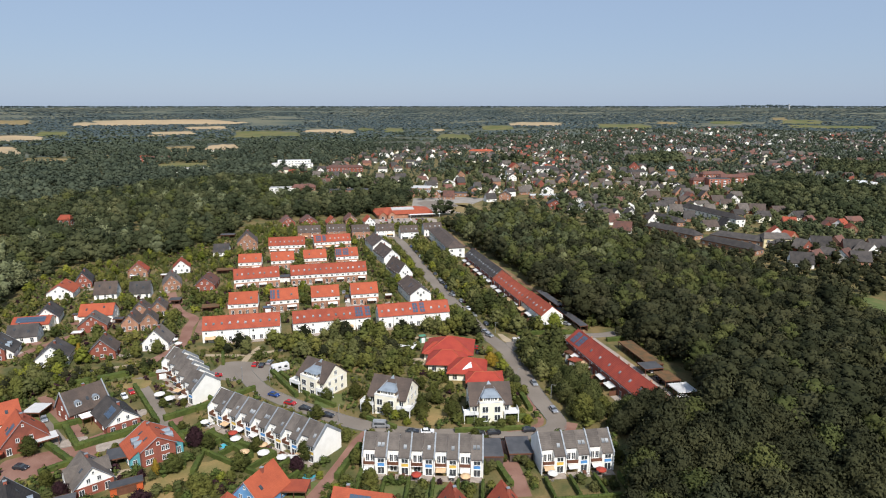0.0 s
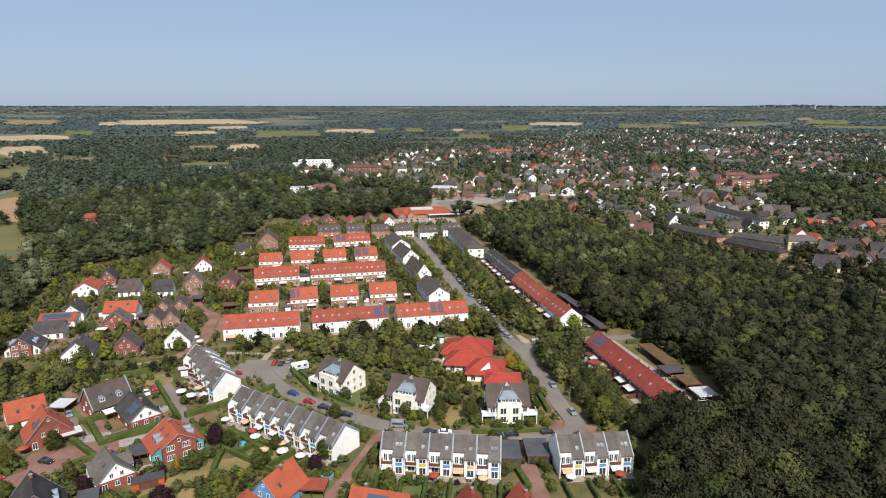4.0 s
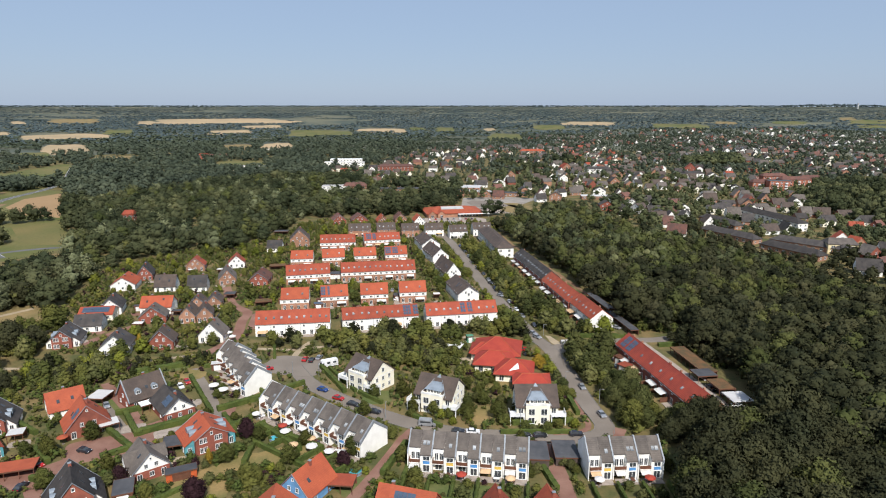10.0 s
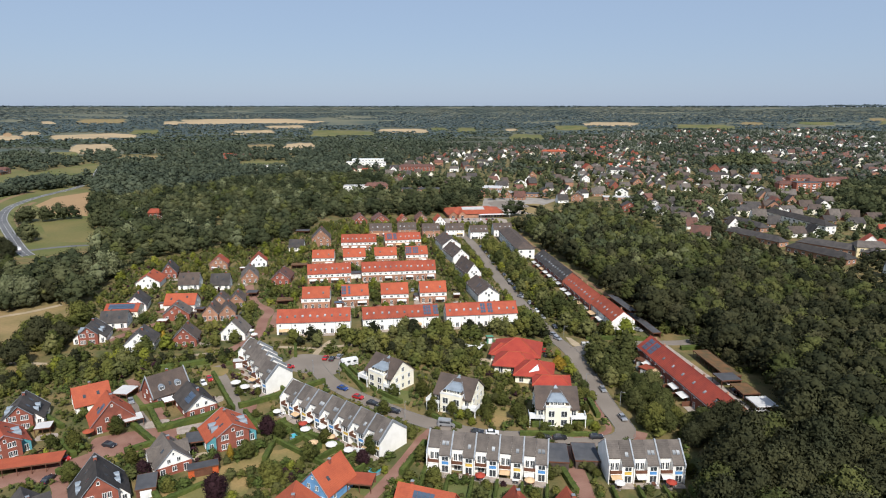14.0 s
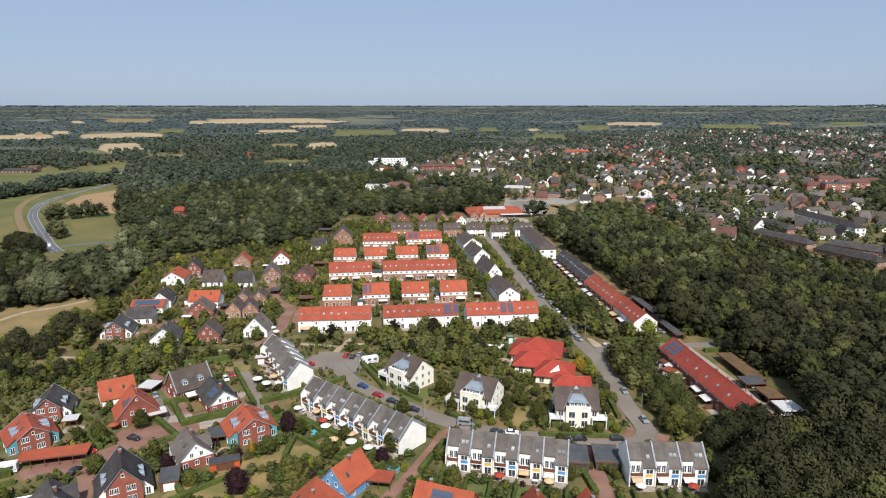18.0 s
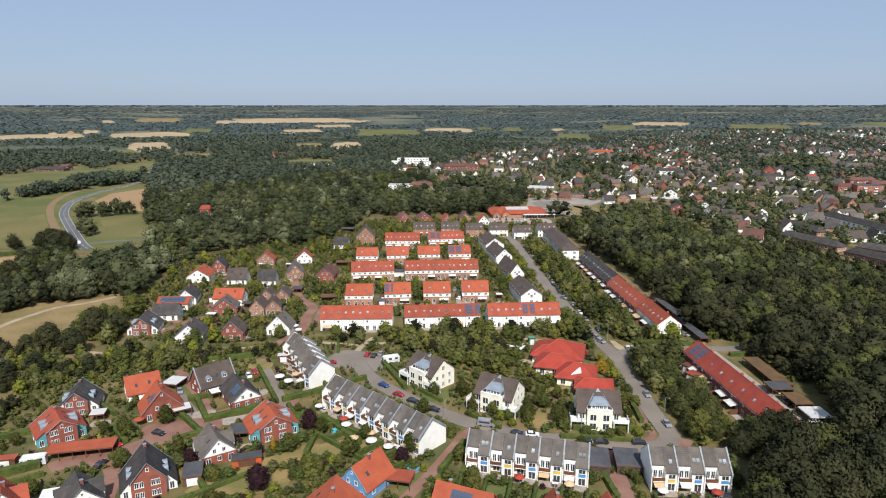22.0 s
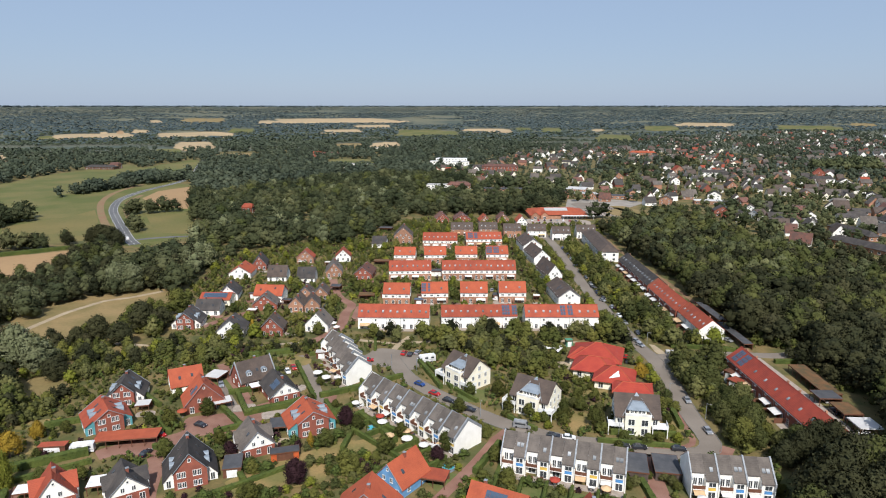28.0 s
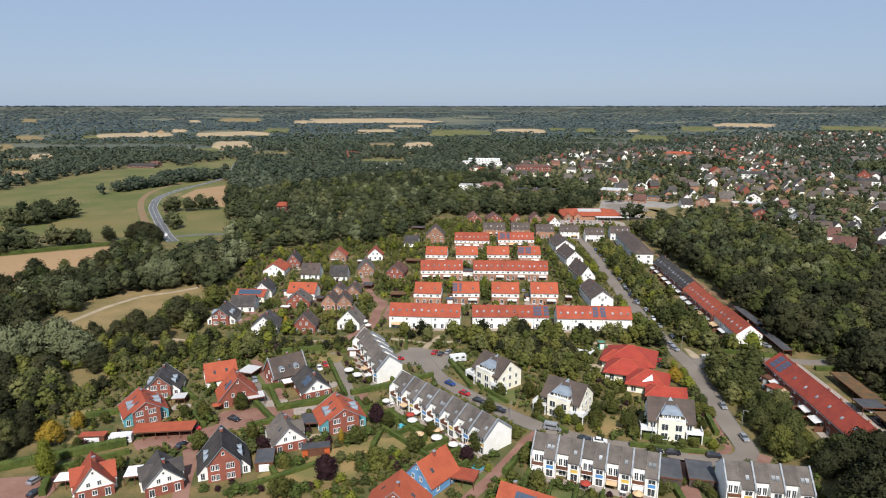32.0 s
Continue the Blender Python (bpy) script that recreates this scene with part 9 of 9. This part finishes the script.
TOWN = [(-48.2, 567.4), (-13.8, 639.2), (39.6, 668.8), (97.6, 616.4), (131.6, 648.0), (171.6, 656.5), (197.6, 616.8), (195.6, 500.4), (204.0, 416.4), (229.5, 375.0), (259.5, 344.4), (326.0, 296.9), (1773.7, 1669.4), (1391.5, 2213.8), (847.1, 2319.8), (369.0, 1941.5), (126.1, 1488.9), (-24.2, 1130.1), (-107.7, 975.5), (-57.6, 765.3)]
PARKS = [[(507, 731), (560, 723), (542, 634), (608, 612), (451, 449), (391, 472), (415, 532), (382, 518), (425, 615)],
         [(510, 1088), (631, 1132), (565, 989), (462, 984)],
         [(783, 949), (872, 875), (752, 752), (676, 764), (659, 796)],
         [(164, 1046), (216, 955), (239, 917), (162, 946)],
         [(273, 1096), (319, 1009), (331, 1026), (265, 1005)],
         [(-6, 744), (34, 763), (76, 713), (75, 707), (46, 649), (-6, 674)]]
in_park = lambda a, b: any(inside((a, b), p) for p in PARKS)
CLEAR_STORE = [(40, 505), (150, 535), (185, 650), (60, 650), (55, 590), (25, 585)]
g = random.Random(21)
spots = []
y = 420.0
while y < 2300:
    step = 21 + y * 0.012
    x = -900.0
    while x < 2200:
        a = 0.35 * noise.noise((x * 0.0016, y * 0.0016, 2.0))
        px, py = x + g.uniform(-0.42, 0.42) * step + y * 0.08 + 60 * noise.noise((x * 0.004, y * 0.004, 5.0)), y + g.uniform(-0.3, 0.3) * step + 40 * math.sin(x * 0.006)
        red = noise.noise((px * 0.004, py * 0.004, 1.0)) > 0.12
        if inside((px, py), TOWN) and free(px, py) and not in_park(px, py) and not inside((px, py), WOOD_EAST) and noise.noise((px * 0.0045, py * 0.0055, 7.0)) > -0.2 - 0.2 * (py < 650) and g.random() < 1.35 - py / 2600:
            spots.append((px, py, math.degrees(a) + g.choice((0, 0, 90, 12, -20)), g.uniform(8, 14), g.uniform(8, 10.5), g.choice((3.0, 3.2, 5.2)), g.uniform(7.4, 9.2), g.choice("xxy"),
                          g.choice(("tile_dark", "tile_brown", "tile_maroon", "tile_dark", "tile_umber", "tile_umber", "tile_brown", "tile_brown", "tile_red" if red else "tile_dark", "tile_maroon" if red else "tile_brown")), g.choice(("white", "white", "white", "brick_tan", "brick", "brick_tan", "cream"))))
        x += step
    y += step * 1.15
spots.sort(key=lambda p: math.hypot(p[0], p[1]))
for q in spots[:170]:
    town_house(*q)
for q in spots[170:1500]:
    town_house_far(*q)
    take_rect(q[0], q[1], q[2], q[3], q[4], 0)
for mat, pieces in JOINED.items():
    v, f = join(*pieces)
    tagged(link("town_houses_" + mat, v, f, mat), "distant town houses packed among trees", "houses", kind="stuff")

places = []
y = 430.0
while y < 2300:
    step = 7.0 + y * 0.005
    x = -1000.0
    while x < 2300:
        px, py = x + g.uniform(-0.45, 0.45) * step, y + g.uniform(-0.45, 0.45) * step
        if inside((px, py), TOWN) and free(px, py) and not in_park(px, py) and not inside((px, py), CLEAR_STORE) and g.random() < (0.78 + 0.6 * noise.noise((px * 0.012, py * 0.009, 3.0))) * (0.7 if inside((px, py), OPEN_TOWN) else 1):
            places.append((px, py, g.uniform(5, 11) * (1.1 + 0.7 * noise.noise((px * 0.008, py * 0.006, 8.0)))))
        x += step
    y += step
places += scatter([(112, 552), (150, 560), (190, 505), (228, 485), (258, 490), (262, 560), (250, 625), (200, 612), (165, 622), (130, 600)], 8.0, 67, 4, 8, chance=0.8)
places += [p for p in scatter([(300, 392), (350, 470), (400, 470), (420, 430), (390, 385), (340, 385)], 7.0, 66, 5, 10) if free(p[0], p[1])]
near_town = [p for p in places if math.hypot(p[0], p[1]) < 900]
woods("town_trees_near", near_town, "leaf_copse", 7, 90, 0.062, "green trees in the gardens of the town")
woods("town_trees", [p for p in places if math.hypot(p[0], p[1]) >= 900], "leaf_hazed", 3, 20, 0.11, "green trees between the town houses")
for k, outline in enumerate(PARKS):
    woods("park_trees", scatter(outline, 10.0, 80 + k, 13, 20), "leaf_copse", 9 if k == 0 else 6, 180 if k == 0 else 60, 0.046 if k == 0 else 0.075, "dense tall trees of a town park", width=1.05)
places = []
r = 560.0
while r < 1560:
    step = 11.5 * (r / 700) ** 0.7
    a = -54.0
    while a < 52:
        q = radians(a)
        px, py = r * math.sin(q) + g.uniform(-0.5, 0.5) * step, r * math.cos(q) + g.uniform(-0.5, 0.5) * step
        wood = noise.noise((px * 0.0022, py * 0.0045, 4.0)) + 0.35 * noise.noise((px * 0.009, py * 0.012, 9.0))
        if free(px, py) and wood > -0.6 and not inside((px, py), OPEN_TOWN) and not inside((px, py), CLEAR_WEST) and not inside((px, py), TOWN) and not inside((px, py), WOOD_EAST) and not inside((px, py), WOOD_WEST):
            places.append((px, py, g.uniform(10, 16)))
        a += math.degrees(step / r)
    r += step * 0.9
for cx, cy, w, d, rot in CLUMPS:
    for _ in range(max(1, int(w * d / 44))):
        u, v = g.uniform(-w / 2, w / 2), g.uniform(-d / 2, d / 2)
        c, s = math.cos(radians(rot)), math.sin(radians(rot))
        places.append((cx + u * c - v * s, cy + u * s + v * c, g.uniform(11, 17)))
woods("hedgerow_trees", [p for p in places if math.hypot(p[0], p[1]) < 720], "leaf_copse", 12, 300, 0.038, "dark trees and hedgerows round the pastures", width=1.1)
woods("field_trees", [p for p in places if 720 <= math.hypot(p[0], p[1]) < 1100], "leaf_hazed", 7, 90, 0.062, "hedgerows and copses between the fields", width=1.15, low=0.05)
woods("field_trees_far", [p for p in places if math.hypot(p[0], p[1]) >= 1100 and g.random() > (math.hypot(p[0], p[1]) - 1300) / 500], "leaf_hazed", 3, 24, 0.1, "distant hedgerows and copses between the fields", width=1.25, low=0.0)
places = [(p[0], p[1], p[2], p[2]) for p in places if math.hypot(p[0], p[1]) >= 1300 and g.random() < (math.hypot(p[0], p[1]) - 1300) / 500]
r = 1560.0
while r < 4860:
    step = r * 0.006
    a = -52.0
    while a < 50:
        q = radians(a)
        px, py = r * math.sin(q) + g.uniform(-0.5, 0.5) * step, r * math.cos(q) + g.uniform(-0.5, 0.5) * step
        wood = noise.noise((px * 0.0016, py * 0.004, 4.0)) + 0.45 * noise.noise((px * 0.005, py * 0.011, 9.0))
        if free(px, py) and wood > -0.33 and not inside((px, py), TOWN):
            small = (95 - ground_z(px, py)) / 95          # the ground rises towards the horizon, and its woods dwindle with it
            places.append((px, py, g.uniform(9, 13) * max(small, 0.16), step * g.uniform(1.3, 2.2)))
        a += math.degrees(step / r)
    r += 16 + (r - 1560) * 0.016
# the share of haze-tinted leaves grows from 1700 m outward
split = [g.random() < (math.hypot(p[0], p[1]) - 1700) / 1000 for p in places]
woods("distant_woods", [p for p, q in zip(places, split) if not q], "leaf_hazed", 1, 6, 0.14, "dark copses and hedgerows in the distance", low=0.0, lift=0.5)
woods("far_woods", [p for p, q in zip(places, split) if q], "leaf_far_hazed", 1, 4, 0.16, "dark woods and hedgerows towards the horizon, tinted blue for haze", low=0.0, lift=1.1)
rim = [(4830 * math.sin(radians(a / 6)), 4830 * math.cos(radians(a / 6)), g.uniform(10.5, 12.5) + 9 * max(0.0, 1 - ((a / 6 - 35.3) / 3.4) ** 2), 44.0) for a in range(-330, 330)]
woods("horizon_woods", rim, "leaf_far_hazed", 3, 6, 0.2, "continuous dark line of woods on the horizon, tinted blue for haze", low=0.0, lift=1.1)
